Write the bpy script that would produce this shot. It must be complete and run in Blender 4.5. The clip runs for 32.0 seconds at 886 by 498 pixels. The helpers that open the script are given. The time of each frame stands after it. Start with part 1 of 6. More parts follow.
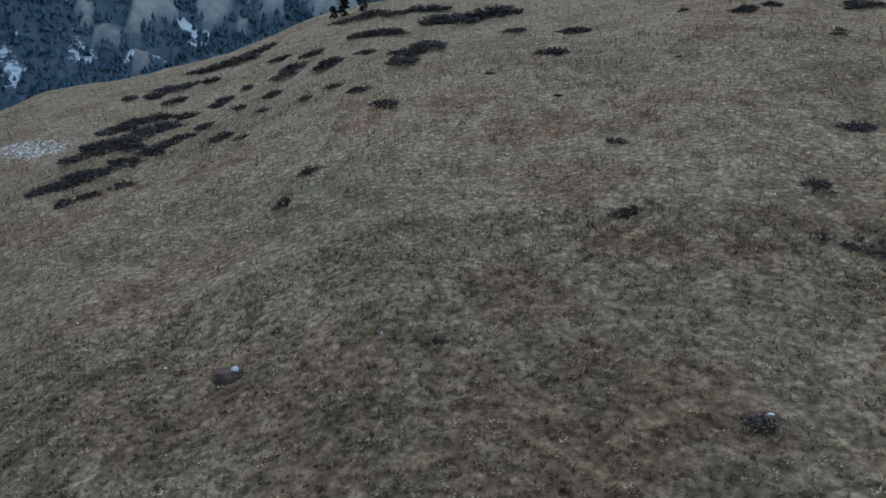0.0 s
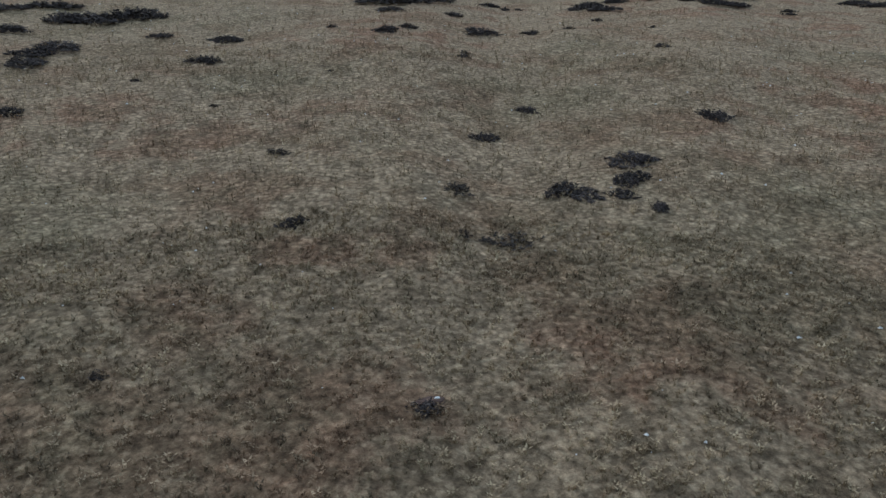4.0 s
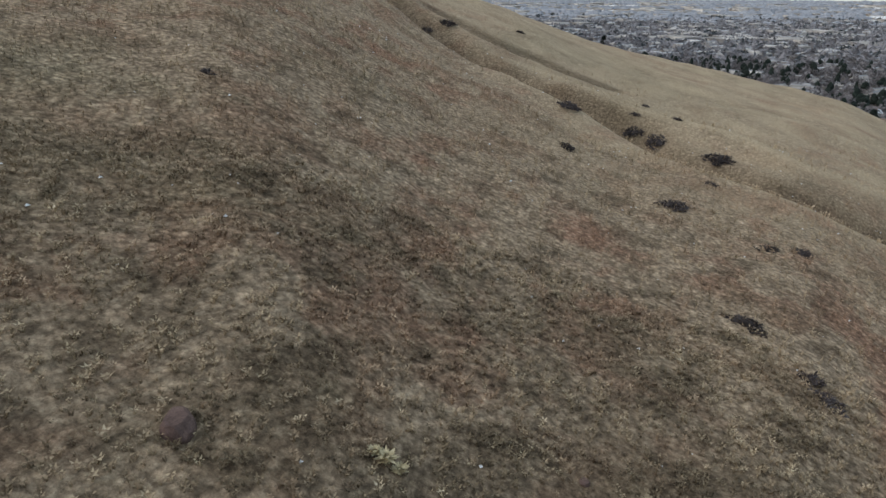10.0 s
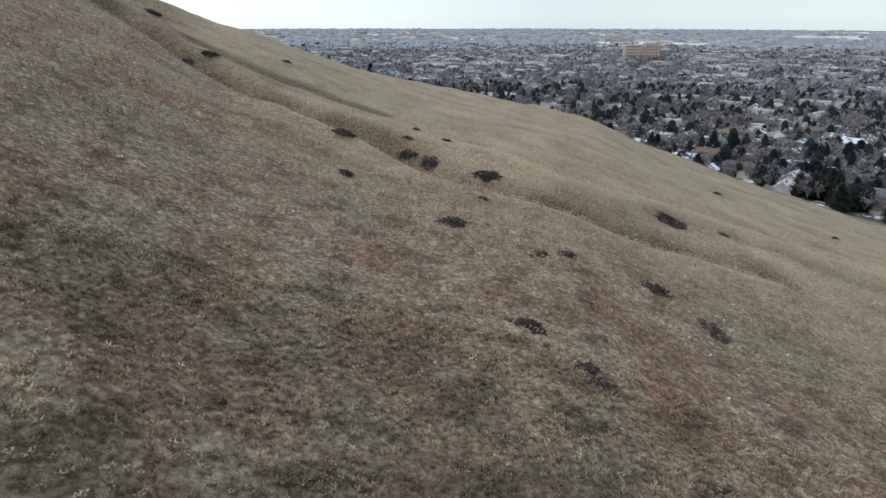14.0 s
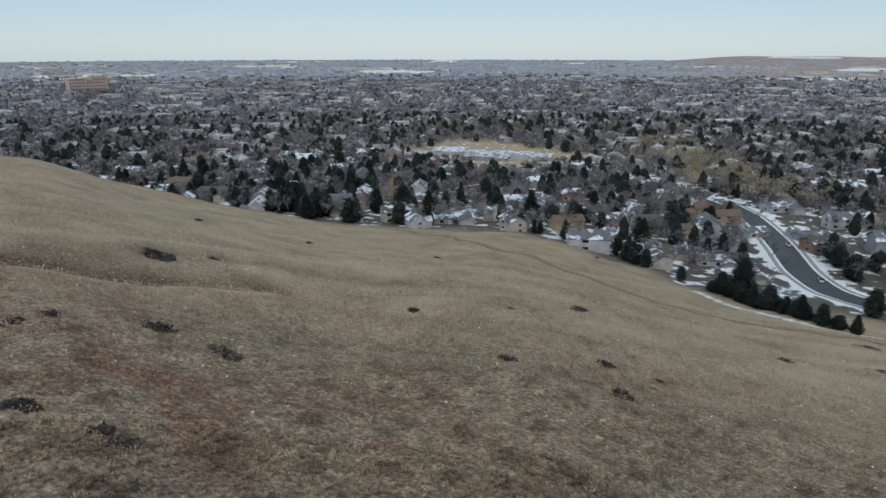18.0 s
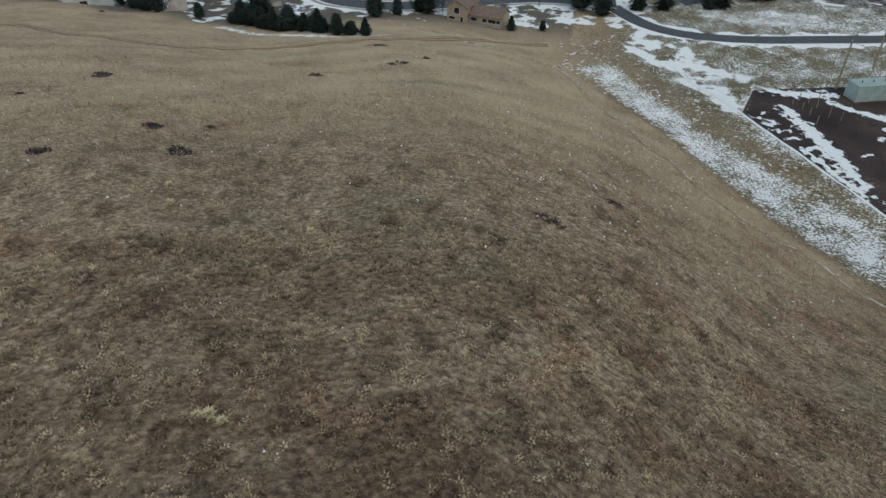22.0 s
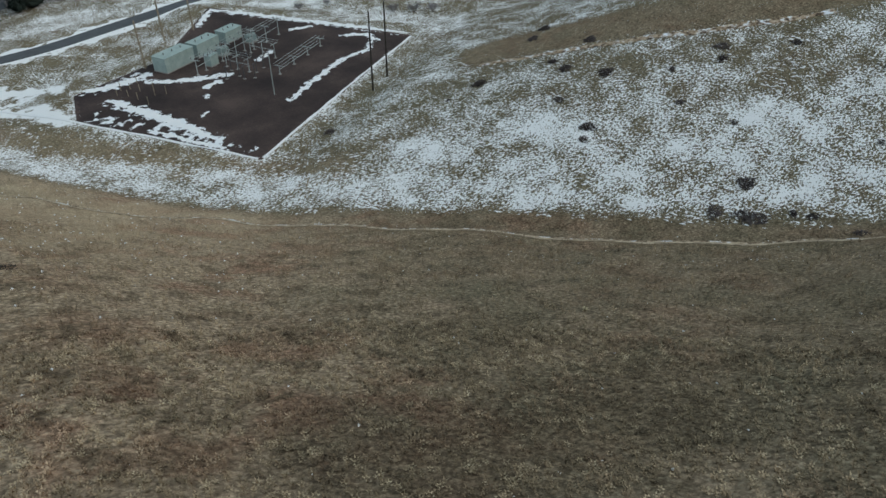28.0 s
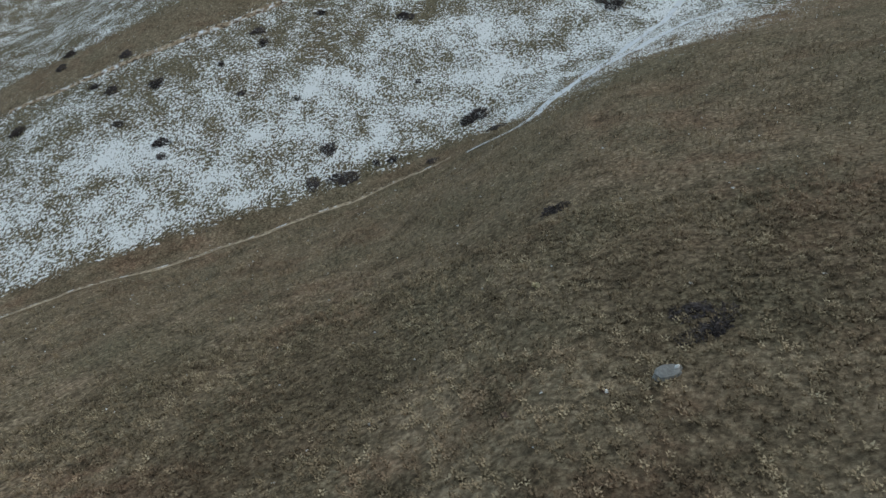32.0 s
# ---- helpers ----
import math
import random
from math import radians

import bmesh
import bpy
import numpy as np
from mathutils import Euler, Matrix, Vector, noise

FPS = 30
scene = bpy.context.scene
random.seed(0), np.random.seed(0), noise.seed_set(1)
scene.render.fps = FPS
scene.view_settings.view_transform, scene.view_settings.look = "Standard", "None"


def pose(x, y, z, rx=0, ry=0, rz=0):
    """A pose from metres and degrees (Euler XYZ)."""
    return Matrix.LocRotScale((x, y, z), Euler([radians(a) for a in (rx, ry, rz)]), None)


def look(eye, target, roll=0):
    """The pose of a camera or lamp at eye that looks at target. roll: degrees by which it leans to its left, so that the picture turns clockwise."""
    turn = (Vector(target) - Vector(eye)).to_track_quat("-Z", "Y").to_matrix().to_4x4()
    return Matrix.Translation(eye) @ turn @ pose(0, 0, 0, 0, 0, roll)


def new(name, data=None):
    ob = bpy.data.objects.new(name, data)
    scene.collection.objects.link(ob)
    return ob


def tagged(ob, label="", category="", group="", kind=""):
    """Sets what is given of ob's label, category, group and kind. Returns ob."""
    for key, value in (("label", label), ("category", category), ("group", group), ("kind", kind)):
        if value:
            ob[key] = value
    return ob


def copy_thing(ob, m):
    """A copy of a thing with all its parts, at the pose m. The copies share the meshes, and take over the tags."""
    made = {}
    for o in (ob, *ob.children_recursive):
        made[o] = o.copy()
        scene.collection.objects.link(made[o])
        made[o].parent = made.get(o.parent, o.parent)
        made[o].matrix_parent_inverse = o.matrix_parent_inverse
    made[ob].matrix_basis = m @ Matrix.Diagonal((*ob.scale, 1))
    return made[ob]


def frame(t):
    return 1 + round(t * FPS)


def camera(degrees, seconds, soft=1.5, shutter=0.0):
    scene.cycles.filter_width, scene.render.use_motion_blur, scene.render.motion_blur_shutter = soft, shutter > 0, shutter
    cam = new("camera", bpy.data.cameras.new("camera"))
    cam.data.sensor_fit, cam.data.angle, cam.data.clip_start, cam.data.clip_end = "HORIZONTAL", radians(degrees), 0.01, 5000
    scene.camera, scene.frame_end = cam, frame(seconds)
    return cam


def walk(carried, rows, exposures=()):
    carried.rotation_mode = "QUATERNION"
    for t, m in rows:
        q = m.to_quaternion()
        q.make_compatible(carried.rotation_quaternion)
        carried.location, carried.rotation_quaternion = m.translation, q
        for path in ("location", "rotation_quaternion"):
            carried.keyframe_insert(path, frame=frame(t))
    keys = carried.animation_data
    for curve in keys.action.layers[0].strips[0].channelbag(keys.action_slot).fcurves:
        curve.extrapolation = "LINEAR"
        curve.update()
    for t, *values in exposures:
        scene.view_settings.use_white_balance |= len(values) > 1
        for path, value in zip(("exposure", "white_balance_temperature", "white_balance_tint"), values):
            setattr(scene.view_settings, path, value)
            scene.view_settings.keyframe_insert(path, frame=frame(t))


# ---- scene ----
cam = camera(64.0, 32.0, soft=1.5)
# the drone hovers in one place and turns: seconds, bearing, pitch
ROWS = [
    (0.0, -16.75, -10.05),
    (0.5, -13.83, -10.06),
    (1.0, -10.53, -10.06),
    (1.5, -7.12, -10.09),
    (2.0, -3.72, -10.13),
    (2.5, -0.32, -10.18),
    (3.0, 3.08, -10.16),
    (3.5, 6.49, -9.93),
    (5.5, 20.53, -4.58),
    (6.0, 24.80, -2.97),
    (6.5, 30.02, -2.19),
    (7.0, 35.60, -2.23),
    (7.5, 42.22, -2.28),
    (8.0, 47.99, -2.34),
    (8.5, 53.76, -2.88),
    (9.0, 59.24, -6.45),
    (9.5, 64.32, -13.02),
    (10.0, 68.75, -20.45),
    (10.5, 72.36, -22.43),
    (11.0, 73.05, -22.42),
    (11.5, 74.95, -22.40),
    (12.0, 77.23, -22.37),
    (12.5, 79.56, -22.02),
    (13.0, 81.94, -21.15),
    (13.5, 84.38, -19.71),
    (15.5, 98.10, -15.88),
    (16.0, 104.63, -15.88),
    (16.5, 110.36, -15.90),
    (17.0, 116.14, -15.93),
    (17.5, 121.95, -15.95),
    (18.0, 127.90, -15.97),
    (18.5, 133.91, -16.01),
    (19.0, 139.66, -16.02),
    (19.5, 145.13, -16.05),
    (20.0, 151.24, -16.15),
    (20.5, 157.67, -17.70),
    (21.0, 163.02, -23.66),
    (21.5, 165.66, -31.85),
    (22.0, 166.32, -36.48),
    (22.5, 169.59, -36.46),
    (23.0, 173.88, -36.47),
    (23.5, 178.48, -36.51),
    (24.0, 183.53, -36.54),
    (24.5, 188.65, -36.57),
    (25.0, 193.89, -36.61),
    (25.5, 198.25, -36.65),
    (27.5, 215.97, -36.74),
    (28.0, 220.63, -36.79),
    (28.5, 225.32, -36.82),
    (29.0, 229.95, -36.84),
    (29.5, 234.90, -36.89),
    (30.0, 239.93, -36.92),
    (30.5, 244.57, -36.94),
    (31.0, 248.18, -36.99),
    (31.5, 252.66, -37.05),
    (32.0, 257.52, -37.12),
]
EXPOSURES = [(0.0, 0.46, 5500, 7), (3.5, 0.44, 5900, 9), (7.0, 0.62, 6450, 12), (9.0, 0.6, 6550, 13), (13.0, 0.82, 6200, 12), (16.5, 0.43, 6150, 11), (20.0, 0.4, 6100, 11), (21.0, 0.33, 6250, 10), (22.0, 0.42, 6450, 8), (25.0, 0.42, 6450, 6), (28.0, 0.44, 6400, 6), (32.0, 0.45, 6400, 7)]
walk(cam, [(t, pose(0, 0, 90.0, 90 + pitch, 0, -bearing)) for t, bearing, pitch in ROWS], EXPOSURES)

# ---- sky and sun: late afternoon, the sun low behind the mountains, thin high cloud ----
SUN_BEARING, SUN_HEIGHT = -50.0, 30.0
world = bpy.data.worlds.new("sky")
scene.world = world
world.use_nodes = True
wn, wl = world.node_tree.nodes, world.node_tree.links
wn.clear()
w_out = wn.new("ShaderNodeOutputWorld")
w_bg = wn.new("ShaderNodeBackground")
w_sky = wn.new("ShaderNodeTexSky")
w_sky.sky_type = "NISHITA"
w_sky.sun_disc = False
w_sky.sun_elevation = radians(SUN_HEIGHT)
w_sky.sun_rotation = radians(SUN_BEARING)
w_sky.altitude = 1700
w_sky.air_density, w_sky.dust_density, w_sky.ozone_density = 1.0, 0.4, 1.5
w_co = wn.new("ShaderNodeTexCoord")
w_map = wn.new("ShaderNodeMapping")
w_map.inputs["Scale"].default_value = (1.6, 1.6, 11.0)
w_noise = wn.new("ShaderNodeTexNoise")
w_noise.inputs["Scale"].default_value = 1.7
w_noise.inputs["Detail"].default_value = 5
w_ramp = wn.new("ShaderNodeValToRGB")
w_ramp.color_ramp.elements[0].position, w_ramp.color_ramp.elements[1].position = 0.50, 0.62
w_mix = wn.new("ShaderNodeMix")
w_mix.data_type = "RGBA"
w_mix.inputs["B"].default_value = (4.1, 3.75, 4.2, 1)
w_veil = wn.new("ShaderNodeMix")
w_veil.data_type = "RGBA"
w_veil.inputs["Factor"].default_value = 0.8
w_glow = wn.new("ShaderNodeMix")
w_glow.data_type = "RGBA"
w_glow.inputs["A"].default_value = (2.7, 3.35, 3.75, 1)
w_glow.inputs["B"].default_value = (6.0, 6.6, 6.7, 1)
wl.new(w_glow.outputs["Result"], w_veil.inputs["B"])
w_fac = wn.new("ShaderNodeMath")
w_fac.operation = "MULTIPLY"
w_fac.inputs[1].default_value = 0.5
wl.new(w_co.outputs["Generated"], w_map.inputs["Vector"])
wl.new(w_map.outputs["Vector"], w_noise.inputs["Vector"])
wl.new(w_noise.outputs["Fac"], w_ramp.inputs["Fac"])
w_sep = wn.new("ShaderNodeSeparateXYZ")
wl.new(w_co.outputs["Generated"], w_sep.inputs["Vector"])
w_north = wn.new("ShaderNodeMapRange")
w_north.inputs["From Min"].default_value, w_north.inputs["From Max"].default_value = -0.1, 0.5
wl.new(w_sep.outputs["Y"], w_north.inputs["Value"])
wl.new(w_north.outputs["Result"], w_glow.inputs["Factor"])
w_amt = wn.new("ShaderNodeMath")
w_amt.operation = "MULTIPLY"
wl.new(w_ramp.outputs["Color"], w_amt.inputs[0])
wl.new(w_north.outputs["Result"], w_amt.inputs[1])
wl.new(w_amt.outputs["Value"], w_fac.inputs[0])
wl.new(w_sky.outputs["Color"], w_veil.inputs["A"])
wl.new(w_veil.outputs["Result"], w_mix.inputs["A"])
wl.new(w_fac.outputs["Value"], w_mix.inputs["Factor"])
wl.new(w_mix.outputs["Result"], w_bg.inputs["Color"])
w_bg.inputs["Strength"].default_value = 0.11
wl.new(w_bg.outputs["Background"], w_out.inputs["Surface"])

sun = new("sun", bpy.data.lights.new("sun", "SUN"))
sun.data.energy, sun.data.angle, sun.data.color = 0.7, radians(30), (1.0, 0.9, 0.78)
_b, _e = radians(SUN_BEARING), radians(SUN_HEIGHT)
sun.matrix_world = look((math.sin(_b) * math.cos(_e) * 100, math.cos(_b) * math.cos(_e) * 100, math.sin(_e) * 100), (0, 0, 0))

# ---- materials ----
def material(name, rough=0.9, metal=0.0):
    m = bpy.data.materials.new(name)
    m.use_nodes = True
    n, l = m.node_tree.nodes, m.node_tree.links
    b = n["Principled BSDF"]
    b.inputs["Roughness"].default_value, b.inputs["Metallic"].default_value = rough, metal
    b.inputs["Specular IOR Level"].default_value = 0.25
    return m, n, l, b


def tex_noise(n, l, vec, scale, detail=4, rough=0.6):
    t = n.new("ShaderNodeTexNoise")
    t.inputs["Scale"].default_value, t.inputs["Detail"].default_value, t.inputs["Roughness"].default_value = scale, detail, rough
    l.new(vec, t.inputs["Vector"])
    return t.outputs["Fac"]


def ramp_node(n, l, fac, stops):
    r = n.new("ShaderNodeValToRGB")
    e = r.color_ramp.elements
    while len(e) < len(stops):
        e.new(0.5)
    for k, (p, c) in enumerate(stops):
        e[k].position = p
        e[k].color = (c, c, c, 1) if isinstance(c, (int, float)) else (*c, 1)
    l.new(fac, r.inputs["Fac"])
    return r.outputs["Color"]


def mix_node(n, l, fac, a, b, kind="MIX"):
    m = n.new("ShaderNodeMix")
    m.data_type, m.blend_type = "RGBA", kind
    for sock, v in ((m.inputs["Factor"], fac), (m.inputs["A"], a), (m.inputs["B"], b)):
        if isinstance(v, (int, float)):
            sock.default_value = v
        elif isinstance(v, tuple):
            sock.default_value = (*v, 1)
        else:
            l.new(v, sock)
    return m.outputs["Result"]


def math_node(n, l, op, a, b=0.0, clamp=False):
    m = n.new("ShaderNodeMath")
    m.operation, m.use_clamp = op, clamp
    for sock, v in zip(m.inputs, (a, b)):
        if isinstance(v, (int, float)):
            sock.default_value = v
        else:
            l.new(v, sock)
    return m.outputs["Value"]


def bump_node(n, l, b, height_sock, strength, dist):
    bp = n.new("ShaderNodeBump")
    bp.inputs["Strength"].default_value, bp.inputs["Distance"].default_value = strength, dist
    l.new(height_sock, bp.inputs["Height"])
    l.new(bp.outputs["Normal"], b.inputs["Normal"])


def world_pos(n):
    return n.new("ShaderNodeNewGeometry").outputs["Position"]


def simple(name, c1, c2, scale, rough=0.85, metal=0.0, bump=0.0, per_object=0.0, per_island=0.0):
    """Two tones mixed by noise at two scales; may vary from object to object or from piece to piece."""
    m, n, l, b = material(name, rough, metal)
    p = world_pos(n)
    a = tex_noise(n, l, p, scale, 5)
    c = tex_noise(n, l, p, scale * 7.3, 3)
    f = math_node(n, l, "ADD", math_node(n, l, "MULTIPLY", a, 0.65), math_node(n, l, "MULTIPLY", c, 0.35))
    col = ramp_node(n, l, f, [(0.35, c1), (0.65, c2)])
    for amount, node, out in ((per_object, "ShaderNodeObjectInfo", "Random"), (per_island, "ShaderNodeNewGeometry", "Random Per Island")):
        if amount:
            v = n.new(node).outputs[out]
            k = math_node(n, l, "ADD", math_node(n, l, "MULTIPLY", v, amount), 1 - amount / 2)
            cc = n.new("ShaderNodeCombineColor")
            for s in cc.inputs:
                l.new(k, s)
            col = mix_node(n, l, 1.0, col, cc.outputs["Color"], "MULTIPLY")
    l.new(col, b.inputs["Base Color"])
    if bump:
        bump_node(n, l, b, c, bump, 0.1)
    return m


def ground_material():
    m, n, l, b = material("dry_grassland", 0.95)
    p = world_pos(n)
    b.inputs["Specular IOR Level"].default_value = 0.1
    big = tex_noise(n, l, p, 0.022, 5, 0.6)
    mid = tex_noise(n, l, p, 0.11, 5, 0.62)
    fine = tex_noise(n, l, p, 2.2, 5, 0.7)
    grit = tex_noise(n, l, p, 7.0, 4, 0.7)
    straw = ramp_node(n, l, fine, [(0.30, (0.182, 0.135, 0.091)), (0.5, (0.405, 0.303, 0.205)), (0.70, (0.650, 0.513, 0.359))])
    rust = ramp_node(n, l, fine, [(0.30, (0.138, 0.078, 0.053)), (0.5, (0.347, 0.201, 0.131)), (0.72, (0.539, 0.347, 0.231))])
    green = ramp_node(n, l, fine, [(0.30, (0.105, 0.095, 0.059)), (0.5, (0.270, 0.239, 0.152)), (0.72, (0.495, 0.440, 0.297))])
    clump = tex_noise(n, l, p, 0.62, 4, 0.6)
    vor = n.new("ShaderNodeTexVoronoi")
    vor.inputs["Scale"].default_value = 1.9
    wob = n.new("ShaderNodeMix")
    wob.data_type, wob.blend_type = "RGBA", "ADD"
    wob.inputs["Factor"].default_value = 0.35
    l.new(p, wob.inputs["A"])
    jig = n.new("ShaderNodeTexNoise")
    jig.inputs["Scale"].default_value = 3.1
    l.new(p, jig.inputs["Vector"])
    l.new(jig.outputs["Color"], wob.inputs["B"])
    l.new(wob.outputs["Result"], vor.inputs["Vector"])
    cell = ramp_node(n, l, vor.outputs["Distance"], [(0.10, 1.25), (0.42, 1.0), (0.72, 0.62)])
    sep = n.new("ShaderNodeSeparateColor")
    l.new(vor.outputs["Color"], sep.inputs["Color"])
    cell = mix_node(n, l, 0.9, cell, ramp_node(n, l, sep.outputs["Red"], [(0.0, 0.76), (0.6, 1.0), (1.0, 1.25)]), "MULTIPLY")
    shade = mix_node(n, l, 0.7, cell, ramp_node(n, l, clump, [(0.36, 0.55), (0.5, 1.0), (0.62, 1.25)]), "MULTIPLY")
    c = mix_node(n, l, ramp_node(n, l, mid, [(0.48, 0.0), (0.60, 0.9)]), straw, rust)
    mixed = math_node(n, l, "ADD", math_node(n, l, "MULTIPLY", mid, 0.45), math_node(n, l, "MULTIPLY", big, 0.55))
    c = mix_node(n, l, ramp_node(n, l, mixed, [(0.48, 0.0), (0.58, 0.6)]), c, green)
    c = mix_node(n, l, 0.85, c, shade, "MULTIPLY")
    # dark turf tones, with painted lens falloff and the folds' shade among them
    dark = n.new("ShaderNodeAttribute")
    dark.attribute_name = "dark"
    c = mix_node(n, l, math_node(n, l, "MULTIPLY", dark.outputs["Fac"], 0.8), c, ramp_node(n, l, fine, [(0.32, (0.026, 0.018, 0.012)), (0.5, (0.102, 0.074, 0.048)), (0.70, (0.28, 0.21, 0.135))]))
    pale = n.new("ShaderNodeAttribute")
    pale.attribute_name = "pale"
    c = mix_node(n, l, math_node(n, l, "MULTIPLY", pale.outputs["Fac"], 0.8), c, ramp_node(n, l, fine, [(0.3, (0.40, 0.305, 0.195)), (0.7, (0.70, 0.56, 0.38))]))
    olive = n.new("ShaderNodeAttribute")
    olive.attribute_name = "olive"
    c = mix_node(n, l, math_node(n, l, "MULTIPLY", olive.outputs["Fac"], 0.75), c, ramp_node(n, l, fine, [(0.32, (0.034, 0.032, 0.021)), (0.5, (0.115, 0.106, 0.068)), (0.70, (0.33, 0.305, 0.20))]))
    field = n.new("ShaderNodeAttribute")
    field.attribute_name = "field"
    c = mix_node(n, l, field.outputs["Fac"], c, ramp_node(n, l, big, [(0.35, (0.27, 0.22, 0.195)), (0.65, (0.50, 0.42, 0.375))]))
    yard = n.new("ShaderNodeAttribute")
    yard.attribute_name = "yard"
    c = mix_node(n, l, yard.outputs["Fac"], c, ramp_node(n, l, mid, [(0.3, (0.062, 0.059, 0.060)), (0.6, (0.125, 0.116, 0.112))]))
    snow = n.new("ShaderNodeAttribute")
    snow.attribute_name = "snow"
    stretch = n.new("ShaderNodeMapping")
    stretch.inputs["Rotation"].default_value = (0, 0, 1.1)
    stretch.inputs["Scale"].default_value = (1.0, 1.6, 1.0)
    l.new(p, stretch.inputs["Vector"])
    tuss = n.new("ShaderNodeTexVoronoi")
    tuss.inputs["Scale"].default_value = 1.35
    l.new(wob.outputs["Result"], tuss.inputs["Vector"])
    flake = math_node(n, l, "ADD", math_node(n, l, "MULTIPLY", tex_noise(n, l, stretch.outputs["Vector"], 1.8, 3, 0.58), 0.70), math_node(n, l, "MULTIPLY", tex_noise(n, l, p, 0.16, 5, 0.62), 0.27))
    flake = math_node(n, l, "ADD", flake, math_node(n, l, "MULTIPLY", tuss.outputs["Distance"], 0.07))
    f = math_node(n, l, "SUBTRACT", math_node(n, l, "ADD", flake, math_node(n, l, "MULTIPLY", snow.outputs["Fac"], 0.62)), 0.77)
    f = math_node(n, l, "MULTIPLY", f, 34.0, True)
    drift = n.new("ShaderNodeAttribute")
    drift.attribute_name = "drift"
    f2 = math_node(n, l, "SUBTRACT", math_node(n, l, "ADD", tex_noise(n, l, p, 0.13, 5, 0.55), math_node(n, l, "MULTIPLY", drift.outputs["Fac"], 0.62)), 0.77)
    f = math_node(n, l, "MAXIMUM", f, math_node(n, l, "MULTIPLY", f2, 22.0, True))
    c = mix_node(n, l, f, c, (0.93, 0.935, 0.94))
    l.new(c, b.inputs["Base Color"])
    hgt = math_node(n, l, "ADD", math_node(n, l, "MULTIPLY", fine, 0.7), math_node(n, l, "MULTIPLY", grit, 0.3))
    bump_node(n, l, b, hgt, 0.9, 0.35)
    return m


M_GROUND = ground_material()
M_PAVING = simple("paving", (0.30, 0.295, 0.285), (0.46, 0.455, 0.445), 0.5, 0.9)
M_ASPHALT = simple("asphalt", (0.058, 0.062, 0.068), (0.095, 0.099, 0.106), 0.3, 0.55, bump=0.2)
M_GRAVEL = simple("maroon_gravel", (0.036, 0.025, 0.025), (0.115, 0.080, 0.071), 0.06, 0.95, bump=0.4)


def gravel_yard_material():
    """Dark gravel with ragged old snow where the sheet carries it."""
    m, n, l, b = material("snowy_maroon_gravel", 0.95)
    p = world_pos(n)
    a, c = tex_noise(n, l, p, 0.06, 5), tex_noise(n, l, p, 1.8, 4, 0.7)
    f = math_node(n, l, "ADD", math_node(n, l, "MULTIPLY", a, 0.7), math_node(n, l, "MULTIPLY", c, 0.3))
    col = ramp_node(n, l, f, [(0.36, (0.026, 0.019, 0.019)), (0.5, (0.054, 0.038, 0.035)), (0.64, (0.096, 0.068, 0.060))])
    d = n.new("ShaderNodeAttribute")
    d.attribute_name = "drift"
    s = math_node(n, l, "SUBTRACT", math_node(n, l, "ADD", tex_noise(n, l, p, 0.42, 6, 0.62), math_node(n, l, "MULTIPLY", d.outputs["Fac"], 0.5)), 0.76)
    l.new(mix_node(n, l, math_node(n, l, "MULTIPLY", s, 25.0, True), col, (0.86, 0.88, 0.91)), b.inputs["Base Color"])
    bump_node(n, l, b, c, 0.5, 0.1)
    return m


M_GRAVEL_SNOW = gravel_yard_material()
M_SNOW = simple("old_snow", (0.84, 0.85, 0.865), (0.92, 0.925, 0.93), 0.5, 0.7, bump=0.3)
M_DIRT = simple("trail_dirt", (0.30, 0.225, 0.155), (0.52, 0.415, 0.30), 0.8, 0.95, bump=0.3)


M_TRAIL_DIRT = simple("worn_trail", (0.20, 0.155, 0.105), (0.62, 0.51, 0.37), 0.7, 0.95, bump=0.3)
M_RUST = simple("rust_earth", (0.15, 0.095, 0.062), (0.30, 0.20, 0.135), 0.7, 0.95, bump=0.3)


def trail_material(name, bare):
    m, n, l, b = material(name, 0.9)
    p = world_pos(n)
    f = ramp_node(n, l, tex_noise(n, l, p, 0.45, 5, 0.7), [(bare, 0.0), (bare + 0.08, 1.0)])
    d = ramp_node(n, l, tex_noise(n, l, p, 0.9, 4), [(0.37, (0.06, 0.042, 0.028)), (0.45, (0.28, 0.20, 0.13)), (0.6, (0.52, 0.41, 0.29))])
    l.new(mix_node(n, l, f, d, (0.80, 0.82, 0.86)), b.inputs["Base Color"])
    return m


M_TRAIL = trail_material("snowy_trail", 0.535)
M_TRACK = trail_material("snow_filled_rut", 0.34)


def mountain_material():
    m, n, l, b = material("mountain_side", 0.95)
    p = world_pos(n)
    rock = n.new("ShaderNodeAttribute")
    rock.attribute_name = "rock"
    fine = tex_noise(n, l, p, 0.06, 6, 0.7)
    # blue of distance haze and shade is mixed into the mountain's earth colour
    hazy_soil = ramp_node(n, l, fine, [(0.35, (0.07, 0.097, 0.13)), (0.65, (0.15, 0.185, 0.225))])
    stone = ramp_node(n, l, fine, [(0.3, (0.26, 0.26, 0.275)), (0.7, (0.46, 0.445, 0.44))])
    c = mix_node(n, l, rock.outputs["Fac"], hazy_soil, stone)
    snow = n.new("ShaderNodeAttribute")
    snow.attribute_name = "snow"
    s = math_node(n, l, "ADD", tex_noise(n, l, p, 0.035, 6, 0.75), math_node(n, l, "MULTIPLY", snow.outputs["Fac"], 0.27))
    s = ramp_node(n, l, s, [(0.68, 0.0), (0.74, 1.0)])
    c = mix_node(n, l, s, c, (0.78, 0.83, 0.90))
    l.new(c, b.inputs["Base Color"])
    bump_node(n, l, b, fine, 0.8, 6.0)
    return m


M_MOUNTAIN = mountain_material()

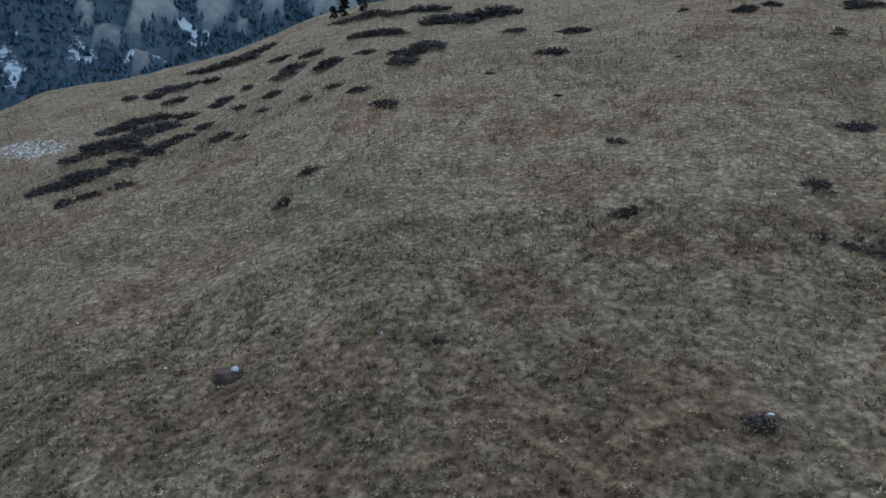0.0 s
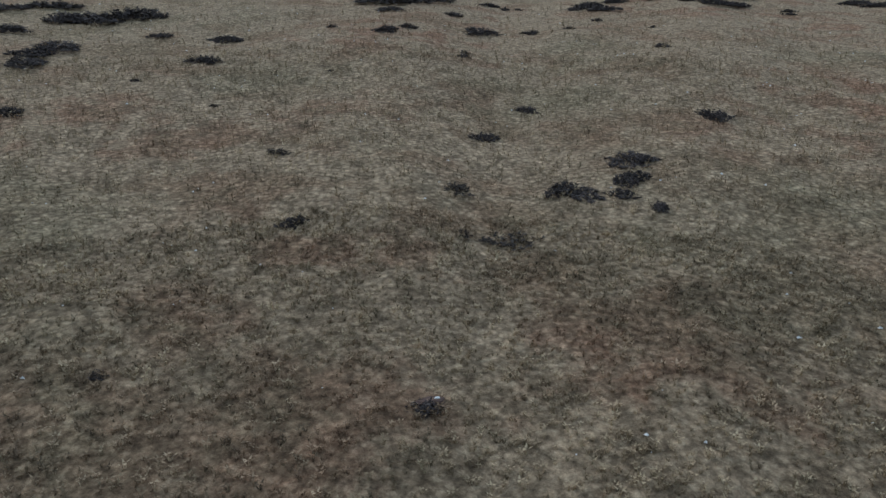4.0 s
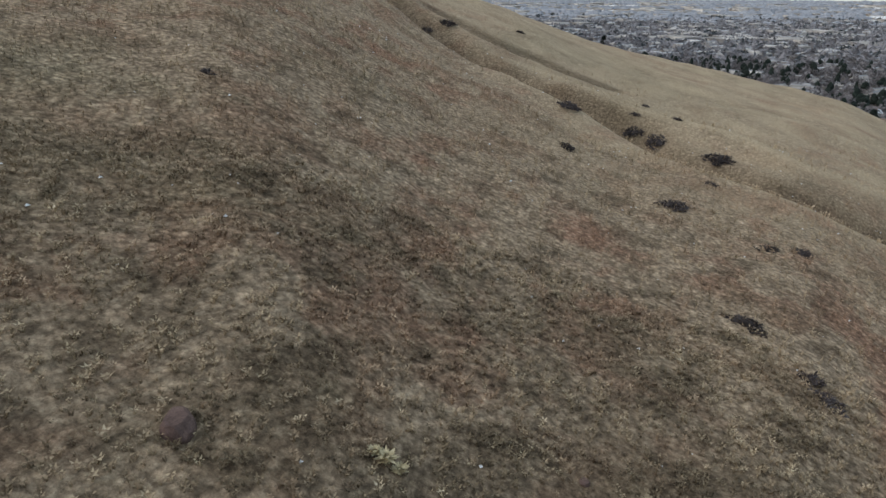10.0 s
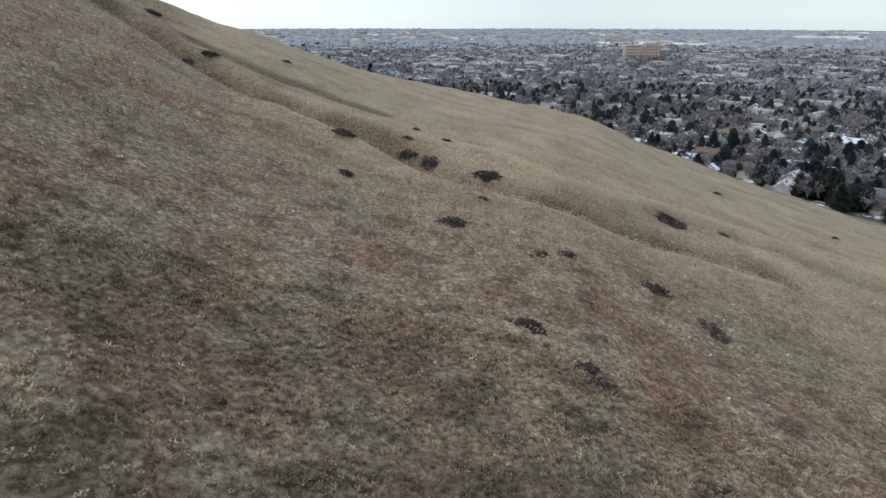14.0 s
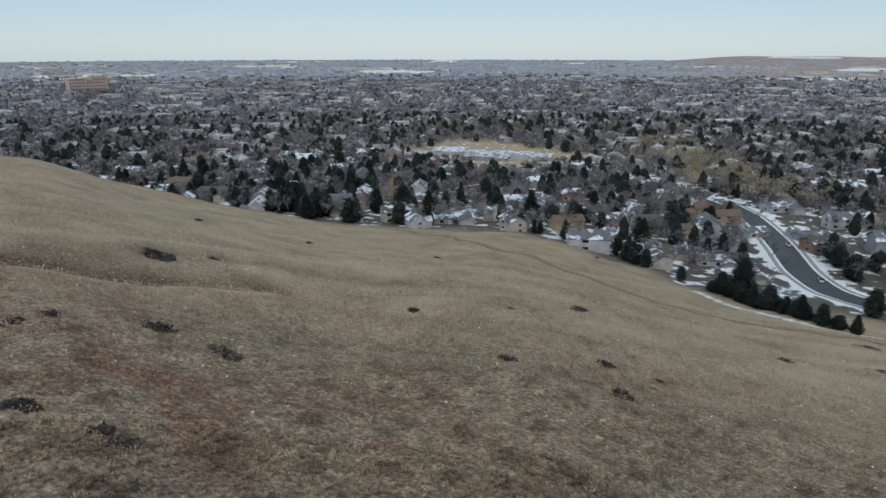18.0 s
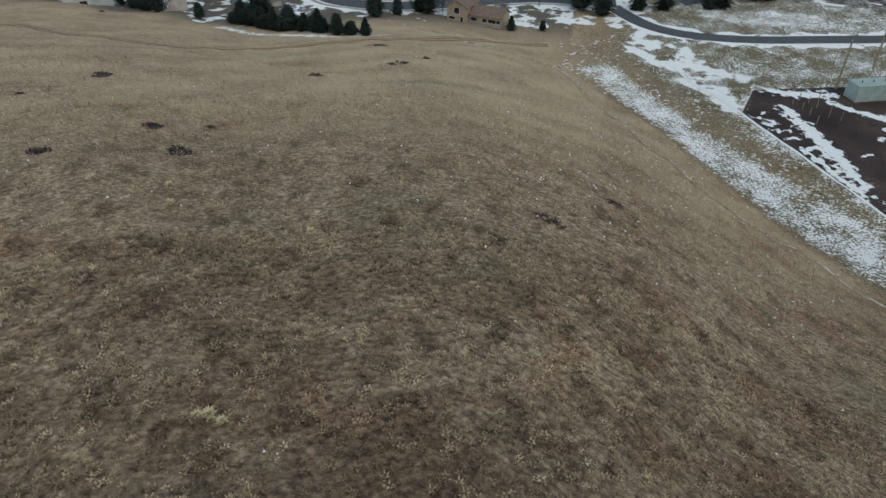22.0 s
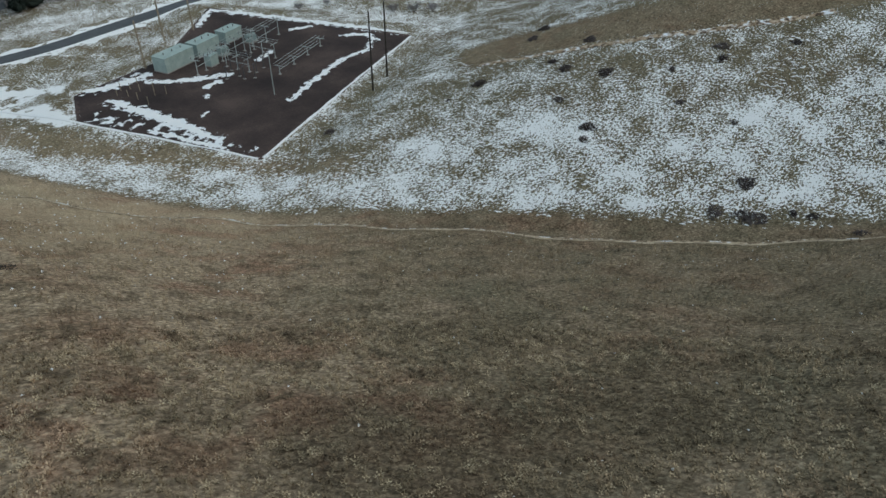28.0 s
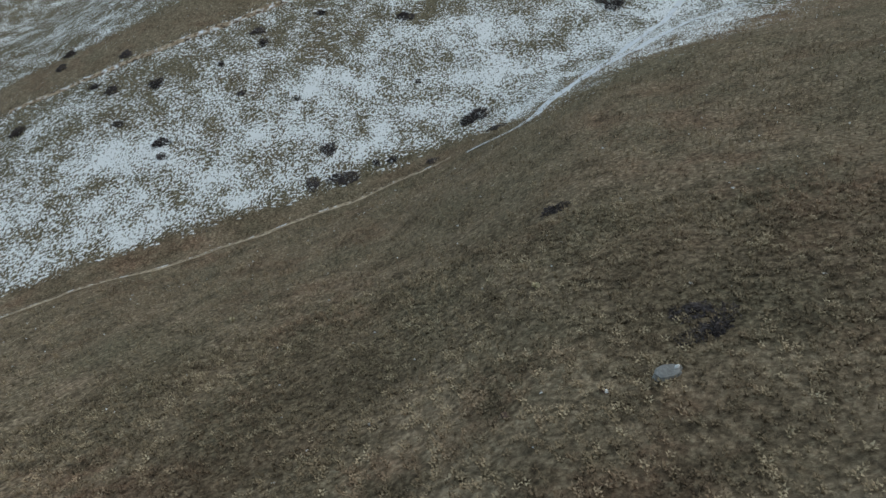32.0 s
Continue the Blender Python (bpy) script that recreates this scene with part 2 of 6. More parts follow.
# ---- landform: a spur of the foothills above a plain; bearings clockwise from north (+y), heights in metres ----
KNOLL = 65.0
# reach and brow by bearing from the eye, set to fit the camera's skyline
REACH = np.array([200, 211, 225, 233, 240, 248, 255, 259, 265, 276, 290, 312, 330, 334, 330, 320, 310, 312, 310, 287, 262, 257, 250, 222, 190, 162, 140, 127, 120, 115, 112, 110, 110, 111, 115, 123, 135, 150, 165, 177, 190, 212, 230, 228, 220, 212, 205, 200, 200], float)
BROW = np.array([130.3, 134.1, 134.6, 136.9, 137.5, 133.5, 129.5, 125.3, 110.3, 93.5, 80.5, 66.6, 56.7, 46.9, 31.3, 20.6, 12.2, 8.5, 7, 3.8, 2.1, 2.7, 3, 4.2, 5.4, 5.3, 5.2, 6.2, 7.5, 8.7, 10, 11.2, 13, 15.9, 20, 26.3, 33, 37.9, 43.6, 51.9, 63, 84.5, 101.0, 107.2, 117.4, 126.8, 127.6, 128.4, 130.3], float)
BACK = np.array([0.15, 0.15, 0.15, 0.15, 0.15, 0.15, 0.15, 0.16, 0.18, 0.21, 0.25, 0.28, 0.3, 0.3, 0.3, 0.3, 0.3, 0.3, 0.3, 0.27, 0.25, 0.24, 0.25, 0.27, 0.3, 0.35, 0.4, 0.43, 0.45, 0.47, 0.48, 0.47, 0.45, 0.43, 0.4, 0.33, 0.25, 0.19, 0.15, 0.12, 0.1, 0.11, 0.12, 0.12, 0.12, 0.14, 0.15, 0.15, 0.15], float)

GULLY = [(178, 96), (160, 72), (147, 48), (139, 31), (137, 20), (128, 8), (121, -1), (118, -11), (118, -22), (121, -37), (118, -52)]
LIP = [(134.9, 37.5), (131.3, 29.8), (130.5, 19.5), (121.4, 7.3), (114, -0.8), (110.5, -10), (110, -20.5), (112, -34), (108, -47)]
SPUR = [(150, 26), (146, 16), (148, 4), (146, -6), (137, -15), (138, -25), (152, -45), (153, -58), (144, -81), (134, -100)]
UPPER_FOLD = [(178, 72), (172, 53), (178, 44), (175, 33), (177, 25)]


def around(table, bearing):
    """Smooth periodic reading of a table given every 7.5 degrees."""
    b = np.mod(bearing, 360.0) / 7.5
    i = np.floor(b).astype(int)
    f = b - i
    n = len(table) - 1
    p0, p1, p2, p3 = (table[(i + k) % n] for k in (-1, 0, 1, 2))
    return p1 + 0.5 * f * (p2 - p0 + f * (2 * p0 - 5 * p1 + 4 * p2 - p3 + f * (3 * (p1 - p2) + p3 - p0)))


def ramp(v, a, b):
    u = np.clip((v - a) / (b - a), 0, 1)
    return u * u * (3 - 2 * u)


def soft_max(a, b, w):
    return 0.5 * (a + b + np.sqrt((a - b) ** 2 + w * w))


def wave(x, y, size, seed):
    """Cheap smooth noise, about -1 to 1."""
    s = 0
    for k in range(4):
        a = seed * 1.7 + k * 2.4
        s = s + np.sin((x * math.cos(a) + y * math.sin(a)) / size * (1 + 0.37 * k) * 6.28 + seed * 3.1 + k * 1.3
                       + 1.5 * np.sin((y * math.cos(a) - x * math.sin(a)) / size * 3.1 + k))
    return s / 3.0


def seg_dist(x, y, pts):
    """Distance to a polyline."""
    d = np.full(np.shape(x), 1e9)
    for (ax, ay), (bx, by) in zip(pts[:-1], pts[1:]):
        ex, ey = bx - ax, by - ay
        u = np.clip(((x - ax) * ex + (y - ay) * ey) / (ex * ex + ey * ey), 0, 1)
        d = np.minimum(d, np.hypot(x - ax - u * ex, y - ay - u * ey))
    return d


def valley(x, y):
    rise = 60 * (1 - np.exp(-np.minimum(x, 0) ** 2 / 37500)) * ramp(y, -210, -80)
    far = np.hypot(x, y)
    b = np.degrees(np.arctan2(x, y))
    mesa = 36 * ramp(far, 3700, 4600) * ramp(np.mod(b, 360), 143, 151) * ramp(np.mod(b, 360), 225, 205) * (0.8 + 0.2 * wave(x, y, 1500, 2))
    rise = rise + mesa
    roll = 0.5 * wave(x, y, 140, 2) * ramp(far, 90, 300)
    return rise + roll


def height(x, y):
    x, y = np.asarray(x, float), np.asarray(y, float)
    r = np.hypot(x, y)
    b = np.degrees(np.arctan2(x, y))
    reach, brow, back = around(REACH, b), around(BROW, b), around(BACK, b)
    # rolls over at the brow with a soft edge
    slope = (brow - KNOLL) / reach
    over = r - reach
    w = 14.0
    soft = 0.5 * (over + np.sqrt(over * over + w * w))
    hill = KNOLL + slope * r - (back + np.maximum(slope, -0.45)) * soft * np.where(brow > 22, 1.0, np.clip(brow / 22, 0.35, 1))
    # a shallow gully runs down the east flank behind the first swell, and a low spur beyond it
    hill = hill - 4.2 * np.exp(-(seg_dist(x, y, GULLY) / 5.5) ** 2) + 1.0 * np.exp(-(seg_dist(x, y, LIP) / 5.0) ** 2)
    hill = hill + 2.2 * np.exp(-(seg_dist(x, y, SPUR) / 6.5) ** 2) - 1.8 * np.exp(-(seg_dist(x, y, UPPER_FOLD) / 4.0) ** 2)
    hill = hill + 0.7 * wave(x, y, 60, 1) * ramp(r, 15, 120) + 0.25 * wave(x, y, 19, 3) * ramp(r, 10, 60)
    return soft_max(hill, valley(x, y), 5.0)

# ---- the land ----
def link_mesh(name, verts, faces, mat, smooth=True, parent=None):
    me = bpy.data.meshes.new(name)
    me.from_pydata(verts if isinstance(verts, list) else verts.tolist(), [], faces if isinstance(faces, list) else faces.tolist())
    if mat is not None:
        me.materials.append(mat)
    if smooth:
        me.polygons.foreach_set("use_smooth", np.ones(len(me.polygons), bool))
    me.update()
    ob = new(name, me)
    ob.parent = parent
    return ob


def float_attr(ob, name, values):
    a = ob.data.attributes.new(name, "FLOAT", "POINT")
    a.data.foreach_set("value", np.asarray(values, np.float32))


PAD = [(-66, -146), (-38, -196), (-43, -214), (-74, -224), (-108, -262), (-148, -189)]
PAD_Z = 2.6
DITCH = [(-20, -232), (-38, -197), (-49, -177), (-57, -160), (-64, -148)]
HILL_ROAD = [(318, -60), (302, -92), (287, -130), (274, -160), (255, -174), (225, -176), (183, -165), (141, -160), (113, -163), (85, -180), (60, -201), (40, -232), (20, -240)]
TRAIL = [(15, -214), (6.6, -187), (-7.4, -153), (-17, -137), (-24, -129), (-41, -122), (-55, -105), (-66, -88), (-76, -76), (-87, -60), (-100, -44), (-107, -35), (-112, -22)]
TRAIL_WEST = [(-109, -20), (-113, -11), (-125.5, -6), (-133.5, -1.5), (-143, 4.5), (-150, 10), (-160, 19), (-170, 32)]
TRAIL_FORK = [(-131, -3.5), (-142, 1.0), (-155, 9), (-170, 16), (-186, 22)]
RIDGE_TRACK = [(-129, -136), (-133.4, -128.2), (-139, -119), (-145.4, -108.7), (-151.5, -98.5), (-158.7, -87.5), (-167.9, -77.7), (-180, -66)]
BAND = [(1, -220), (-12, -196), (-32, -168), (-53, -141), (-68, -117), (-82, -97)]
FIELD = [(-92, -98), (-111, -72), (-132, -40), (-152, -16), (-165, 10)]
DRIVE = [(-300, -330), (-190, -301), (-108, -281), (-76, -273), (-50, -264), (-28, -262), (-13, -268), (-4, -281), (4, -296)]
MAIN_ROAD = [(-2, -297), (35, -294), (72, -272), (91, -266), (108, -268), (130, -289), (148, -312), (163, -330), (180, -350), (196, -366), (222, -384), (262, -402), (300, -416)]


def inside(x, y, poly):
    c = np.zeros(np.shape(x), bool)
    for (ax, ay), (bx, by) in zip(poly, poly[1:] + poly[:1]):
        c ^= ((ay > y) != (by > y)) & (x < (bx - ax) * (y - ay) / (by - ay + 1e-9) + ax)
    return c


def open_fields(x, y):
    """Open snowy fields on the far plain, without trees."""
    r = np.hypot(x, y)
    return ramp(wave(x, y, 1300, 3), 0.3, 0.5) * ramp(r, 1900, 2300)


base_height = height


def height(x, y):
    """The land with the level pad of the substation and the roadbeds cut into it."""
    x, y = np.asarray(x, float), np.asarray(y, float)
    z = base_height(x, y)
    d = np.where(inside(x, y, PAD), 0.0, seg_dist(x, y, PAD + PAD[:1]))
    k = 1 - ramp(d, 2, 22)
    return z * (1 - k) + PAD_Z * k


def tones(x, y):
    """Dark and pale tones of the grass, with lens falloff and fold shade painted in."""
    r, b = np.hypot(x, y), np.degrees(np.arctan2(x, y))
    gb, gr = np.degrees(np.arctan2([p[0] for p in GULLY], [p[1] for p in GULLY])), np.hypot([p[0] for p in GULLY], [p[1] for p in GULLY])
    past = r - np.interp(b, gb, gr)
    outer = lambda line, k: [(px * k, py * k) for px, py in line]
    # dark brush along the folds, deepened to paint the shade of their hollows
    brush_shade = np.exp(-(seg_dist(x, y, outer(GULLY, 1.035)) / 5.5) ** 2) * (0.85 + 0.3 * wave(x, y, 21, 3))
    brush_shade = np.maximum(brush_shade, 0.95 * np.exp(-(seg_dist(x, y, outer(UPPER_FOLD, 1.02)) / 3.5) ** 2))
    brush_shade = np.maximum(brush_shade, 0.6 * np.exp(-(seg_dist(x, y, outer(SPUR[4:], 0.94)) / 5.0) ** 2) * (0.7 + 0.4 * wave(x, y, 17, 9)))
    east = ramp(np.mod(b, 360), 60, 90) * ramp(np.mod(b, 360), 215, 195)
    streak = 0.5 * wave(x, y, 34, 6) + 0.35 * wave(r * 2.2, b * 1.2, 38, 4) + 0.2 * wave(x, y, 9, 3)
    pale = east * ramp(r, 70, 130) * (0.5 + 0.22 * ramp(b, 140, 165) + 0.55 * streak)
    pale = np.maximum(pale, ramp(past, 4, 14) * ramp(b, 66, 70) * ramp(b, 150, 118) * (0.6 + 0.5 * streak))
    # pale grass on spur and lip, brightened to paint the folds' relief
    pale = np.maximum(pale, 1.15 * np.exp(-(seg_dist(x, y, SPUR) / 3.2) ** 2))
    pale = np.maximum(pale, 1.1 * np.exp(-(seg_dist(x, y, LIP) / 2.8) ** 2)) * (1 - 0.9 * np.clip(brush_shade, 0, 1))
    upper = ramp(b, -75, -50) * ramp(b, 60, 35)
    # painted vignette: the turf darkens towards the point below the camera
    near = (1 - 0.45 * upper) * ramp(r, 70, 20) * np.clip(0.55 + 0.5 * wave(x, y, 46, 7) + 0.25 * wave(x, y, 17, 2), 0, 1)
    # west slope toned darker by bearing
    west = 0.42 * ramp(np.mod(b, 360), 195, 230) * ramp(np.mod(b, 360), 330, 290) * ramp(r, 20, 45)
    bare = (0.85 - 0.35 * upper) * ramp(wave(x, y, 11, 5) + 0.7 * wave(x, y, 3.7, 8), 0.4, 1.0) * ramp(r, 160, 80)
    return np.clip(np.maximum(1.1 * brush_shade, near) + bare + west, 0, 1), np.clip(pale, 0, 1)


def ground():
    na, nr = 960, 350
    rad = np.concatenate([[0.0], 3.0 * 110 ** (np.arange(290) / 289.0), 330 * 15.0 ** (np.arange(1, 61) / 60.0)])
    ang = np.arange(na) * 2 * math.pi / na
    r, a = np.meshgrid(rad[1:], ang, indexing="ij")
    x, y = (r * np.sin(a)).ravel(), (r * np.cos(a)).ravel()
    z = height(x, y)
    verts = np.concatenate([[[0, 0, float(height(0, 0))]], np.stack([x, y, z], -1)])
    i, j = np.meshgrid(np.arange(nr - 1), np.arange(na), indexing="ij")
    v = lambda i, j: 1 + i * na + (j % na)
    quads = np.stack([v(i, j), v(i, j + 1), v(i + 1, j + 1), v(i + 1, j)], -1).reshape(-1, 4)
    tris = [[0, 1 + (k + 1) % na, 1 + k] for k in range(na)]
    ob = link_mesh("ground", verts, quads.tolist() + tris, M_GROUND)
    X, Y = verts[:, 0], verts[:, 1]
    Z = verts[:, 2]
    R = np.hypot(X, Y)
    B = np.degrees(np.arctan2(X, Y))
    # old snow lies in the valley, beside the pad and along the roads, and in the yards
    near_valley = ramp(B, -165, -150) * ramp(B, -55, -75) * ramp(Z, 30, 16)
    low = ((B < -58) | (B > 172)) * ramp(np.mod(B, 360), 172, 186) * ramp(R - np.minimum(around(REACH, B), 400), 0, 9) * ramp(seg_dist(X, Y, TRAIL), 2, 6) * ramp(np.where(B > 0, B - 360, B), -54, -66) * ramp(R, 700, 560)
    brown = seg_dist(X, Y, [(x - 11, y - 5) for x, y in RIDGE_TRACK])
    low = low * (1 - 0.55 * ramp(brown, 13, 7))
    verge = seg_dist(X, Y, [(-2, -228), (-26, -192), (-48, -160), (-62, -140), (-72, -126)])
    low = low * (1 - 0.35 * ramp(verge, 10, 4))
    blotch = 0.055 * wave(X, Y, 37, 5) + 0.045 * wave(X, Y, 14, 6) + 0.02 * wave(X, Y, 6, 9)
    snow = low * np.clip(0.345 + 1.1 * blotch, 0.27, 0.5)
    snow = np.maximum(snow, (0.445 + 1.1 * blotch) * (1 - ramp(seg_dist(X, Y, BAND), 4, 13)))
    snow = np.maximum(snow, (0.43 + 1.3 * blotch) * (1 - ramp(seg_dist(X, Y, FIELD), 14, 60)) * ramp(seg_dist(X, Y, TRAIL), 5, 14))
    padd = np.where(inside(X, Y, PAD), 0.0, seg_dist(X, Y, PAD + PAD[:1]))
    snow = np.maximum(snow, (0.42 + blotch) * (1 - ramp(padd, 1.0, 5)))
    snow = np.maximum(snow, (0.30 + blotch) * (1 - ramp(seg_dist(X, Y, DITCH), 5, 14)))
    snow = np.maximum(snow, (0.44 + 1.2 * blotch) * (1 - ramp(seg_dist(X, Y, [(-168, -195), (-130, -262), (-90, -290), (-40, -292)]), 4, 26)))
    drift = (0.68 + blotch) * (1 - ramp(seg_dist(X, Y, DRIVE), 4, 12))
    drift = np.maximum(drift, (0.74 + blotch) * (1 - ramp(seg_dist(X, Y, MAIN_ROAD), 7, 20)) * (R < 600))
    drift = np.maximum(drift, (0.52 + blotch) * (1 - ramp(seg_dist(X, Y, [(-12, -250), (-32, -226), (-40, -205)]), 6, 16)))
    drift = np.maximum(drift, (0.50 + blotch) * (1 - ramp(seg_dist(X, Y, [(30, -262), (60, -272), (-10, -272)]), 4, 12)))
    snow = np.maximum(snow, 0.37 * (1 - ramp(seg_dist(X, Y, [(-114, 100), (-104, 98), (-96, 94)]), 2, 8)))
    snow = np.maximum(snow, 0.5 * (1 - ramp(seg_dist(X, Y, [(70, -208), (84, -199), (112, -208), (132, -217)]), 1.5, 4)))
    town = ramp(Z, 7, 3) * ramp(R, 235, 275) * ((B > 70) | (B < -150)) * ((R > 320) | (B > 70) & (B < 177))
    drift = np.maximum(drift, town * (0.37 + 0.10 * wave(X, Y, 55, 5) + blotch) * (1 - 0.45 * ramp(R, 420, 900)))
    float_attr(ob, "drift", np.clip(drift, 0, 1))
    crest = 1 - ramp(np.abs(R - around(REACH, B) - 2), 3, 10)
    snow = np.maximum(snow, crest * (0.34 + 0.12 * wave(X, Y, 23, 4)) * ((B > 0) & (B < 62)))
    snow = np.maximum(snow, 0.5 * ramp(R, 235, 300) * ((B < -35) & (B > -80)))
    snow = np.maximum(snow, 0.5 * open_fields(X, Y))
    float_attr(ob, "snow", np.clip(snow, 0, 1))
    mesa = ramp(np.mod(B, 360), 138, 150) * ramp(np.mod(B, 360), 225, 205) * ramp(R, 1500, 2100)
    meadow = (X > 380) & (X < 560) & (Y > -480) & (Y < -340)
    float_attr(ob, "yard", np.clip(town, 0, 1) * 0.85 * ~meadow * (1 - mesa) * (1 - 0.6 * ramp(R, 1300, 2600)))
    # olive tone in the low valley and, by bearing, on the west slope
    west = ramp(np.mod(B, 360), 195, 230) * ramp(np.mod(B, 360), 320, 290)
    float_attr(ob, "olive", np.clip(np.maximum(0.9 * low, west * (0.35 + 0.3 * wave(X, Y, 27, 4))), 0, 1))
    # these tones include the painted vignette and the relief of the folds
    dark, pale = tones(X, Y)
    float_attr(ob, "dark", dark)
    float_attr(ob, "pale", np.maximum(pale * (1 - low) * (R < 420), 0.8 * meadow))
    float_attr(ob, "field", mesa)
    return tagged(ob, "dry tan grassland hillside above a snowy valley and plain", "ground", kind="structure")


ground()


def ribbon(name, pts, width, mat, lift, label, category, step=2.5, wander=0.0, kerb=0.0):
    """A strip laid on the land along a smooth line."""
    p = np.array(pts, float)
    d = np.concatenate([[0], np.cumsum(np.hypot(*np.diff(p, axis=0).T))])
    s = np.arange(0, d[-1], step)
    q = np.stack([np.interp(s, d, p[:, k]) for k in (0, 1)], -1)
    ker = np.array([1, 2, 3, 4, 3, 2, 1.0])
    ker /= ker.sum()
    pad = np.concatenate([np.repeat(q[:1], 3, 0), q, np.repeat(q[-1:], 3, 0)])
    q = np.stack([np.convolve(pad[:, k], ker, "valid") for k in (0, 1)], -1)
    if wander:
        q = q + wander * np.stack([wave(q[:, 0], q[:, 1], 17, 7), wave(q[:, 1], q[:, 0], 23, 4)], -1)
    t = np.gradient(q, axis=0)
    t /= np.hypot(t[:, 0], t[:, 1])[:, None] + 1e-9
    nrm = np.stack([-t[:, 1], t[:, 0]], -1)
    cols = np.array([-0.5, -0.5, -0.17, 0.17, 0.5, 0.5])
    w = width * (1 + (0.35 * wave(s, s * 0, 13, 2) if wander else 0 * s))
    verts, faces = [], []
    for i in range(len(q)):
        for k, c in enumerate(cols):
            x, y = q[i] + nrm[i] * c * w[i]
            z = float(height(x, y)) + (lift if 0 < k < 5 else -0.4)
            verts.append((x, y, z))
    for i in range(len(q) - 1):
        for k in range(5):
            a = i * 6 + k
            faces.append((a, a + 6, a + 7, a + 1))
    ob = link_mesh(name, verts, faces, mat, smooth=False)
    ob.data.flip_normals()
    return tagged(ob, label, category, kind="structure")


def beside(line, off):
    """The same line, moved sideways."""
    p = np.array(line, float)
    t = np.gradient(p, axis=0)
    t /= np.hypot(t[:, 0], t[:, 1])[:, None]
    return [tuple(v) for v in p + np.stack([-t[:, 1], t[:, 0]], -1) * off]


ribbon("trail", TRAIL, 1.0, M_TRAIL_DIRT, 0.15, "narrow worn dirt footpath across the slope", "trail", 0.8, 0.7)
ribbon("trail", beside(TRAIL, 0.6), 0.45, M_TRAIL, 0.17, "line of melting snow and dark mud along the footpath", "trail", 0.8, 0.7)
ribbon("trail", [(15, -214), (13, -232), (4, -250), (-4, -262)], 1.0, M_TRAIL, 0.10, "snowy footpath climbing to the lane", "trail", 0.8, 0.4)
ribbon("trail", [(15, -214), (28, -213), (44, -217), (62, -226), (74, -240)], 0.9, M_TRAIL, 0.10, "snowy footpath below the meadow", "trail", 0.8, 0.5)
ribbon("trail", RIDGE_TRACK, 2.0, M_TRAIL, 0.14, "snow-covered track over the low brown ridge", "trail", 1.0, 0.5)
ribbon("trail", HILL_ROAD, 3.6, M_RUST, 0.14, "rust-brown earth track crossing the grass slope", "trail", 1.5, 0.4)
ribbon("trail", TRAIL_FORK, 1.3, M_TRACK, 0.13, "snow-filled side path in the valley", "trail", 1.0, 0.5)
for side in (-0.9, 0.9):
    ribbon("trail", [(x - side * 0.55, y + side * 0.83) for x, y in TRAIL_WEST], 0.95, M_TRACK, 0.13, "snow-filled wheel rut through the valley", "trail", 1.2, 0.4)
for off in (-1.0, 1.0):
    ribbon("trail", beside(HILL_ROAD, off), 0.6, M_DIRT, 0.20, "pale tan wheel rut of the slope track", "trail", 1.5, 0.4)
ribbon("road", MAIN_ROAD, 11.0, M_ASPHALT, 0.12, "wet dark asphalt residential road curving downhill", "road", 4.0)
for off in (-7.6, 7.6):
    ribbon("pavement", beside(MAIN_ROAD, off), 1.5, M_PAVING, 0.22, "pale concrete pavement along the residential road", "pavement", 4.0)
ribbon("road", [(453, -501), (504, -599), (573, -701), (630, -776)], 10.0, M_ASPHALT, 0.14, "grey street running away through the town", "road", 6.0)
ribbon("road", [(-22, -302), (-58, -330), (-75, -363), (-96, -444)], 7.0, M_ASPHALT, 0.14, "side street between houses and dark trees", "road", 5.0)
ribbon("road", [(330, -300), (309, -288), (275, -277), (258, -262)], 6.5, M_ASPHALT, 0.14, "short wet side street between the houses", "road", 4.0)
ribbon("road", DRIVE, 7.0, M_ASPHALT, 0.12, "dark asphalt lane with snow on its verges", "road", 4.0)


def pad():
    bm = bmesh.new()
    vs = [bm.verts.new((x, y, PAD_Z + 0.08)) for x, y in PAD]
    f = bm.faces.new(vs)
    if f.normal.z < 0:
        f.normal_flip()
    bm.normal_update()
    ext = bmesh.ops.extrude_face_region(bm, geom=[f])
    for v in (e for e in ext["geom"] if isinstance(e, bmesh.types.BMVert)):
        v.co.z -= 0.5
    bmesh.ops.recalc_face_normals(bm, faces=bm.faces)
    me = bpy.data.meshes.new("pavement")
    bm.to_mesh(me)
    me.materials.append(M_GRAVEL)
    return tagged(new("pavement", me), "level yard of dark maroon gravel under the substation", "gravel yard", kind="structure")


pad()


# bare rock slabs on the mountain: bearing, elevation, half width and half height, degrees
SLABS = [(-38.00, 8.05, 1.55, 1.19), (-39.10, 7.01, 0.91, 0.64), (-33.99, 8.35, 1.19, 1.19), (-29.83, 8.53, 0.91, 0.82), (-25.76, 8.59, 1.19, 0.91), (-41.33, 5.98, 1.00, 0.73), (-39.13, 4.12, 0.64, 0.64), (-42.57, 7.72, 0.55, 0.82), (-23.41, 9.05, 0.73, 0.55), (-31.99, 7.34, 0.46, 0.37)]


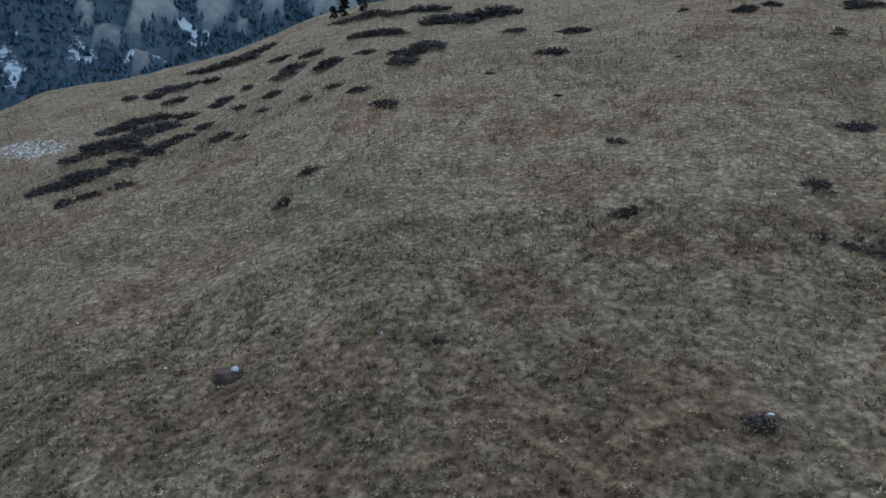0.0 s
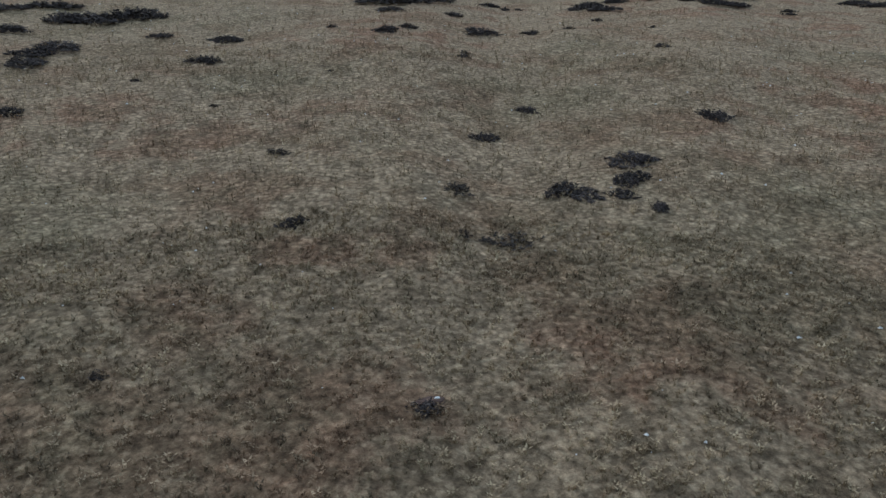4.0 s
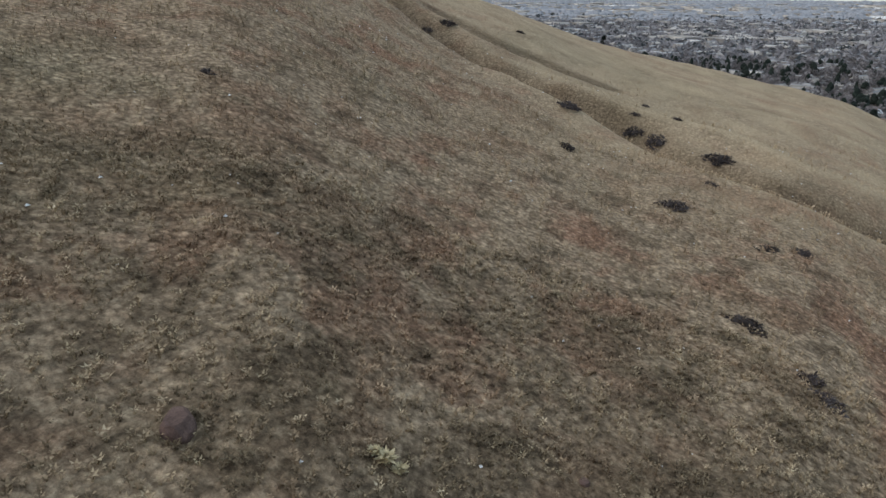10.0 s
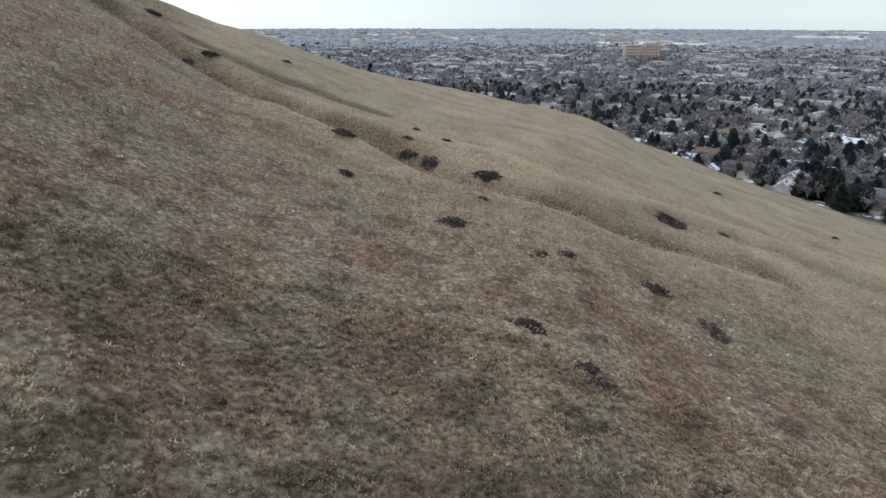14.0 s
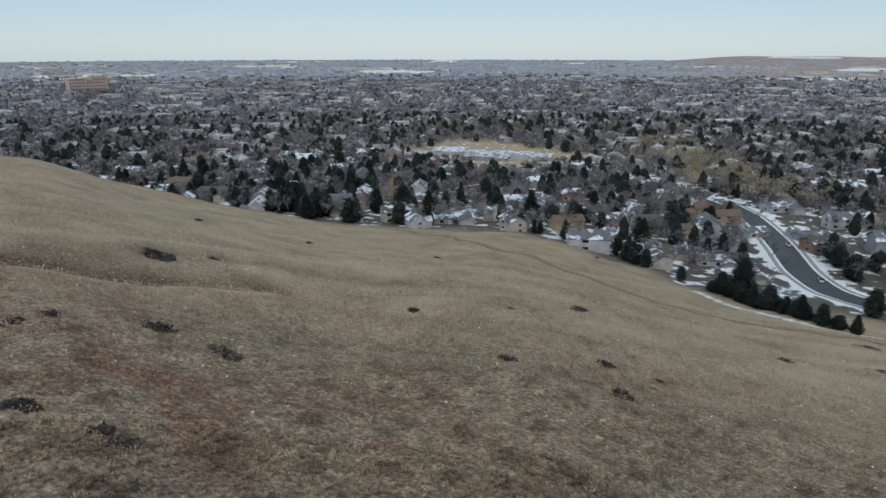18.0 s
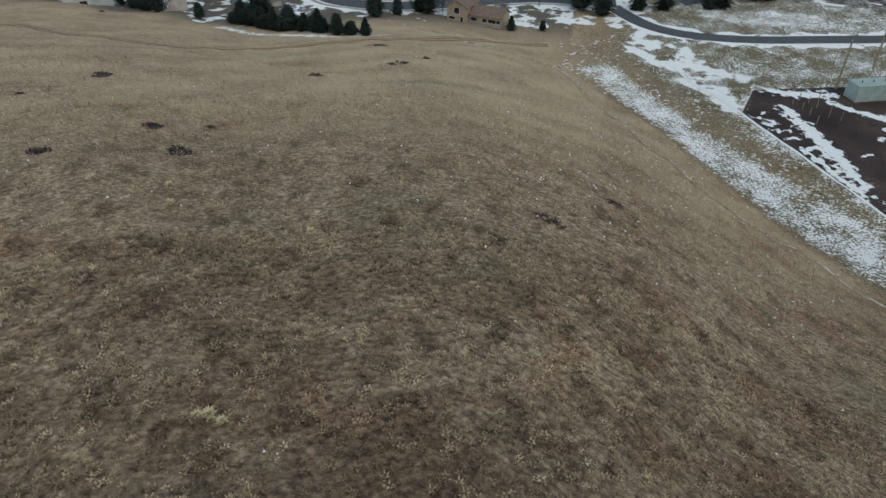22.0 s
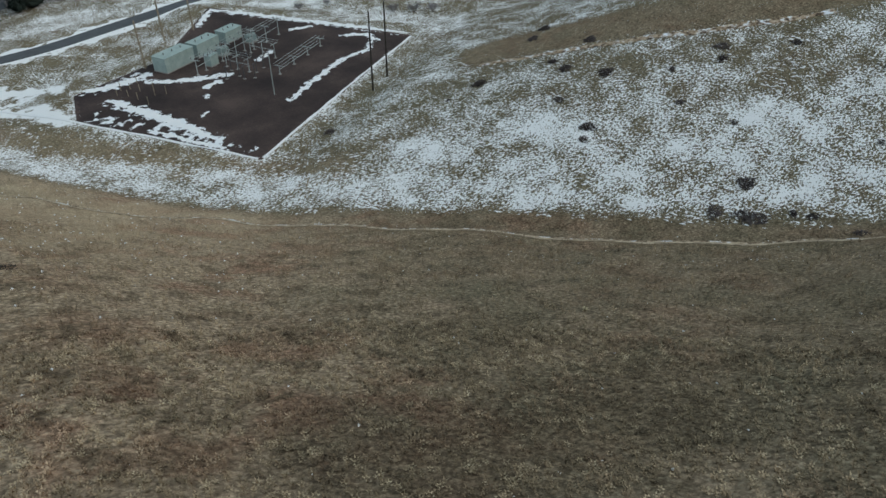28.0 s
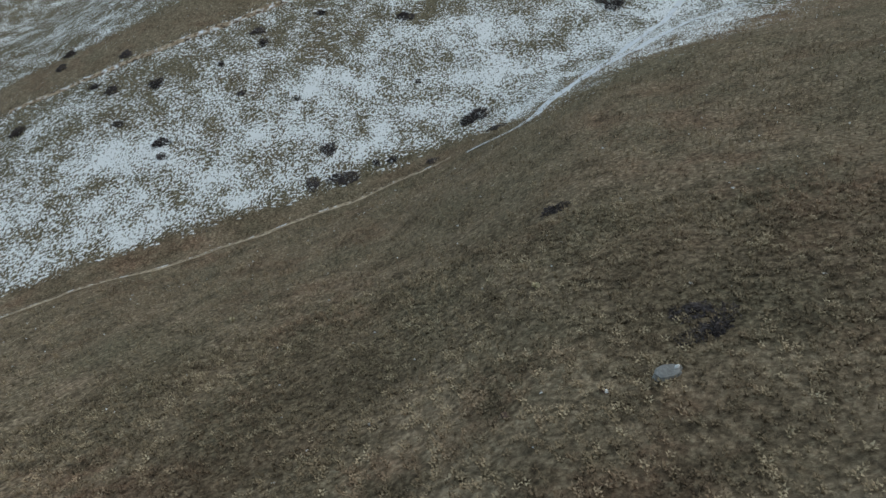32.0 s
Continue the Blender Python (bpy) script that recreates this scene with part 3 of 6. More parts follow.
def mountain():
    """The wooded mountain front with tilted rock slabs, far behind the ridge."""
    nb, nr = 260, 110
    b, r = np.meshgrid(np.linspace(-75, 16, nb), np.linspace(520, 2300, nr), indexing="ij")
    x, y = r * np.sin(np.radians(b)), r * np.cos(np.radians(b))
    crest = 90 + 1500 * np.tan(np.radians(9.3 + 14 * ramp(b, 9, -22)))
    up = ramp(r, 600, 1650)
    z = 40 + (crest - 40) * up ** 1.1
    west = ramp(b, -4, -16)
    z = z + up * ((10 + 30 * west) * wave(x, y, 420, 3) + (5 + 14 * west) * wave(x, y, 170, 5) + (3 + 5 * west) * wave(x, y, 60, 8))
    slab = ramp(wave(x + 0.4 * z, y, 210, 6) + 0.5 * wave(x, y, 70, 2), 0.95, 1.2) * ramp(r, 900, 1040) * west
    up_angle = np.degrees(np.arctan2(z - 90, r))
    for sb, se, sw, sh in SLABS:
        u, v = (b - sb) / sw, (up_angle - se) / sh
        slab = np.maximum(slab, ramp(u * u + v * v + 0.35 * wave(x, y, 60, 3), 1.15, 0.75) * west)
    z = z + slab * (9 + 7 * wave(x, y, 45, 7))
    clear = ramp(wave(x, y, 130, 9) + 0.6 * wave(x, y, 40, 4), -0.25, -0.8) * (1 - slab) * 0.8
    clear = np.maximum(clear, ramp(r, 860, 700) * ramp(wave(x, y, 70, 4), -0.6, 0.0))
    verts = np.stack([x, y, z], -1).reshape(-1, 3)
    i, j = np.meshgrid(np.arange(nb - 1), np.arange(nr - 1), indexing="ij")
    v = lambda i, j: i * nr + j
    faces = np.stack([v(i, j), v(i, j + 1), v(i + 1, j + 1), v(i + 1, j)], -1).reshape(-1, 4)
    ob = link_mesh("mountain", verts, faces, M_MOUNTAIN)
    float_attr(ob, "rock", slab.ravel())
    float_attr(ob, "snow", clear.ravel())
    return tagged(ob, "wooded mountain front with tilted bare rock slabs and snow", "mountain", kind="structure"), (x, y, z, slab + 0.35 * clear)


MOUNTAIN, MOUNTAIN_FORM = mountain()

# ---- helpers for things ----
def part(name, bm, mat, parent, label=""):
    """Links a bmesh as one mesh object under a thing or a part."""
    me = bpy.data.meshes.new(name)
    bm.to_mesh(me)
    bm.free()
    if mat is not None:
        me.materials.append(mat)
    ob = new(name, me)
    ob.parent = parent
    if label:
        ob["label"] = label
    return ob


def thing(name, label, category, group="", kind=""):
    return tagged(new(name), label, category, group, kind)


def box(bm, x0, y0, z0, x1, y1, z1):
    vs = [bm.verts.new((x, y, z)) for z in (z0, z1) for x, y in ((x0, y0), (x1, y0), (x1, y1), (x0, y1))]
    for f in ((3, 2, 1, 0), (4, 5, 6, 7), (0, 1, 5, 4), (1, 2, 6, 5), (2, 3, 7, 6), (3, 0, 4, 7)):
        bm.faces.new([vs[k] for k in f])


def rod(bm, p, q, r0, r1, n=6):
    p, q = Vector(p), Vector(q)
    t = (q - p).normalized()
    u = t.orthogonal().normalized()
    w = t.cross(u)
    rings = [[bm.verts.new(c + (u * math.cos(a) + w * math.sin(a)) * r) for a in (6.2832 * k / n for k in range(n))] for c, r in ((p, r0), (q, r1))]
    for k in range(n):
        bm.faces.new((rings[0][k], rings[0][(k + 1) % n], rings[1][(k + 1) % n], rings[1][k]))
    bm.faces.new(rings[0][::-1])
    bm.faces.new(rings[1])


def soup(name, tris, mat, parent=None):
    """A mesh of loose triangles: an array of n x 3 points."""
    t = np.asarray(tris, np.float32).reshape(-1, 3)
    me = bpy.data.meshes.new(name)
    n = len(t) // 3
    me.vertices.add(len(t))
    me.vertices.foreach_set("co", t.ravel())
    me.loops.add(len(t))
    me.loops.foreach_set("vertex_index", np.arange(len(t), dtype=np.int32))
    me.polygons.add(n)
    me.polygons.foreach_set("loop_start", np.arange(0, len(t), 3, dtype=np.int32))
    me.update(calc_edges=True)
    me.materials.append(mat)
    ob = new(name, me)
    ob.parent = parent
    return ob


def scatter(template, x, y, z, scale, turn, tall=None):
    """Many turned and scaled copies of a triangle template as one array."""
    t = np.asarray(template, np.float32).reshape(1, -1, 3)
    c, s = np.cos(turn)[:, None], np.sin(turn)[:, None]
    sc = scale[:, None]
    tl = (scale if tall is None else tall)[:, None]
    out = np.empty((len(x), t.shape[1], 3), np.float32)
    out[..., 0] = (t[..., 0] * c - t[..., 1] * s) * sc + x[:, None]
    out[..., 1] = (t[..., 0] * s + t[..., 1] * c) * sc + y[:, None]
    out[..., 2] = t[..., 2] * tl + z[:, None]
    return out


# ---- plants: templates one metre high, as loose triangles ----
M_BARK = simple("bark", (0.045, 0.034, 0.026), (0.11, 0.085, 0.065), 2.0, 0.95)
M_NEEDLE = simple("pine_needles", (0.010, 0.016, 0.014), (0.028, 0.040, 0.032), 0.8, 0.9, per_object=0.5, per_island=0.5)
M_TWIG = simple("bare_twigs", (0.135, 0.127, 0.134), (0.28, 0.265, 0.272), 0.12, 0.95, per_object=0.5, per_island=0.5)
# the next three far-tree colours have distance haze mixed in, paler and bluer
M_HAZY_WOODS = simple("hazy_bare_woods", (0.24, 0.26, 0.295), (0.38, 0.40, 0.44), 0.006, 0.95, per_island=0.35)
M_HAZY_NEEDLE = simple("hazy_far_needles", (0.036, 0.046, 0.052), (0.08, 0.096, 0.105), 0.02, 0.9, per_island=0.6)
M_HAZY_CROWN = simple("hazy_bare_crowns", (0.17, 0.17, 0.185), (0.33, 0.325, 0.345), 0.02, 0.95, per_island=0.4)
M_WILLOW = simple("yellow_twigs", (0.26, 0.22, 0.145), (0.42, 0.36, 0.255), 0.3, 0.95, per_island=0.5)
M_SHRUB = simple("shrub_twigs", (0.052, 0.044, 0.045), (0.135, 0.114, 0.110), 0.5, 0.95, per_object=0.5, per_island=0.6)
M_DEAD = simple("weathered_twigs", (0.17, 0.155, 0.135), (0.30, 0.275, 0.24), 0.8, 0.95)


def open_pine(seed, lean=0.05):
    """An open, wind-shaped pine: clumps of needles at the ends of bare limbs."""
    g = np.random.RandomState(seed)
    crown, limbs = [], []
    for k in range(13):
        z = 0.30 + 0.66 * k / 12
        a = g.uniform(0, 6.28)
        r = (0.30 * (1.05 - z) + 0.05) * g.uniform(0.6, 1.2)
        o = np.array([lean * z, 0, z - 0.04])
        e = np.array([lean * z + math.cos(a) * r, math.sin(a) * r, z + 0.02])
        up = np.array([0, 0, 0.012])
        limbs += [[o - up, o + up, e], [o + [0.01, 0, 0], o - [0.01, 0, 0], e]]
        for c in (e, 0.5 * (o + e)):
            for _ in range(14):
                v = g.normal(size=3) * [0.055, 0.055, 0.03]
                w = g.normal(size=3) * 0.034
                u = g.normal(size=3) * 0.034
                crown.append([c + v, c + v + w, c + v + u])
    return np.array(crown), np.array(limbs)


def bare_tree(seed, twigs=6, droop=0.0):
    g = np.random.RandomState(seed)
    limbs, fine = [], []

    def strip(p, q, w, bag):
        d = q - p
        s = np.cross(d, g.normal(size=3))
        s = s / (np.linalg.norm(s) + 1e-9) * w
        s2 = np.cross(d, s)
        s2 = s2 / (np.linalg.norm(s2) + 1e-9) * w
        bag += [[p - s, p + s, q], [p - s2, p + s2, q]]

    top = np.array([0.0, 0, 0.30])
    for _ in range(6):
        a = g.uniform(0, 6.28)
        e = top + np.array([math.cos(a) * 0.2, math.sin(a) * 0.2, g.uniform(0.2, 0.45)]) * g.uniform(0.7, 1.1)
        strip(top - [0, 0, g.uniform(0, 0.12)], e, 0.014, limbs)
        for _ in range(5):
            s = top + (e - top) * g.uniform(0.35, 1.0)
            f = s + np.array([g.normal() * 0.13, g.normal() * 0.13, g.uniform(0.02, 0.22)])
            strip(s, f, 0.007, limbs)
            for _ in range(twigs):
                q = s + (f - s) * g.uniform(0.2, 1.0)
                h = q + np.array([g.normal() * 0.075, g.normal() * 0.075, g.uniform(-0.03 - droop, 0.12)])
                w = g.normal(size=3) * 0.011
                fine.append([q, q + w, h])
                fine.append([h - 0.4 * (h - q), h + w * 1.3, h + g.normal(size=3) * 0.03])
    return np.array(limbs), np.array(fine)


def shrub_form(seed, count=80, size=1.0):
    """A low, dense mound of bare stems about one metre wide, with an uneven outline."""
    g = np.random.RandomState(seed)
    tris = []
    ph = g.uniform(0, 6.28, 3)
    for _ in range(count):
        a = g.uniform(0, 6.28)
        edge = 0.46 * (1 + 0.22 * math.sin(2 * a + ph[0]) + 0.16 * math.sin(3 * a + ph[1]) + 0.1 * math.sin(5 * a + ph[2]))
        r = edge * math.sqrt(g.rand())
        o = np.array([math.cos(a) * r, math.sin(a) * r * 0.75, -0.03])
        e = o + np.array([math.cos(a) * 0.05, math.sin(a) * 0.05, 0.0]) + np.array([g.normal() * 0.05 * size, g.normal() * 0.05 * size, g.uniform(0.10, 0.30) * (1.1 - 0.9 * (r / edge) ** 2)])
        w = g.normal(size=3) * 0.010 * size
        tris.append([o - w, o + w, e])
        for _ in range(17):
            q = o + (e - o) * g.uniform(0.1, 1)
            h = q + g.normal(size=3) * [0.055 * size, 0.055 * size, 0.035] + [0, 0, 0.012]
            u = g.normal(size=3) * 0.017 * size
            tris.append([q - u, q + u, h])
    return np.array(tris)


def crown_edge(u, wide, point):
    """The radius of a conifer's crown from its foot (u = 0) to its tip (u = 1)."""
    return wide * min(1.0, 0.45 + 3.2 * u) * (1 - u) ** point


def pine_blob(seed, n=300, wide=0.30, base=0.12, point=0.62):
    """A dense conifer: a dark uneven heart and many drooping sprays of needles round it."""
    g = np.random.RandomState(seed)
    tris = []
    rings = []
    for k in range(7):
        u = k / 6.0
        rings.append([np.array([math.cos(a) * r, math.sin(a) * r, base + (0.97 - base) * u]) for a, r in ((6.2832 * (j + 0.5 * (k % 2)) / 8, 0.78 * (crown_edge(u, wide, point) + 0.004) * g.uniform(0.6, 1.25)) for j in range(8))])
    for a, b in zip(rings[:-1], rings[1:]):
        for j in range(8):
            m = (j + 1) % 8
            tris += [[a[j], a[m], b[j]], [a[m], b[m], b[j]]]
    for k in range(n):
        u = g.rand() ** 1.25
        a = g.uniform(0, 6.2832)
        r = crown_edge(u, wide, point) * g.uniform(0.62, 1.0) * (1 + 0.16 * math.sin(3 * a + 7 * u + seed) + 0.10 * math.sin(23 * u + a))
        d = np.array([math.cos(a), math.sin(a), 0.0])
        c = d * r + [0, 0, base + (0.96 - base) * u]
        w = np.array([-d[1], d[0], 0]) * g.uniform(0.02, 0.05)
        tip = c + d * g.uniform(0.03, 0.11) + [g.normal() * 0.015, g.normal() * 0.015, g.uniform(-0.05, 0.03)]
        tris.append([c - w - d * 0.03 + [0, 0, 0.015], c + w - d * 0.03 + [0, 0, 0.015], tip])
    tris += [[[0.02, 0, 0.92], [-0.015, 0.015, 0.92], [0, 0, 1.03]], [[-0.015, -0.02, 0.92], [0.02, 0, 0.92], [0, 0, 1.02]]]
    return np.array(tris)


def ragged_pine(seed, n=300, wide=0.30, base=0.12):
    """A ragged pine: clumps of needle sprays in an uneven crown with gaps."""
    g = np.random.RandomState(seed)
    tris = []
    knots = []
    for k in range(34):
        z = base + (0.93 - base) * g.rand() ** 0.9
        u = (z - base) / (1 - base)
        rr = wide * (math.sin(math.pi * min(1, 0.18 + 0.82 * u)) ** 0.8) * (1.15 - 0.55 * u) * g.uniform(0.55, 1.1)
        a = g.uniform(0, 6.28)
        knots.append(np.array([math.cos(a) * rr, math.sin(a) * rr, z]))
    for k in range(n):
        c = knots[k % 34] + g.normal(size=3) * [0.055, 0.055, 0.04]
        w, u = g.normal(size=3) * [0.045, 0.045, 0.03], g.normal(size=3) * [0.045, 0.045, 0.03]
        tris.append([c - w, c + w, c + u * 1.6])
    tris += [[[0.03, 0, 0.86], [-0.02, 0.02, 0.86], [0, 0, 1.02]], [[-0.02, -0.03, 0.84], [0.03, 0, 0.86], [0, 0, 1.0]]]
    return np.array(tris)


def tree_thing(name, label, category, group, trunk_h, trunk_r, bags):
    """An Empty at the foot with a tapered trunk and crown parts."""
    ob = thing(name, label, category, group)
    bm = bmesh.new()
    rod(bm, (0, 0, -0.06), (0, 0, trunk_h * 0.5), trunk_r * 1.25, trunk_r * 0.8, 7)
    rod(bm, (0, 0, trunk_h * 0.5), (0, 0, trunk_h), trunk_r * 0.8, trunk_r * 0.35, 7)
    part("trunk", bm, M_BARK, ob)
    for nm, tris, mat in bags:
        soup(nm, tris, mat, ob)
    return ob


def spot(x, y, scale, turn, tall=None, sink=0.0):
    return Matrix.Translation((x, y, float(height(x, y)) - sink)) @ Matrix.Rotation(turn, 4, "Z") @ Matrix.Diagonal((scale, scale, tall or scale, 1))


def place(proto, used, m):
    """The first call moves the prototype itself, later calls copy it."""
    if proto in used:
        return copy_placed(proto, m)
    used.add(proto)
    proto.matrix_basis = m
    return proto


def copy_placed(ob, m):
    c = copy_thing(ob, m)
    c.matrix_basis = m
    return c


USED = set()

# ---- houses ----
M_SIDING = simple("painted_siding", (0.27, 0.25, 0.225), (0.44, 0.41, 0.37), 0.4, 0.85, per_object=0.9)
M_GREY_SIDING = simple("grey_siding", (0.25, 0.265, 0.28), (0.42, 0.435, 0.45), 0.4, 0.85, per_object=0.8)
M_TAN = simple("tan_stucco", (0.30, 0.25, 0.18), (0.40, 0.335, 0.25), 0.5, 0.9)
M_WHITE = simple("white_paint", (0.62, 0.61, 0.58), (0.78, 0.77, 0.74), 0.6, 0.8)
M_BRICK = simple("red_brick", (0.16, 0.108, 0.09), (0.27, 0.19, 0.16), 0.9, 0.9)
# the far tower's brick, paled by haze and light put into its colour
M_HAZY_BRICK = simple("hazy_brick", (0.40, 0.295, 0.25), (0.52, 0.40, 0.35), 0.05, 0.9)
M_GLASS = simple("window_glass", (0.012, 0.014, 0.018), (0.03, 0.034, 0.04), 0.7, 0.12)
M_TRIM = simple("white_trim", (0.55, 0.54, 0.51), (0.70, 0.69, 0.66), 1.0, 0.7)
M_DOOR = simple("garage_door", (0.40, 0.37, 0.33), (0.52, 0.49, 0.44), 1.0, 0.7)


def roof_material(name, c1, c2, snow):
    m, n, l, b = material(name, 0.9)
    p = world_pos(n)
    c = ramp_node(n, l, tex_noise(n, l, p, 1.2, 4), [(0.35, c1), (0.65, c2)])
    k = math_node(n, l, "ADD", math_node(n, l, "MULTIPLY", n.new("ShaderNodeObjectInfo").outputs["Random"], 0.22), snow)
    f = math_node(n, l, "MULTIPLY", math_node(n, l, "SUBTRACT", math_node(n, l, "ADD", tex_noise(n, l, p, 0.22, 3), k), 0.72), 14.0, True)
    l.new(mix_node(n, l, f, c, (0.78, 0.82, 0.88)), b.inputs["Base Color"])
    return m


M_ROOF = roof_material("brown_shingles", (0.085, 0.078, 0.075), (0.165, 0.152, 0.145), 0.05)
M_ROOF_GREY = roof_material("grey_shingles", (0.115, 0.12, 0.13), (0.22, 0.228, 0.24), 0.10)
M_ROOF_SNOWY = roof_material("snowy_flat_roof", (0.22, 0.21, 0.20), (0.34, 0.33, 0.31), 0.17)
M_ROOF_RUST = roof_material("rust_shingles", (0.15, 0.108, 0.085), (0.24, 0.175, 0.14), -0.25)


def gable(bm, x0, y0, x1, y1, z, rise, along_x=True, eave=0.5, thick=0.22):
    """A pitched roof with overhanging eaves and thickness."""
    x0, y0, x1, y1 = x0 - eave, y0 - eave, x1 + eave, y1 + eave
    if along_x:
        m = (y0 + y1) / 2
        prof = [(y0, z - 0.15), (m, z + rise), (y1, z - 0.15)]
        mk = lambda u, v: [(x0, u, v), (x1, u, v)]
    else:
        m = (x0 + x1) / 2
        prof = [(x0, z - 0.15), (m, z + rise), (x1, z - 0.15)]
        mk = lambda u, v: [(u, y0, v), (u, y1, v)]
    top = [[bm.verts.new(c) for c in mk(u, v + thick)] for u, v in prof]
    low = [[bm.verts.new(c) for c in mk(u, v)] for u, v in prof]
    for k in range(2):
        bm.faces.new((top[k][0], top[k][1], top[k + 1][1], top[k + 1][0]))
        bm.faces.new((low[k][0], low[k + 1][0], low[k + 1][1], low[k][1]))
        for e in range(2):
            bm.faces.new((top[k][e], top[k + 1][e], low[k + 1][e], low[k][e]))
    bm.faces.new((top[0][0], low[0][0], low[0][1], top[0][1]))
    bm.faces.new((top[2][0], top[2][1], low[2][1], low[2][0]))
    bmesh.ops.recalc_face_normals(bm, faces=bm.faces)


def gabled_box(bm, x0, y0, x1, y1, z0, z1, rise, along_x=True):
    """Walls up to the roof, with their gable triangles."""
    if along_x:
        prof = [(y0, z0), (y1, z0), (y1, z1), ((y0 + y1) / 2, z1 + rise), (y0, z1)]
        mk = lambda u, v: ((x0, u, v), (x1, u, v))
    else:
        prof = [(x0, z0), (x1, z0), (x1, z1), ((x0 + x1) / 2, z1 + rise), (x0, z1)]
        mk = lambda u, v: ((u, y0, v), (u, y1, v))
    a, b = zip(*[[bm.verts.new(c) for c in mk(u, v)] for u, v in prof])
    bm.faces.new(a)
    bm.faces.new(b[::-1])
    for k in range(5):
        bm.faces.new((a[k], b[k], b[(k + 1) % 5], a[(k + 1) % 5]))
    bmesh.ops.recalc_face_normals(bm, faces=bm.faces)


def window_part(parent, x, y, z, w, h, face):
    """A framed window set into a wall; face: 's', 'n', 'e' or 'w'."""
    def slab(bm, dw, dh, out0, out1):
        if face in "sn":
            s = -1 if face == "s" else 1
            ya, yb = sorted((y + s * out0, y + s * out1))
            box(bm, x - dw / 2, ya, z - dh / 2, x + dw / 2, yb, z + dh / 2)
        else:
            s = -1 if face == "w" else 1
            xa, xb = sorted((x + s * out0, x + s * out1))
            box(bm, xa, y - dw / 2, z - dh / 2, xb, y + dw / 2, z + dh / 2)
    bm = bmesh.new()
    slab(bm, w + 0.24, h + 0.24, -0.05, 0.05)
    ob = part("window", bm, M_TRIM, parent)
    bm = bmesh.new()
    slab(bm, w, h, 0.0, 0.075)
    part("pane", bm, M_GLASS, ob)
    return ob


def house(label, wall_mat, roof_mat, w, d, h, rise, wing=True, two=True, group="houses of the town"):
    """A suburban house: main block, wing with garage, pitched roofs, chimney, windows and a door."""
    ob = thing("house", label, "house", group)
    bm = bmesh.new()
    gabled_box(bm, -w / 2, -d / 2, w / 2, d / 2, -1.5, h, rise)
    part("wall", bm, wall_mat, ob)
    bm = bmesh.new()
    gable(bm, -w / 2, -d / 2, w / 2, d / 2, h, rise)
    roof = part("roof", bm, roof_mat, ob)
    bm = bmesh.new()
    box(bm, w * 0.22, 0.3, h + rise * 0.3, w * 0.22 + 0.9, 1.3, h + rise + 0.9)
    part("chimney", bm, M_BRICK, roof)
    levels = (1.5, 4.3) if two else (1.5,)
    for z in levels:
        window_part(ob, -0.32 * w, -d / 2, z, 2.0, 1.3, "s")
        window_part(ob, 0.04 * w, -d / 2, z, 1.6, 1.3, "s")
        window_part(ob, 0.1 * w, d / 2, z, 2.6, 1.2, "n")
        window_part(ob, -w / 2, -d * 0.1, z, 1.6, 1.2, "w")
    bm = bmesh.new()
    box(bm, -w * 0.12 - 0.5, -d / 2 - 0.07, 0, -w * 0.12 + 0.5, -d / 2 + 0.05, 2.1)
    part("door", bm, M_DOOR, ob)
    if wing:
        ww, wd, wh = w * 0.42, d * 0.55, h * (0.62 if two else 0.9)
        bm = bmesh.new()
        gabled_box(bm, w / 2 - ww, -d / 2 - wd, w / 2, -d / 2 + 0.02, -1.5, wh, ww * 0.28, along_x=False)
        part("wing", bm, wall_mat, ob)
        bm = bmesh.new()
        gable(bm, w / 2 - ww, -d / 2 - wd, w / 2, -d / 2 + 0.3, wh, ww * 0.28, along_x=False)
        part("wing_roof", bm, roof_mat, ob)
        bm = bmesh.new()
        box(bm, w / 2 - ww * 0.85, -d / 2 - wd - 0.06, 0, w / 2 - ww * 0.15, -d / 2 - wd + 0.05, 2.2)
        part("garage_door", bm, M_DOOR, ob)
    return ob


HOUSE_KINDS = [
    house("brown two-storey timber house with a shingle roof among trees", M_SIDING, M_ROOF, 15, 9, 5.4, 2.4),
    house("grey house with patches of snow on its grey roof", M_GREY_SIDING, M_ROOF_GREY, 16, 9, 5.2, 3.0),
    house("low brown bungalow under a broad shingle roof", M_SIDING, M_ROOF, 18, 10, 3.0, 1.9, two=False),
    house("low grey bungalow with old snow on the roof", M_GREY_SIDING, M_ROOF_GREY, 17, 10, 3.0, 2.0, two=False),
    house("red brick house with a brown roof and white windows", M_BRICK, M_ROOF, 14, 9, 4.6, 2.0, wing=False),
    house("tan stucco house with a rust-brown roof", M_TAN, M_ROOF_RUST, 15, 9, 5.4, 2.3),
]
HOUSES_NEAR_ROAD = [(117, -348, 26), (91, -303, 25), (194, -300, 11), (211, -295, 17), (228, -286, 17), (173, -326, 15), (215, -368, 17), (239, -363, 14), (256, -327, 17), (158, -270, 15), (140, -258, 15), (176, -262, 18), (142, -436, 22), (81, -356, 12), (43, -335, 16), (206, -253, 12), (114, -244, 13), (343, -207, 14), (340, -185, 16), (386, -168, 20), (282, -226, 20), (235, -262, 17), (364, -313, 17)]
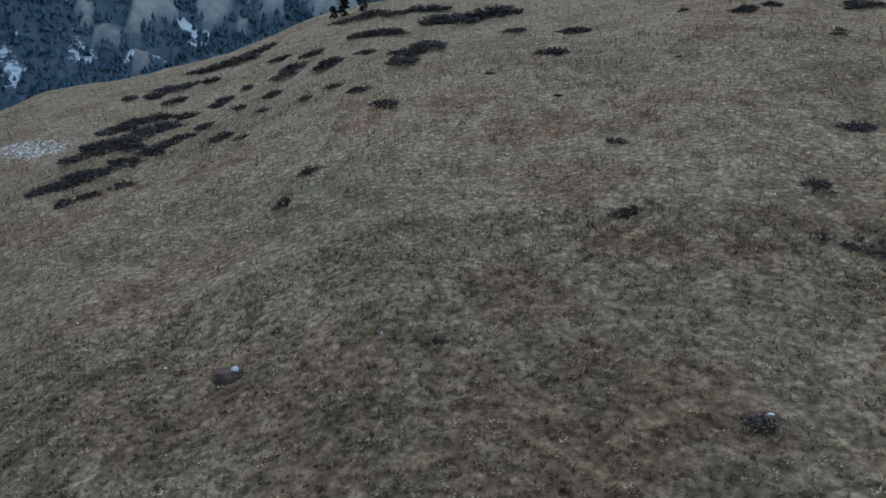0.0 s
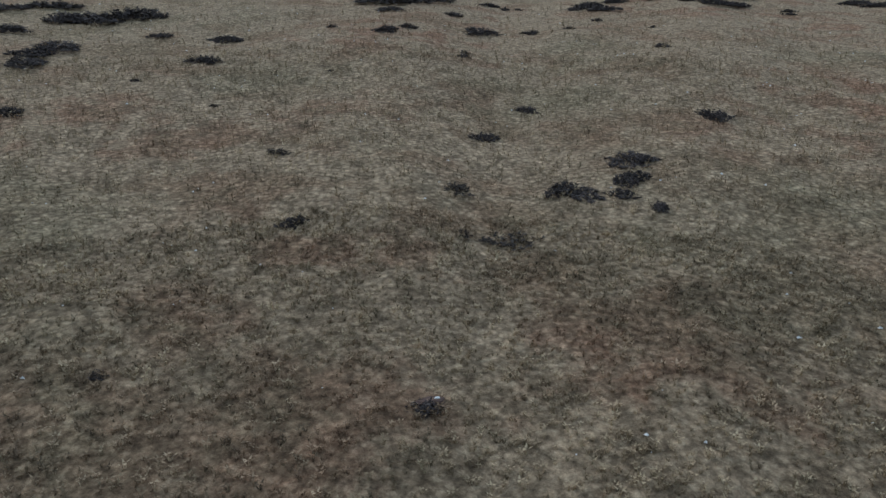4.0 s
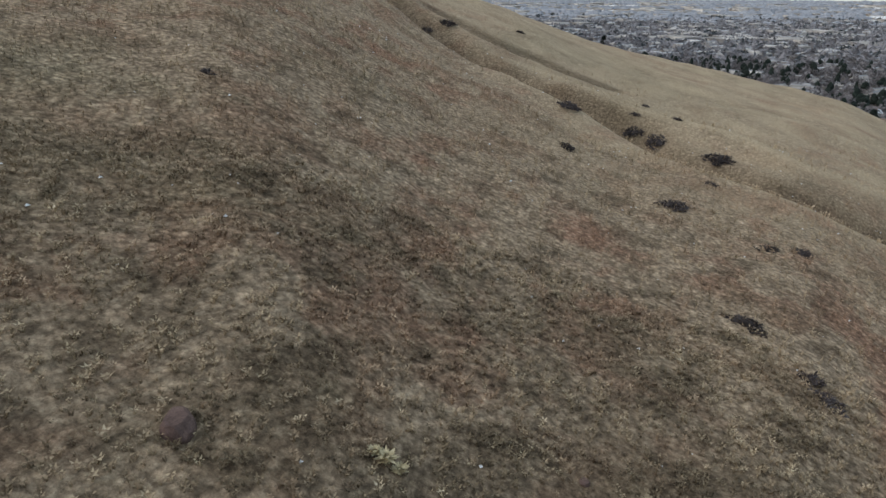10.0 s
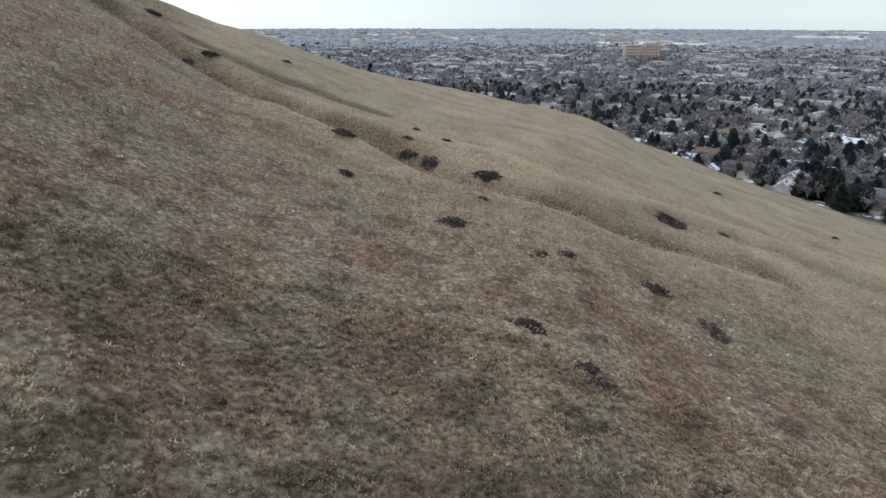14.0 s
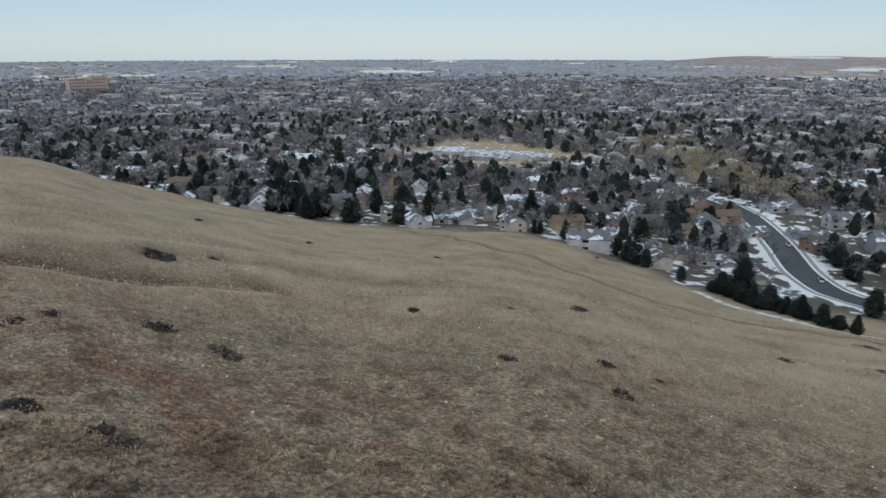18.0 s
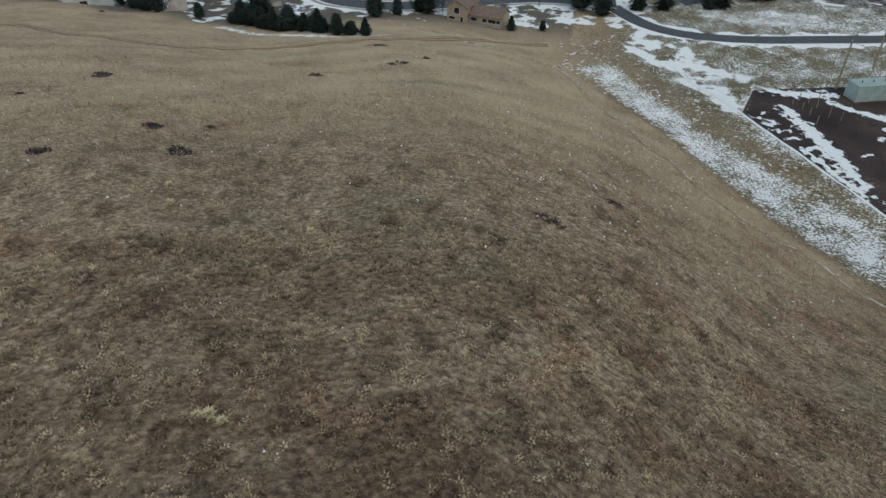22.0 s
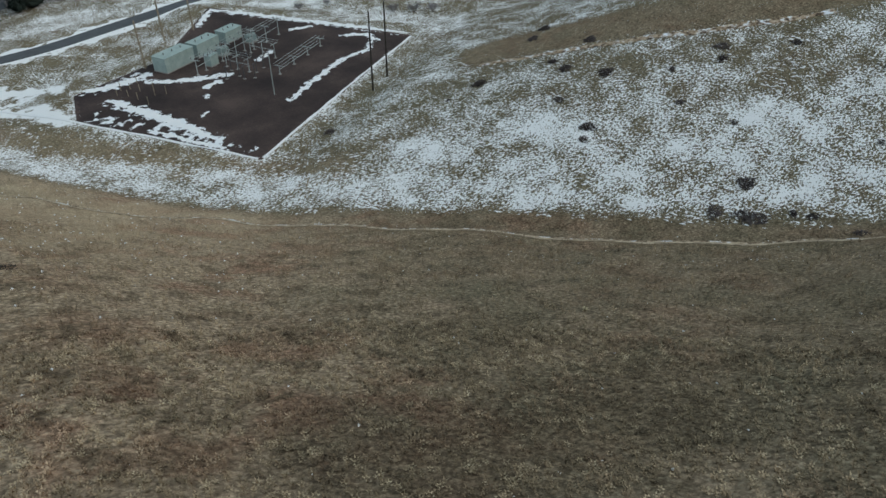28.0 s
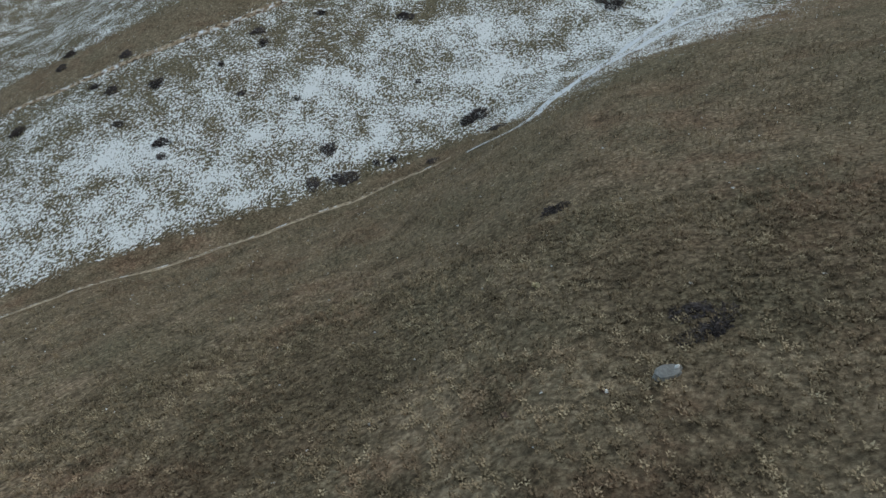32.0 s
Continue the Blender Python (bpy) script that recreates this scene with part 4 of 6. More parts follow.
HOUSES_BEYOND = [(389, -195, 15), (344, -248, 12), (411, -287, 12), (518, -169, 22), (568, -257, 17), (691, -254, 21), (617, -317, 20), (325, -334, 15), (386, -330, 17), (39, -326, 16), (12, -345, 16), (-30, -372, 15), (2, -454, 20), (-66, -356, 17), (-77, -327, 16), (64, -463, 19), (190, -470, 20), (2, -380, 14), (-40, -318, 15)]
g = np.random.RandomState(11)
occupied = []


def road_gap(x, y):
    return min(float(seg_dist(np.array(x), np.array(y), MAIN_ROAD)), float(seg_dist(np.array(x), np.array(y), DRIVE)))


def put_house(x, y, w, kind=None):
    k = HOUSE_KINDS[int(g.choice([0, 0, 1, 1, 1, 2, 2, 3, 3, 3, 4, 5])) if kind is None else kind]
    place(k, USED, spot(x, y, float(np.clip(w / 17.0, 0.75, 1.25)), radians(float(g.choice([-35, 55, 145, 235]) + g.uniform(-14, 14)))))
    occupied.append((x, y))


for i, (x, y, w) in enumerate(HOUSES_NEAR_ROAD):
    put_house(x, y, w, [1, 0, 5, 0, 4, 3, 4, 1, 0, 3, 3, 2, 1, 0, 1, 2, 3, 5, 0, 0, 3, 5, 4][i])
for x, y, w in HOUSES_BEYOND:
    put_house(x, y, w)
for _ in range(4000):
    if len(occupied) > 265:
        break
    b, r = radians(g.uniform(96, 197)), math.sqrt(g.uniform(285 ** 2, 600 ** 2))
    x, y = r * math.sin(b), r * math.cos(b)
    if float(height(x, y)) > 4.5 or (math.degrees(b) > 178 and r < 330) or road_gap(x, y) < 15 or any(abs(x - u) + abs(y - v) < 19 for u, v in occupied):
        continue
    if 370 < x < 545 and -470 < y < -345:
        continue
    put_house(round(x), round(y), g.uniform(13, 19))


def tan_house():
    """The tan gabled house at the foot of the slope, seen closest."""
    ob = thing("house", "tan stucco house with a rust-brown roof beside the meadow", "house")
    bm = bmesh.new()
    gabled_box(bm, -10, -4.5, -2, 5.5, -1.5, 5.6, 2.6, along_x=False)
    part("wall", bm, M_TAN, ob)
    bm = bmesh.new()
    gable(bm, -10, -4.5, -2, 5.5, 5.6, 2.6, along_x=False, eave=0.6)
    r = part("roof", bm, M_ROOF_RUST, ob)
    bm = bmesh.new()
    box(bm, -9.0, 0.5, 6.0, -7.9, 1.7, 9.4)
    part("chimney", bm, M_TAN, r)
    bm = bmesh.new()
    gabled_box(bm, -1.98, -3.0, 11, 5.0, -1.5, 3.2, 2.6)
    part("wing", bm, M_TAN, ob)
    bm = bmesh.new()
    gable(bm, -2.2, -3.0, 11, 5.0, 3.2, 2.6, eave=0.6)
    part("wing_roof", bm, M_ROOF_RUST, ob)
    window_part(ob, -6, -4.5, 4.4, 2.0, 2.2, "s")
    window_part(ob, -8, -4.5, 1.6, 2.4, 1.1, "s")
    window_part(ob, -4, -4.5, 1.4, 1.0, 2.0, "s")
    for x, w in ((0.2, 2.4), (4.5, 1.8), (7.4, 3.0), (9.8, 1.4)):
        window_part(ob, x, -3.0, 1.8, w, 1.3, "s")
    bm = bmesh.new()
    box(bm, -2.0, -5.2, 0.1, 11.5, -3.05, 0.5)
    part("deck", bm, M_DEAD, ob)
    return ob


th = tan_house()
th.matrix_basis = spot(50, -258, 1.0, radians(168))


def white_house():
    ob = thing("house", "white two-storey house with dark windows above the meadow", "house")
    bm = bmesh.new()
    box(bm, -5.5, -4, -1.5, 5.5, 4, 6.0)
    part("wall", bm, M_WHITE, ob)
    bm = bmesh.new()
    gable(bm, -5.5, -4, 5.5, 4, 6.0, 0.9, eave=0.7)
    part("roof", bm, M_ROOF_GREY, ob)
    for x in (-3.4, 0, 3.4):
        for z in (1.6, 4.4):
            window_part(ob, x, -4, z, 1.7, 1.2, "s")
    return ob


wh = white_house()
wh.matrix_basis = spot(272, -252, 1.05, radians(132 + 180))


def school():
    ob = thing("school_building", "low flat-roofed brick school with snow on its roofs", "building")
    for k, (x0, y0, x1, y1, h) in enumerate(((-40, -9, 16, 9, 4.6), (16.1, -14, 42, 13, 6.2), (-24, 9.1, 16, 28, 4.0), (-58, -6, -40.1, 14, 3.8))):
        bm = bmesh.new()
        box(bm, x0, y0, -1, x1, y1, h)
        w = part("wall", bm, M_GREY_SIDING, ob)
        bm = bmesh.new()
        box(bm, x0 - 0.6, y0 - 0.6, h + 0.004, x1 + 0.6, y1 + 0.6, h + 0.6)
        part("roof", bm, M_ROOF_SNOWY, ob)
        for u in np.arange(x0 + 4, x1 - 3, 6.0):
            window_part(w, float(u), y0, 2.2, 3.6, 1.5, "s")
    return ob


sc = school()
sc.matrix_basis = spot(455, -398, 1.0, radians(38), 0.7)


def brick_tower():
    ob = thing("brick_building", "tall red-brick apartment block rising above far trees", "building")
    for x0, x1, h in ((-36, -4, 30), (-3.9, 8, 24), (8.1, 38, 34)):
        bm = bmesh.new()
        box(bm, x0, -9, -1, x1, 9, h)
        w = part("wall", bm, M_HAZY_BRICK, ob)
        bm = bmesh.new()
        box(bm, x0 + 0.5, -8.5, h + 0.004, x1 - 0.5, 8.5, h + 1.2)
        part("roof", bm, M_ROOF_GREY, ob)
        for u in np.arange(x0 + 3, x1 - 2, 5.0):
            for z in np.arange(3, h - 2, 6.0):
                window_part(w, float(u), -9, float(z), 2.2, 2.4, "s")
    return ob


bt = brick_tower()
bt.matrix_basis = spot(1560, -325, 1.0, radians(100 - 180))

def car(label, paint, x, y, turn, lamps):
    """A small car: body, glazed cabin, four wheels, two headlights."""
    ob = thing("car", label, "car", "cars on the street")
    bm = bmesh.new()
    box(bm, -2.2, -0.9, 0.35, 2.2, 0.9, 0.95)
    bmesh.ops.bevel(bm, geom=list(bm.edges), offset=0.12, segments=2, affect="EDGES")
    part("body", bm, paint, ob)
    bm = bmesh.new()
    box(bm, -1.5, -0.78, 0.94, 1.0, 0.78, 1.45)
    for v in bm.verts:
        if v.co.z > 1.2:
            v.co.x *= 0.7
            v.co.y *= 0.85
    part("cabin", bm, M_GLASS, ob)
    for u in (-1.35, 1.35):
        for v in (-0.85, 0.85):
            bm = bmesh.new()
            rod(bm, (u, v - 0.1, 0.33), (u, v + 0.1, 0.33), 0.33, 0.33, 12)
            part("wheel", bm, M_TYRE, ob)
    for v in (-0.6, 0.6):
        bm = bmesh.new()
        box(bm, 2.19, v - 0.2, 0.6, 2.24, v + 0.2, 0.8)
        part("headlight", bm, M_LAMP if lamps else M_TRIM, ob)
    ob.matrix_basis = Matrix.Translation((x, y, float(height(x, y)) + 0.14)) @ Matrix.Rotation(turn, 4, "Z")
    return ob


M_TYRE = simple("tyre", (0.012, 0.012, 0.012), (0.025, 0.025, 0.025), 2.0, 0.8)
M_CAR_WHITE = simple("white_car_paint", (0.6, 0.6, 0.6), (0.7, 0.7, 0.7), 1.0, 0.3)
M_CAR_DARK = simple("dark_car_paint", (0.03, 0.032, 0.04), (0.05, 0.052, 0.06), 1.0, 0.3)
M_LAMP, _n, _l, _b = material("headlight_glass", 0.2)
_b.inputs["Emission Color"].default_value, _b.inputs["Emission Strength"].default_value = (1.0, 0.95, 0.85, 1), 30.0
for k, (x, y) in enumerate(((470, -528), (489, -566), (512, -609), (540, -650), (561, -684))):
    car("car with lit headlights on the town street", (M_CAR_DARK, M_CAR_WHITE)[k % 2], x - 2, y + 1, math.atan2(100, -55), True)
for k, (x, y, a) in enumerate(((118, -281, -1.0), (60, -283, 0.5), (152, -322, -1.0), (24, -301, 0.1), (212, -371, -0.6))):
    car("parked car at the edge of the residential road", (M_CAR_WHITE, M_CAR_DARK)[k % 2], x, y, a, False)

# far houses and long pale commercial roofs, joined: past counting
g = np.random.RandomState(5)


def far_blocks():
    wall_t, roof_t = [], []
    bm = bmesh.new()
    gabled_box(bm, -0.5, -0.32, 0.5, 0.32, 0, 0.26, 0.14)
    bmesh.ops.triangulate(bm, faces=bm.faces)
    walls = np.array([[v.co[:] for v in f.verts] for f in bm.faces])
    bm.free()
    bm = bmesh.new()
    gable(bm, -0.5, -0.32, 0.5, 0.32, 0.26, 0.14, eave=0.03, thick=0.02)
    bmesh.ops.triangulate(bm, faces=bm.faces)
    roof = np.array([[v.co[:] for v in f.verts] for f in bm.faces])
    bm.free()
    bm = bmesh.new()
    box(bm, -0.5, -0.3, 0, 0.5, 0.3, 0.12)
    bmesh.ops.triangulate(bm, faces=bm.faces)
    shed = np.array([[v.co[:] for v in f.verts] for f in bm.faces])
    bm.free()
    n = 3600
    b, r = np.radians(g.uniform(58, 200, n)), np.sqrt(g.uniform(560 ** 2, 2100 ** 2, n))
    x, y = r * np.sin(b), r * np.cos(b)
    ok = (height(x, y) < 3) & (seg_dist(x, y, MAIN_ROAD) > 16) & ~((x > 370) & (x < 545) & (y > -470) & (y < -345))
    x, y = x[ok], y[ok]
    z = height(x, y) - 0.3
    s, turn = g.uniform(13, 21, len(x)), np.radians(g.choice([-35, 55, 145], len(x)) + g.uniform(-15, 15, len(x)))
    tagged(soup("far_houses", scatter(walls, x, y, z, s, turn), M_FAR_WALL), "many small houses of the far town among trees", "houses", kind="stuff")
    tagged(soup("far_roofs", scatter(roof, x, y, z, s, turn), M_FAR_ROOF), "pale and snowy roofs of the far town", "roofs", kind="stuff")
    n = 420
    b = np.radians(np.concatenate([g.uniform(58, 112, 330), g.uniform(112, 175, 90)]))
    r = np.sqrt(g.uniform(1250 ** 2, 3900 ** 2, n))
    x, y = r * np.sin(b), r * np.cos(b)
    tagged(soup("commercial_buildings", scatter(shed, x, y, height(x, y), g.uniform(30, 95, n), np.radians(g.uniform(-20, 20, n)) + 0.6, g.uniform(50, 80, n)), M_FAR_WALL), "long pale flat-roofed commercial buildings on the plain", "buildings", kind="stuff")


M_FAR_WALL = simple("far_walls", (0.26, 0.24, 0.22), (0.5, 0.48, 0.45), 0.03, 0.9, per_island=0.9)
M_FAR_ROOF = simple("far_roofs", (0.17, 0.175, 0.185), (0.60, 0.63, 0.67), 0.02, 0.9, per_island=0.9)
far_blocks()

# ---- trees of the town ----
CONIFERS = [pine_blob(3, 760, 0.36, 0.08, 0.42), pine_blob(4, 700, 0.33, 0.03, 0.72), pine_blob(8, 760, 0.30, 0.05, 0.34)]
BARE = [bare_tree(3), bare_tree(4, 5), bare_tree(9, 7)]
PROTO_C = [tree_thing("conifer", "dark green conifer standing between the houses", "tree", "conifers of the town", 0.8, 0.018, [("crown", t, M_NEEDLE)]) for t in CONIFERS]
PROTO_B = [tree_thing("bare_tree", "leafless grey-brown street tree with fine twigs", "tree", "bare trees of the town", 0.36, 0.016, [("limb_frame", a, M_BARK), ("crown", b, M_TWIG)]) for a, b in BARE]


def town_spots(n, r0, r1, b0, b1, seed):
    q = np.random.RandomState(seed)
    b, r = np.radians(q.uniform(b0, b1, n)), np.sqrt(q.uniform(r0 ** 2, r1 ** 2, n))
    x, y = r * np.sin(b), r * np.cos(b)
    ok = (height(x, y) < 3.6) & (seg_dist(x, y, MAIN_ROAD) > 9) & (seg_dist(x, y, DRIVE) > 12)
    ok &= ~((np.degrees(b) > 176) & (r < 310)) & ~((x > 385) & (x < 530) & (y > -460) & (y < -350))
    ok &= ~((x > 100) & (x < 200) & (y > -420) & (y < -330) & (seg_dist(x, y, MAIN_ROAD) < 34))
    return x[ok], y[ok], q


HEDGE = [(84, -205, 7), (92, -209, 8), (99, -214, 6), (106, -217, 9), (113, -220, 8), (120, -224, 7), (128, -226, 9), (75, -206, 6), (165, -232, 8), (172, -236, 9), (180, -240, 11), (188, -243, 9), (148, -231, 6), (36, -252, 5.5), (25, -255, 4), (70, -262, 12), (58, -275, 9), (5, -279, 12), (14, -284, 13), (-8, -290, 11), (-18, -293, 12)]
for k, (x, y, h) in enumerate(HEDGE):
    place(PROTO_C[k % 3], USED, spot(x, y, h * 1.15, k * 1.3, h))
q = np.random.RandomState(29)
for k in range(34):
    u = q.uniform(0, 1)
    x, y = round(80 + 52 * u + q.normal() * 1.5, 1), round(-205 - 22 * u + q.uniform(-6, 1), 1)
    h = q.uniform(2.5, 5.5)
    place(PROTO_C[(0, 2)[k % 2]], USED, spot(x, y, h * q.uniform(1.4, 1.9), k * 1.1, h))
q = np.random.RandomState(64)
for k in range(60):
    b, r = radians(q.uniform(170, 197)), q.uniform(300, 460)
    x, y = round(r * math.sin(b), 1), round(r * math.cos(b), 1)
    if road_gap(x, y) > 10 and all(abs(x - u) + abs(y - v) > 11 for u, v in occupied):
        h = q.uniform(9, 15)
        place(PROTO_C[(0, 2, 0, 1)[k % 4]], USED, spot(x, y, h * q.uniform(0.9, 1.3), k * 1.7, h))
q = np.random.RandomState(35)
for k in range(150):
    b, r = radians(q.uniform(85, 128)), q.uniform(330, 560)
    x, y = round(r * math.sin(b), 1), round(r * math.cos(b), 1)
    if float(height(x, y)) < 5 and all(abs(x - u) + abs(y - v) > 11 for u, v in occupied):
        h = q.uniform(10, 16)
        place(PROTO_C[k % 3], USED, spot(x, y, h * q.uniform(1.0, 1.4), k * 1.7, h))
near_x, near_y, q = town_spots(900, 262, 520, 100, 196, 21)
count = 0
for x, y in zip(near_x, near_y):
    if count >= 250 or any(abs(x - u) + abs(y - v) < 10 for u, v in occupied):
        continue
    x, y = round(float(x), 1), round(float(y), 1)
    if q.rand() < 0.6:
        h = q.uniform(7, 14)
        place(PROTO_C[count % 3], USED, spot(x, y, h * q.uniform(0.9, 1.3), q.uniform(0, 6.28), h))
    else:
        h = q.uniform(6, 12)
        place(PROTO_B[count % 3], USED, spot(x, y, h * q.uniform(0.95, 1.3), q.uniform(0, 6.28), h))
    count += 1


def lite(tris, keep, seed):
    return tris[np.random.RandomState(seed).permutation(len(tris))[:keep]]


def blob(seed, n):
    """A rough, spiky clump for the distance."""
    q = np.random.RandomState(seed)
    out = []
    for _ in range(n):
        c = q.normal(size=3) * [0.26, 0.26, 0.16] + [0, 0, 0.52]
        out.append([c + q.normal(size=3) * 0.20, c + q.normal(size=3) * 0.20, c + q.normal(size=3) * [0.2, 0.2, 0.24]])
    out.append([[-0.03, 0, 0], [0.03, 0, 0], [0, 0, 0.5]])
    return np.array(out)


def spray(seed, n):
    """A bare crown of upward twig fans for the middle distance."""
    q = np.random.RandomState(seed)
    out = [[[-0.02, 0, 0], [0.02, 0, 0], [0, 0, 0.5]]]
    for _ in range(n):
        d = q.normal(size=3) * [1, 1, 0.6] + [0, 0, 0.75]
        d /= np.linalg.norm(d)
        o = np.array([0, 0, 0.3]) + d * q.uniform(0.08, 0.36)
        e = o + d * q.uniform(0.16, 0.30)
        s = np.cross(d, q.normal(size=3)) * q.uniform(0.03, 0.07)
        out.append([o, e + s, e - s])
    return np.array(out)


def spire(seed, n):
    q = np.random.RandomState(seed)
    out = []
    for k in range(n):
        z0 = 0.05 + 0.6 * k / n
        a = q.uniform(0, 6.28)
        r = 0.36 * (1 - z0) ** 0.7 * q.uniform(0.7, 1.2)
        p = np.array([math.cos(a) * r, math.sin(a) * r, z0])
        s = np.array([-math.sin(a) * r, math.cos(a) * r, 0]) * 0.8
        out.append([p - s, p + s, [q.normal() * 0.02, q.normal() * 0.02, min(1.0, z0 + 0.5)]])
    return np.array(out)


def dome(seed):
    """A low uneven canopy for the far distance."""
    q = np.random.RandomState(seed)
    ring = [[math.cos(6.2832 * k / 6) * 0.5 * q.uniform(0.7, 1.2), math.sin(6.2832 * k / 6) * 0.5 * q.uniform(0.7, 1.2), 0] for k in range(6)]
    mid = [[p[0] * 0.7, p[1] * 0.7, q.uniform(0.55, 0.85)] for p in ring]
    top = [q.normal() * 0.08, q.normal() * 0.08, 1.0]
    out = []
    for k in range(6):
        m = (k + 1) % 6
        out += [[ring[k], ring[m], mid[k]], [mid[k], ring[m], mid[m]], [mid[k], mid[m], top]]
    return np.array(out)


CREEK = [(402, -572), (330, -505), (309, -489), (250, -440), (197, -405)]
q = np.random.RandomState(3)
u = q.uniform(0, 4, 330)
i = u.astype(int)
cp = np.array(CREEK, float)
x, y = (cp[i, k] + (cp[i + 1, k] - cp[i, k]) * (u - i) + q.normal(size=330) * 17 for k in (0, 1))
ok = seg_dist(x, y, MAIN_ROAD) > 8
x, y = x[ok], y[ok]
n = len(x)
tagged(soup("willow_thicket", scatter(lite(BARE[2][1], 130, 8), x, y, height(x, y), q.uniform(9, 15, n), q.uniform(0, 6.28, n)), M_WILLOW), "yellow-brown leafless willows along the creek", "trees", kind="stuff")
for j in range(3):
    x, y, q = town_spots(300, 285, 480, 98, 199, 31 + j)
    n = len(x)
    tagged(soup("far_trees", scatter(np.concatenate([lite(BARE[j][0], 36, 1), lite(BARE[j][1], 130, 2)]), x, y, height(x, y), q.uniform(9, 15, n), q.uniform(0, 6.28, n)), M_TWIG), "leafless trees filling the town gardens", "trees", kind="stuff")
    x, y, q = town_spots(2300, 430, 980, 80, 199, 131 + j)
    n = len(x)
    tagged(soup("far_trees", scatter(spray(j + 60, 44), x, y, height(x, y), q.uniform(7, 12, n), q.uniform(0, 6.28, n)), M_TWIG), "leafless trees filling the town", "trees", kind="stuff")
    x, y, q = town_spots((700, 420, 620)[j], 320, 950, 80, 199, 41 + j)
    n = len(x)
    tagged(soup("far_conifers", scatter(pine_blob(50 + j, 70, 0.40, 0.05, (0.4, 0.7, 0.32)[j]), x, y, height(x, y), q.uniform(9, 16, n), q.uniform(0, 6.28, n), q.uniform(7, 14, n)), M_NEEDLE), "dark conifers scattered through the town", "trees", kind="stuff")
    x, y, q = town_spots(6000, 900, 2100, 56, 200, 51 + j)
    n = len(x)
    tagged(soup("far_trees", scatter(blob(j, 18), x, y, height(x, y) - 0.5, q.uniform(9, 15, n), q.uniform(0, 6.28, n), q.uniform(6, 11, n)), M_HAZY_CROWN), "leafless trees of the far town", "trees", kind="stuff")
    x, y, q = town_spots(850, 900, 2300, 56, 200, 61 + j)
    n = len(x)
    tagged(soup("far_conifers", scatter(blob(20 + j, 16) * [0.75, 0.75, 1] if j != 1 else spire(j, 14), x, y, height(x, y), q.uniform(12, 20, n), q.uniform(0, 6.28, n), q.uniform(7, 12, n)), M_HAZY_NEEDLE), "dark conifers of the far town", "trees", kind="stuff")
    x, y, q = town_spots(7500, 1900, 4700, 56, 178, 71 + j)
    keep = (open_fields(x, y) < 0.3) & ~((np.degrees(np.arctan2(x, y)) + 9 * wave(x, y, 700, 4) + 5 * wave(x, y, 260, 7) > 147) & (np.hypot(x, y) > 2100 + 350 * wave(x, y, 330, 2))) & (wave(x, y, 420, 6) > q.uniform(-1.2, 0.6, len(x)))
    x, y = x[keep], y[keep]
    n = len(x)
    tagged(soup("distant_trees", scatter(dome(j + 5), x, y, height(x, y) - 1, q.uniform(22, 46, n), q.uniform(0, 6.28, n), q.uniform(7, 12, n)), M_HAZY_WOODS), "hazy grey woods and gardens of the distant plain", "trees", kind="stuff")

# ---- shrubs and trees of the hill ----
M_FAINT = simple("thin_shrub_twigs", (0.055, 0.045, 0.042), (0.13, 0.108, 0.095), 0.5, 0.95, per_island=0.6)
SHRUBS_THIN = [(-4, 72, 1.4), (-4, 72, 2.3), (11, 54, 1.6), (15, 53, 4.9), (12, 62, 3.0), (12, 62, 2.0), (84, -7, 2.8), (78, -27, 4.3), (41, -16, 3.0), (77, -27, 4.3), (37, -35, 2.2), (4, -66, 3.2), (-3, -84, 3.1), (61, -176, 4.7), (48, -150, 6.1), (-36, 8, 2.3), (-35, 10, 2.2), (-33, 8, 2.2)]
SHRUBS_WEST_SLOPE = [(-23, 99, 1.5), (-15, 131, 6.4), (-16, 111, 5.4), (-26, 132, 4.3), (-24, 41, 1.0), (-12, 39, 1.0), (-82, 91, 8.8), (-82, 94, 9.0), (-81, 100, 9.3), (-81, 104, 8.5), (-81, 111, 6.2), (-88, 111, 7.3), (-82, 86, 6.9), (-78, 92, 6.2), (-78, 75, 4.1), (-76, 76, 4.9), (-75, 79, 5.7), (-73, 80, 5.6), (-72, 84, 5.0), (-72, 89, 5.2), (-72, 93, 5.4), (-71, 96, 4.6), (-70, 100, 3.9), (-91, 102, 5.2), (-90, 105, 6.3), (-91, 109, 5.4), (-113, 134, 4.5), (-108, 136, 6.6), (-108, 142, 10.4), (-102, 140, 7.9), (-93, 136, 6.3), (-101, 156, 13.4), (-95, 152, 12.9)]
SHRUBS_UPPER_SLOPE = [(-93, 157, 10.7), (-92, 159, 7.1), (-108, 156, 8.6), (-77, 117, 5.4), (-77, 114, 4.4), (-94, 125, 6.0), (-77, 138, 6.0), (-67, 125, 6.5), (-67, 121, 6.3), (-66, 131, 5.6), (-56, 118, 7.6), (-57, 118, 5.9), (-51, 132, 8.3), (-55, 133, 5.5), (-58, 134, 5.6), (-39, 121, 8.2), (-41, 116, 8.0), (-40, 110, 6.9), (-34, 87, 4.8), (-41, 95, 4.0), (-47, 100, 3.5), (-51, 98, 2.5), (-63, 110, 4.6), (-61, 91, 4.5), (-55, 87, 2.6), (-73, 79, 4.9), (-66, 76, 3.2), (-68, 72, 3.2), (-70, 70, 3.2), (-35, 62, 2.1), (-35, 68, 2.4), (-52, 158, 12.0), (-57, 153, 9.6)]
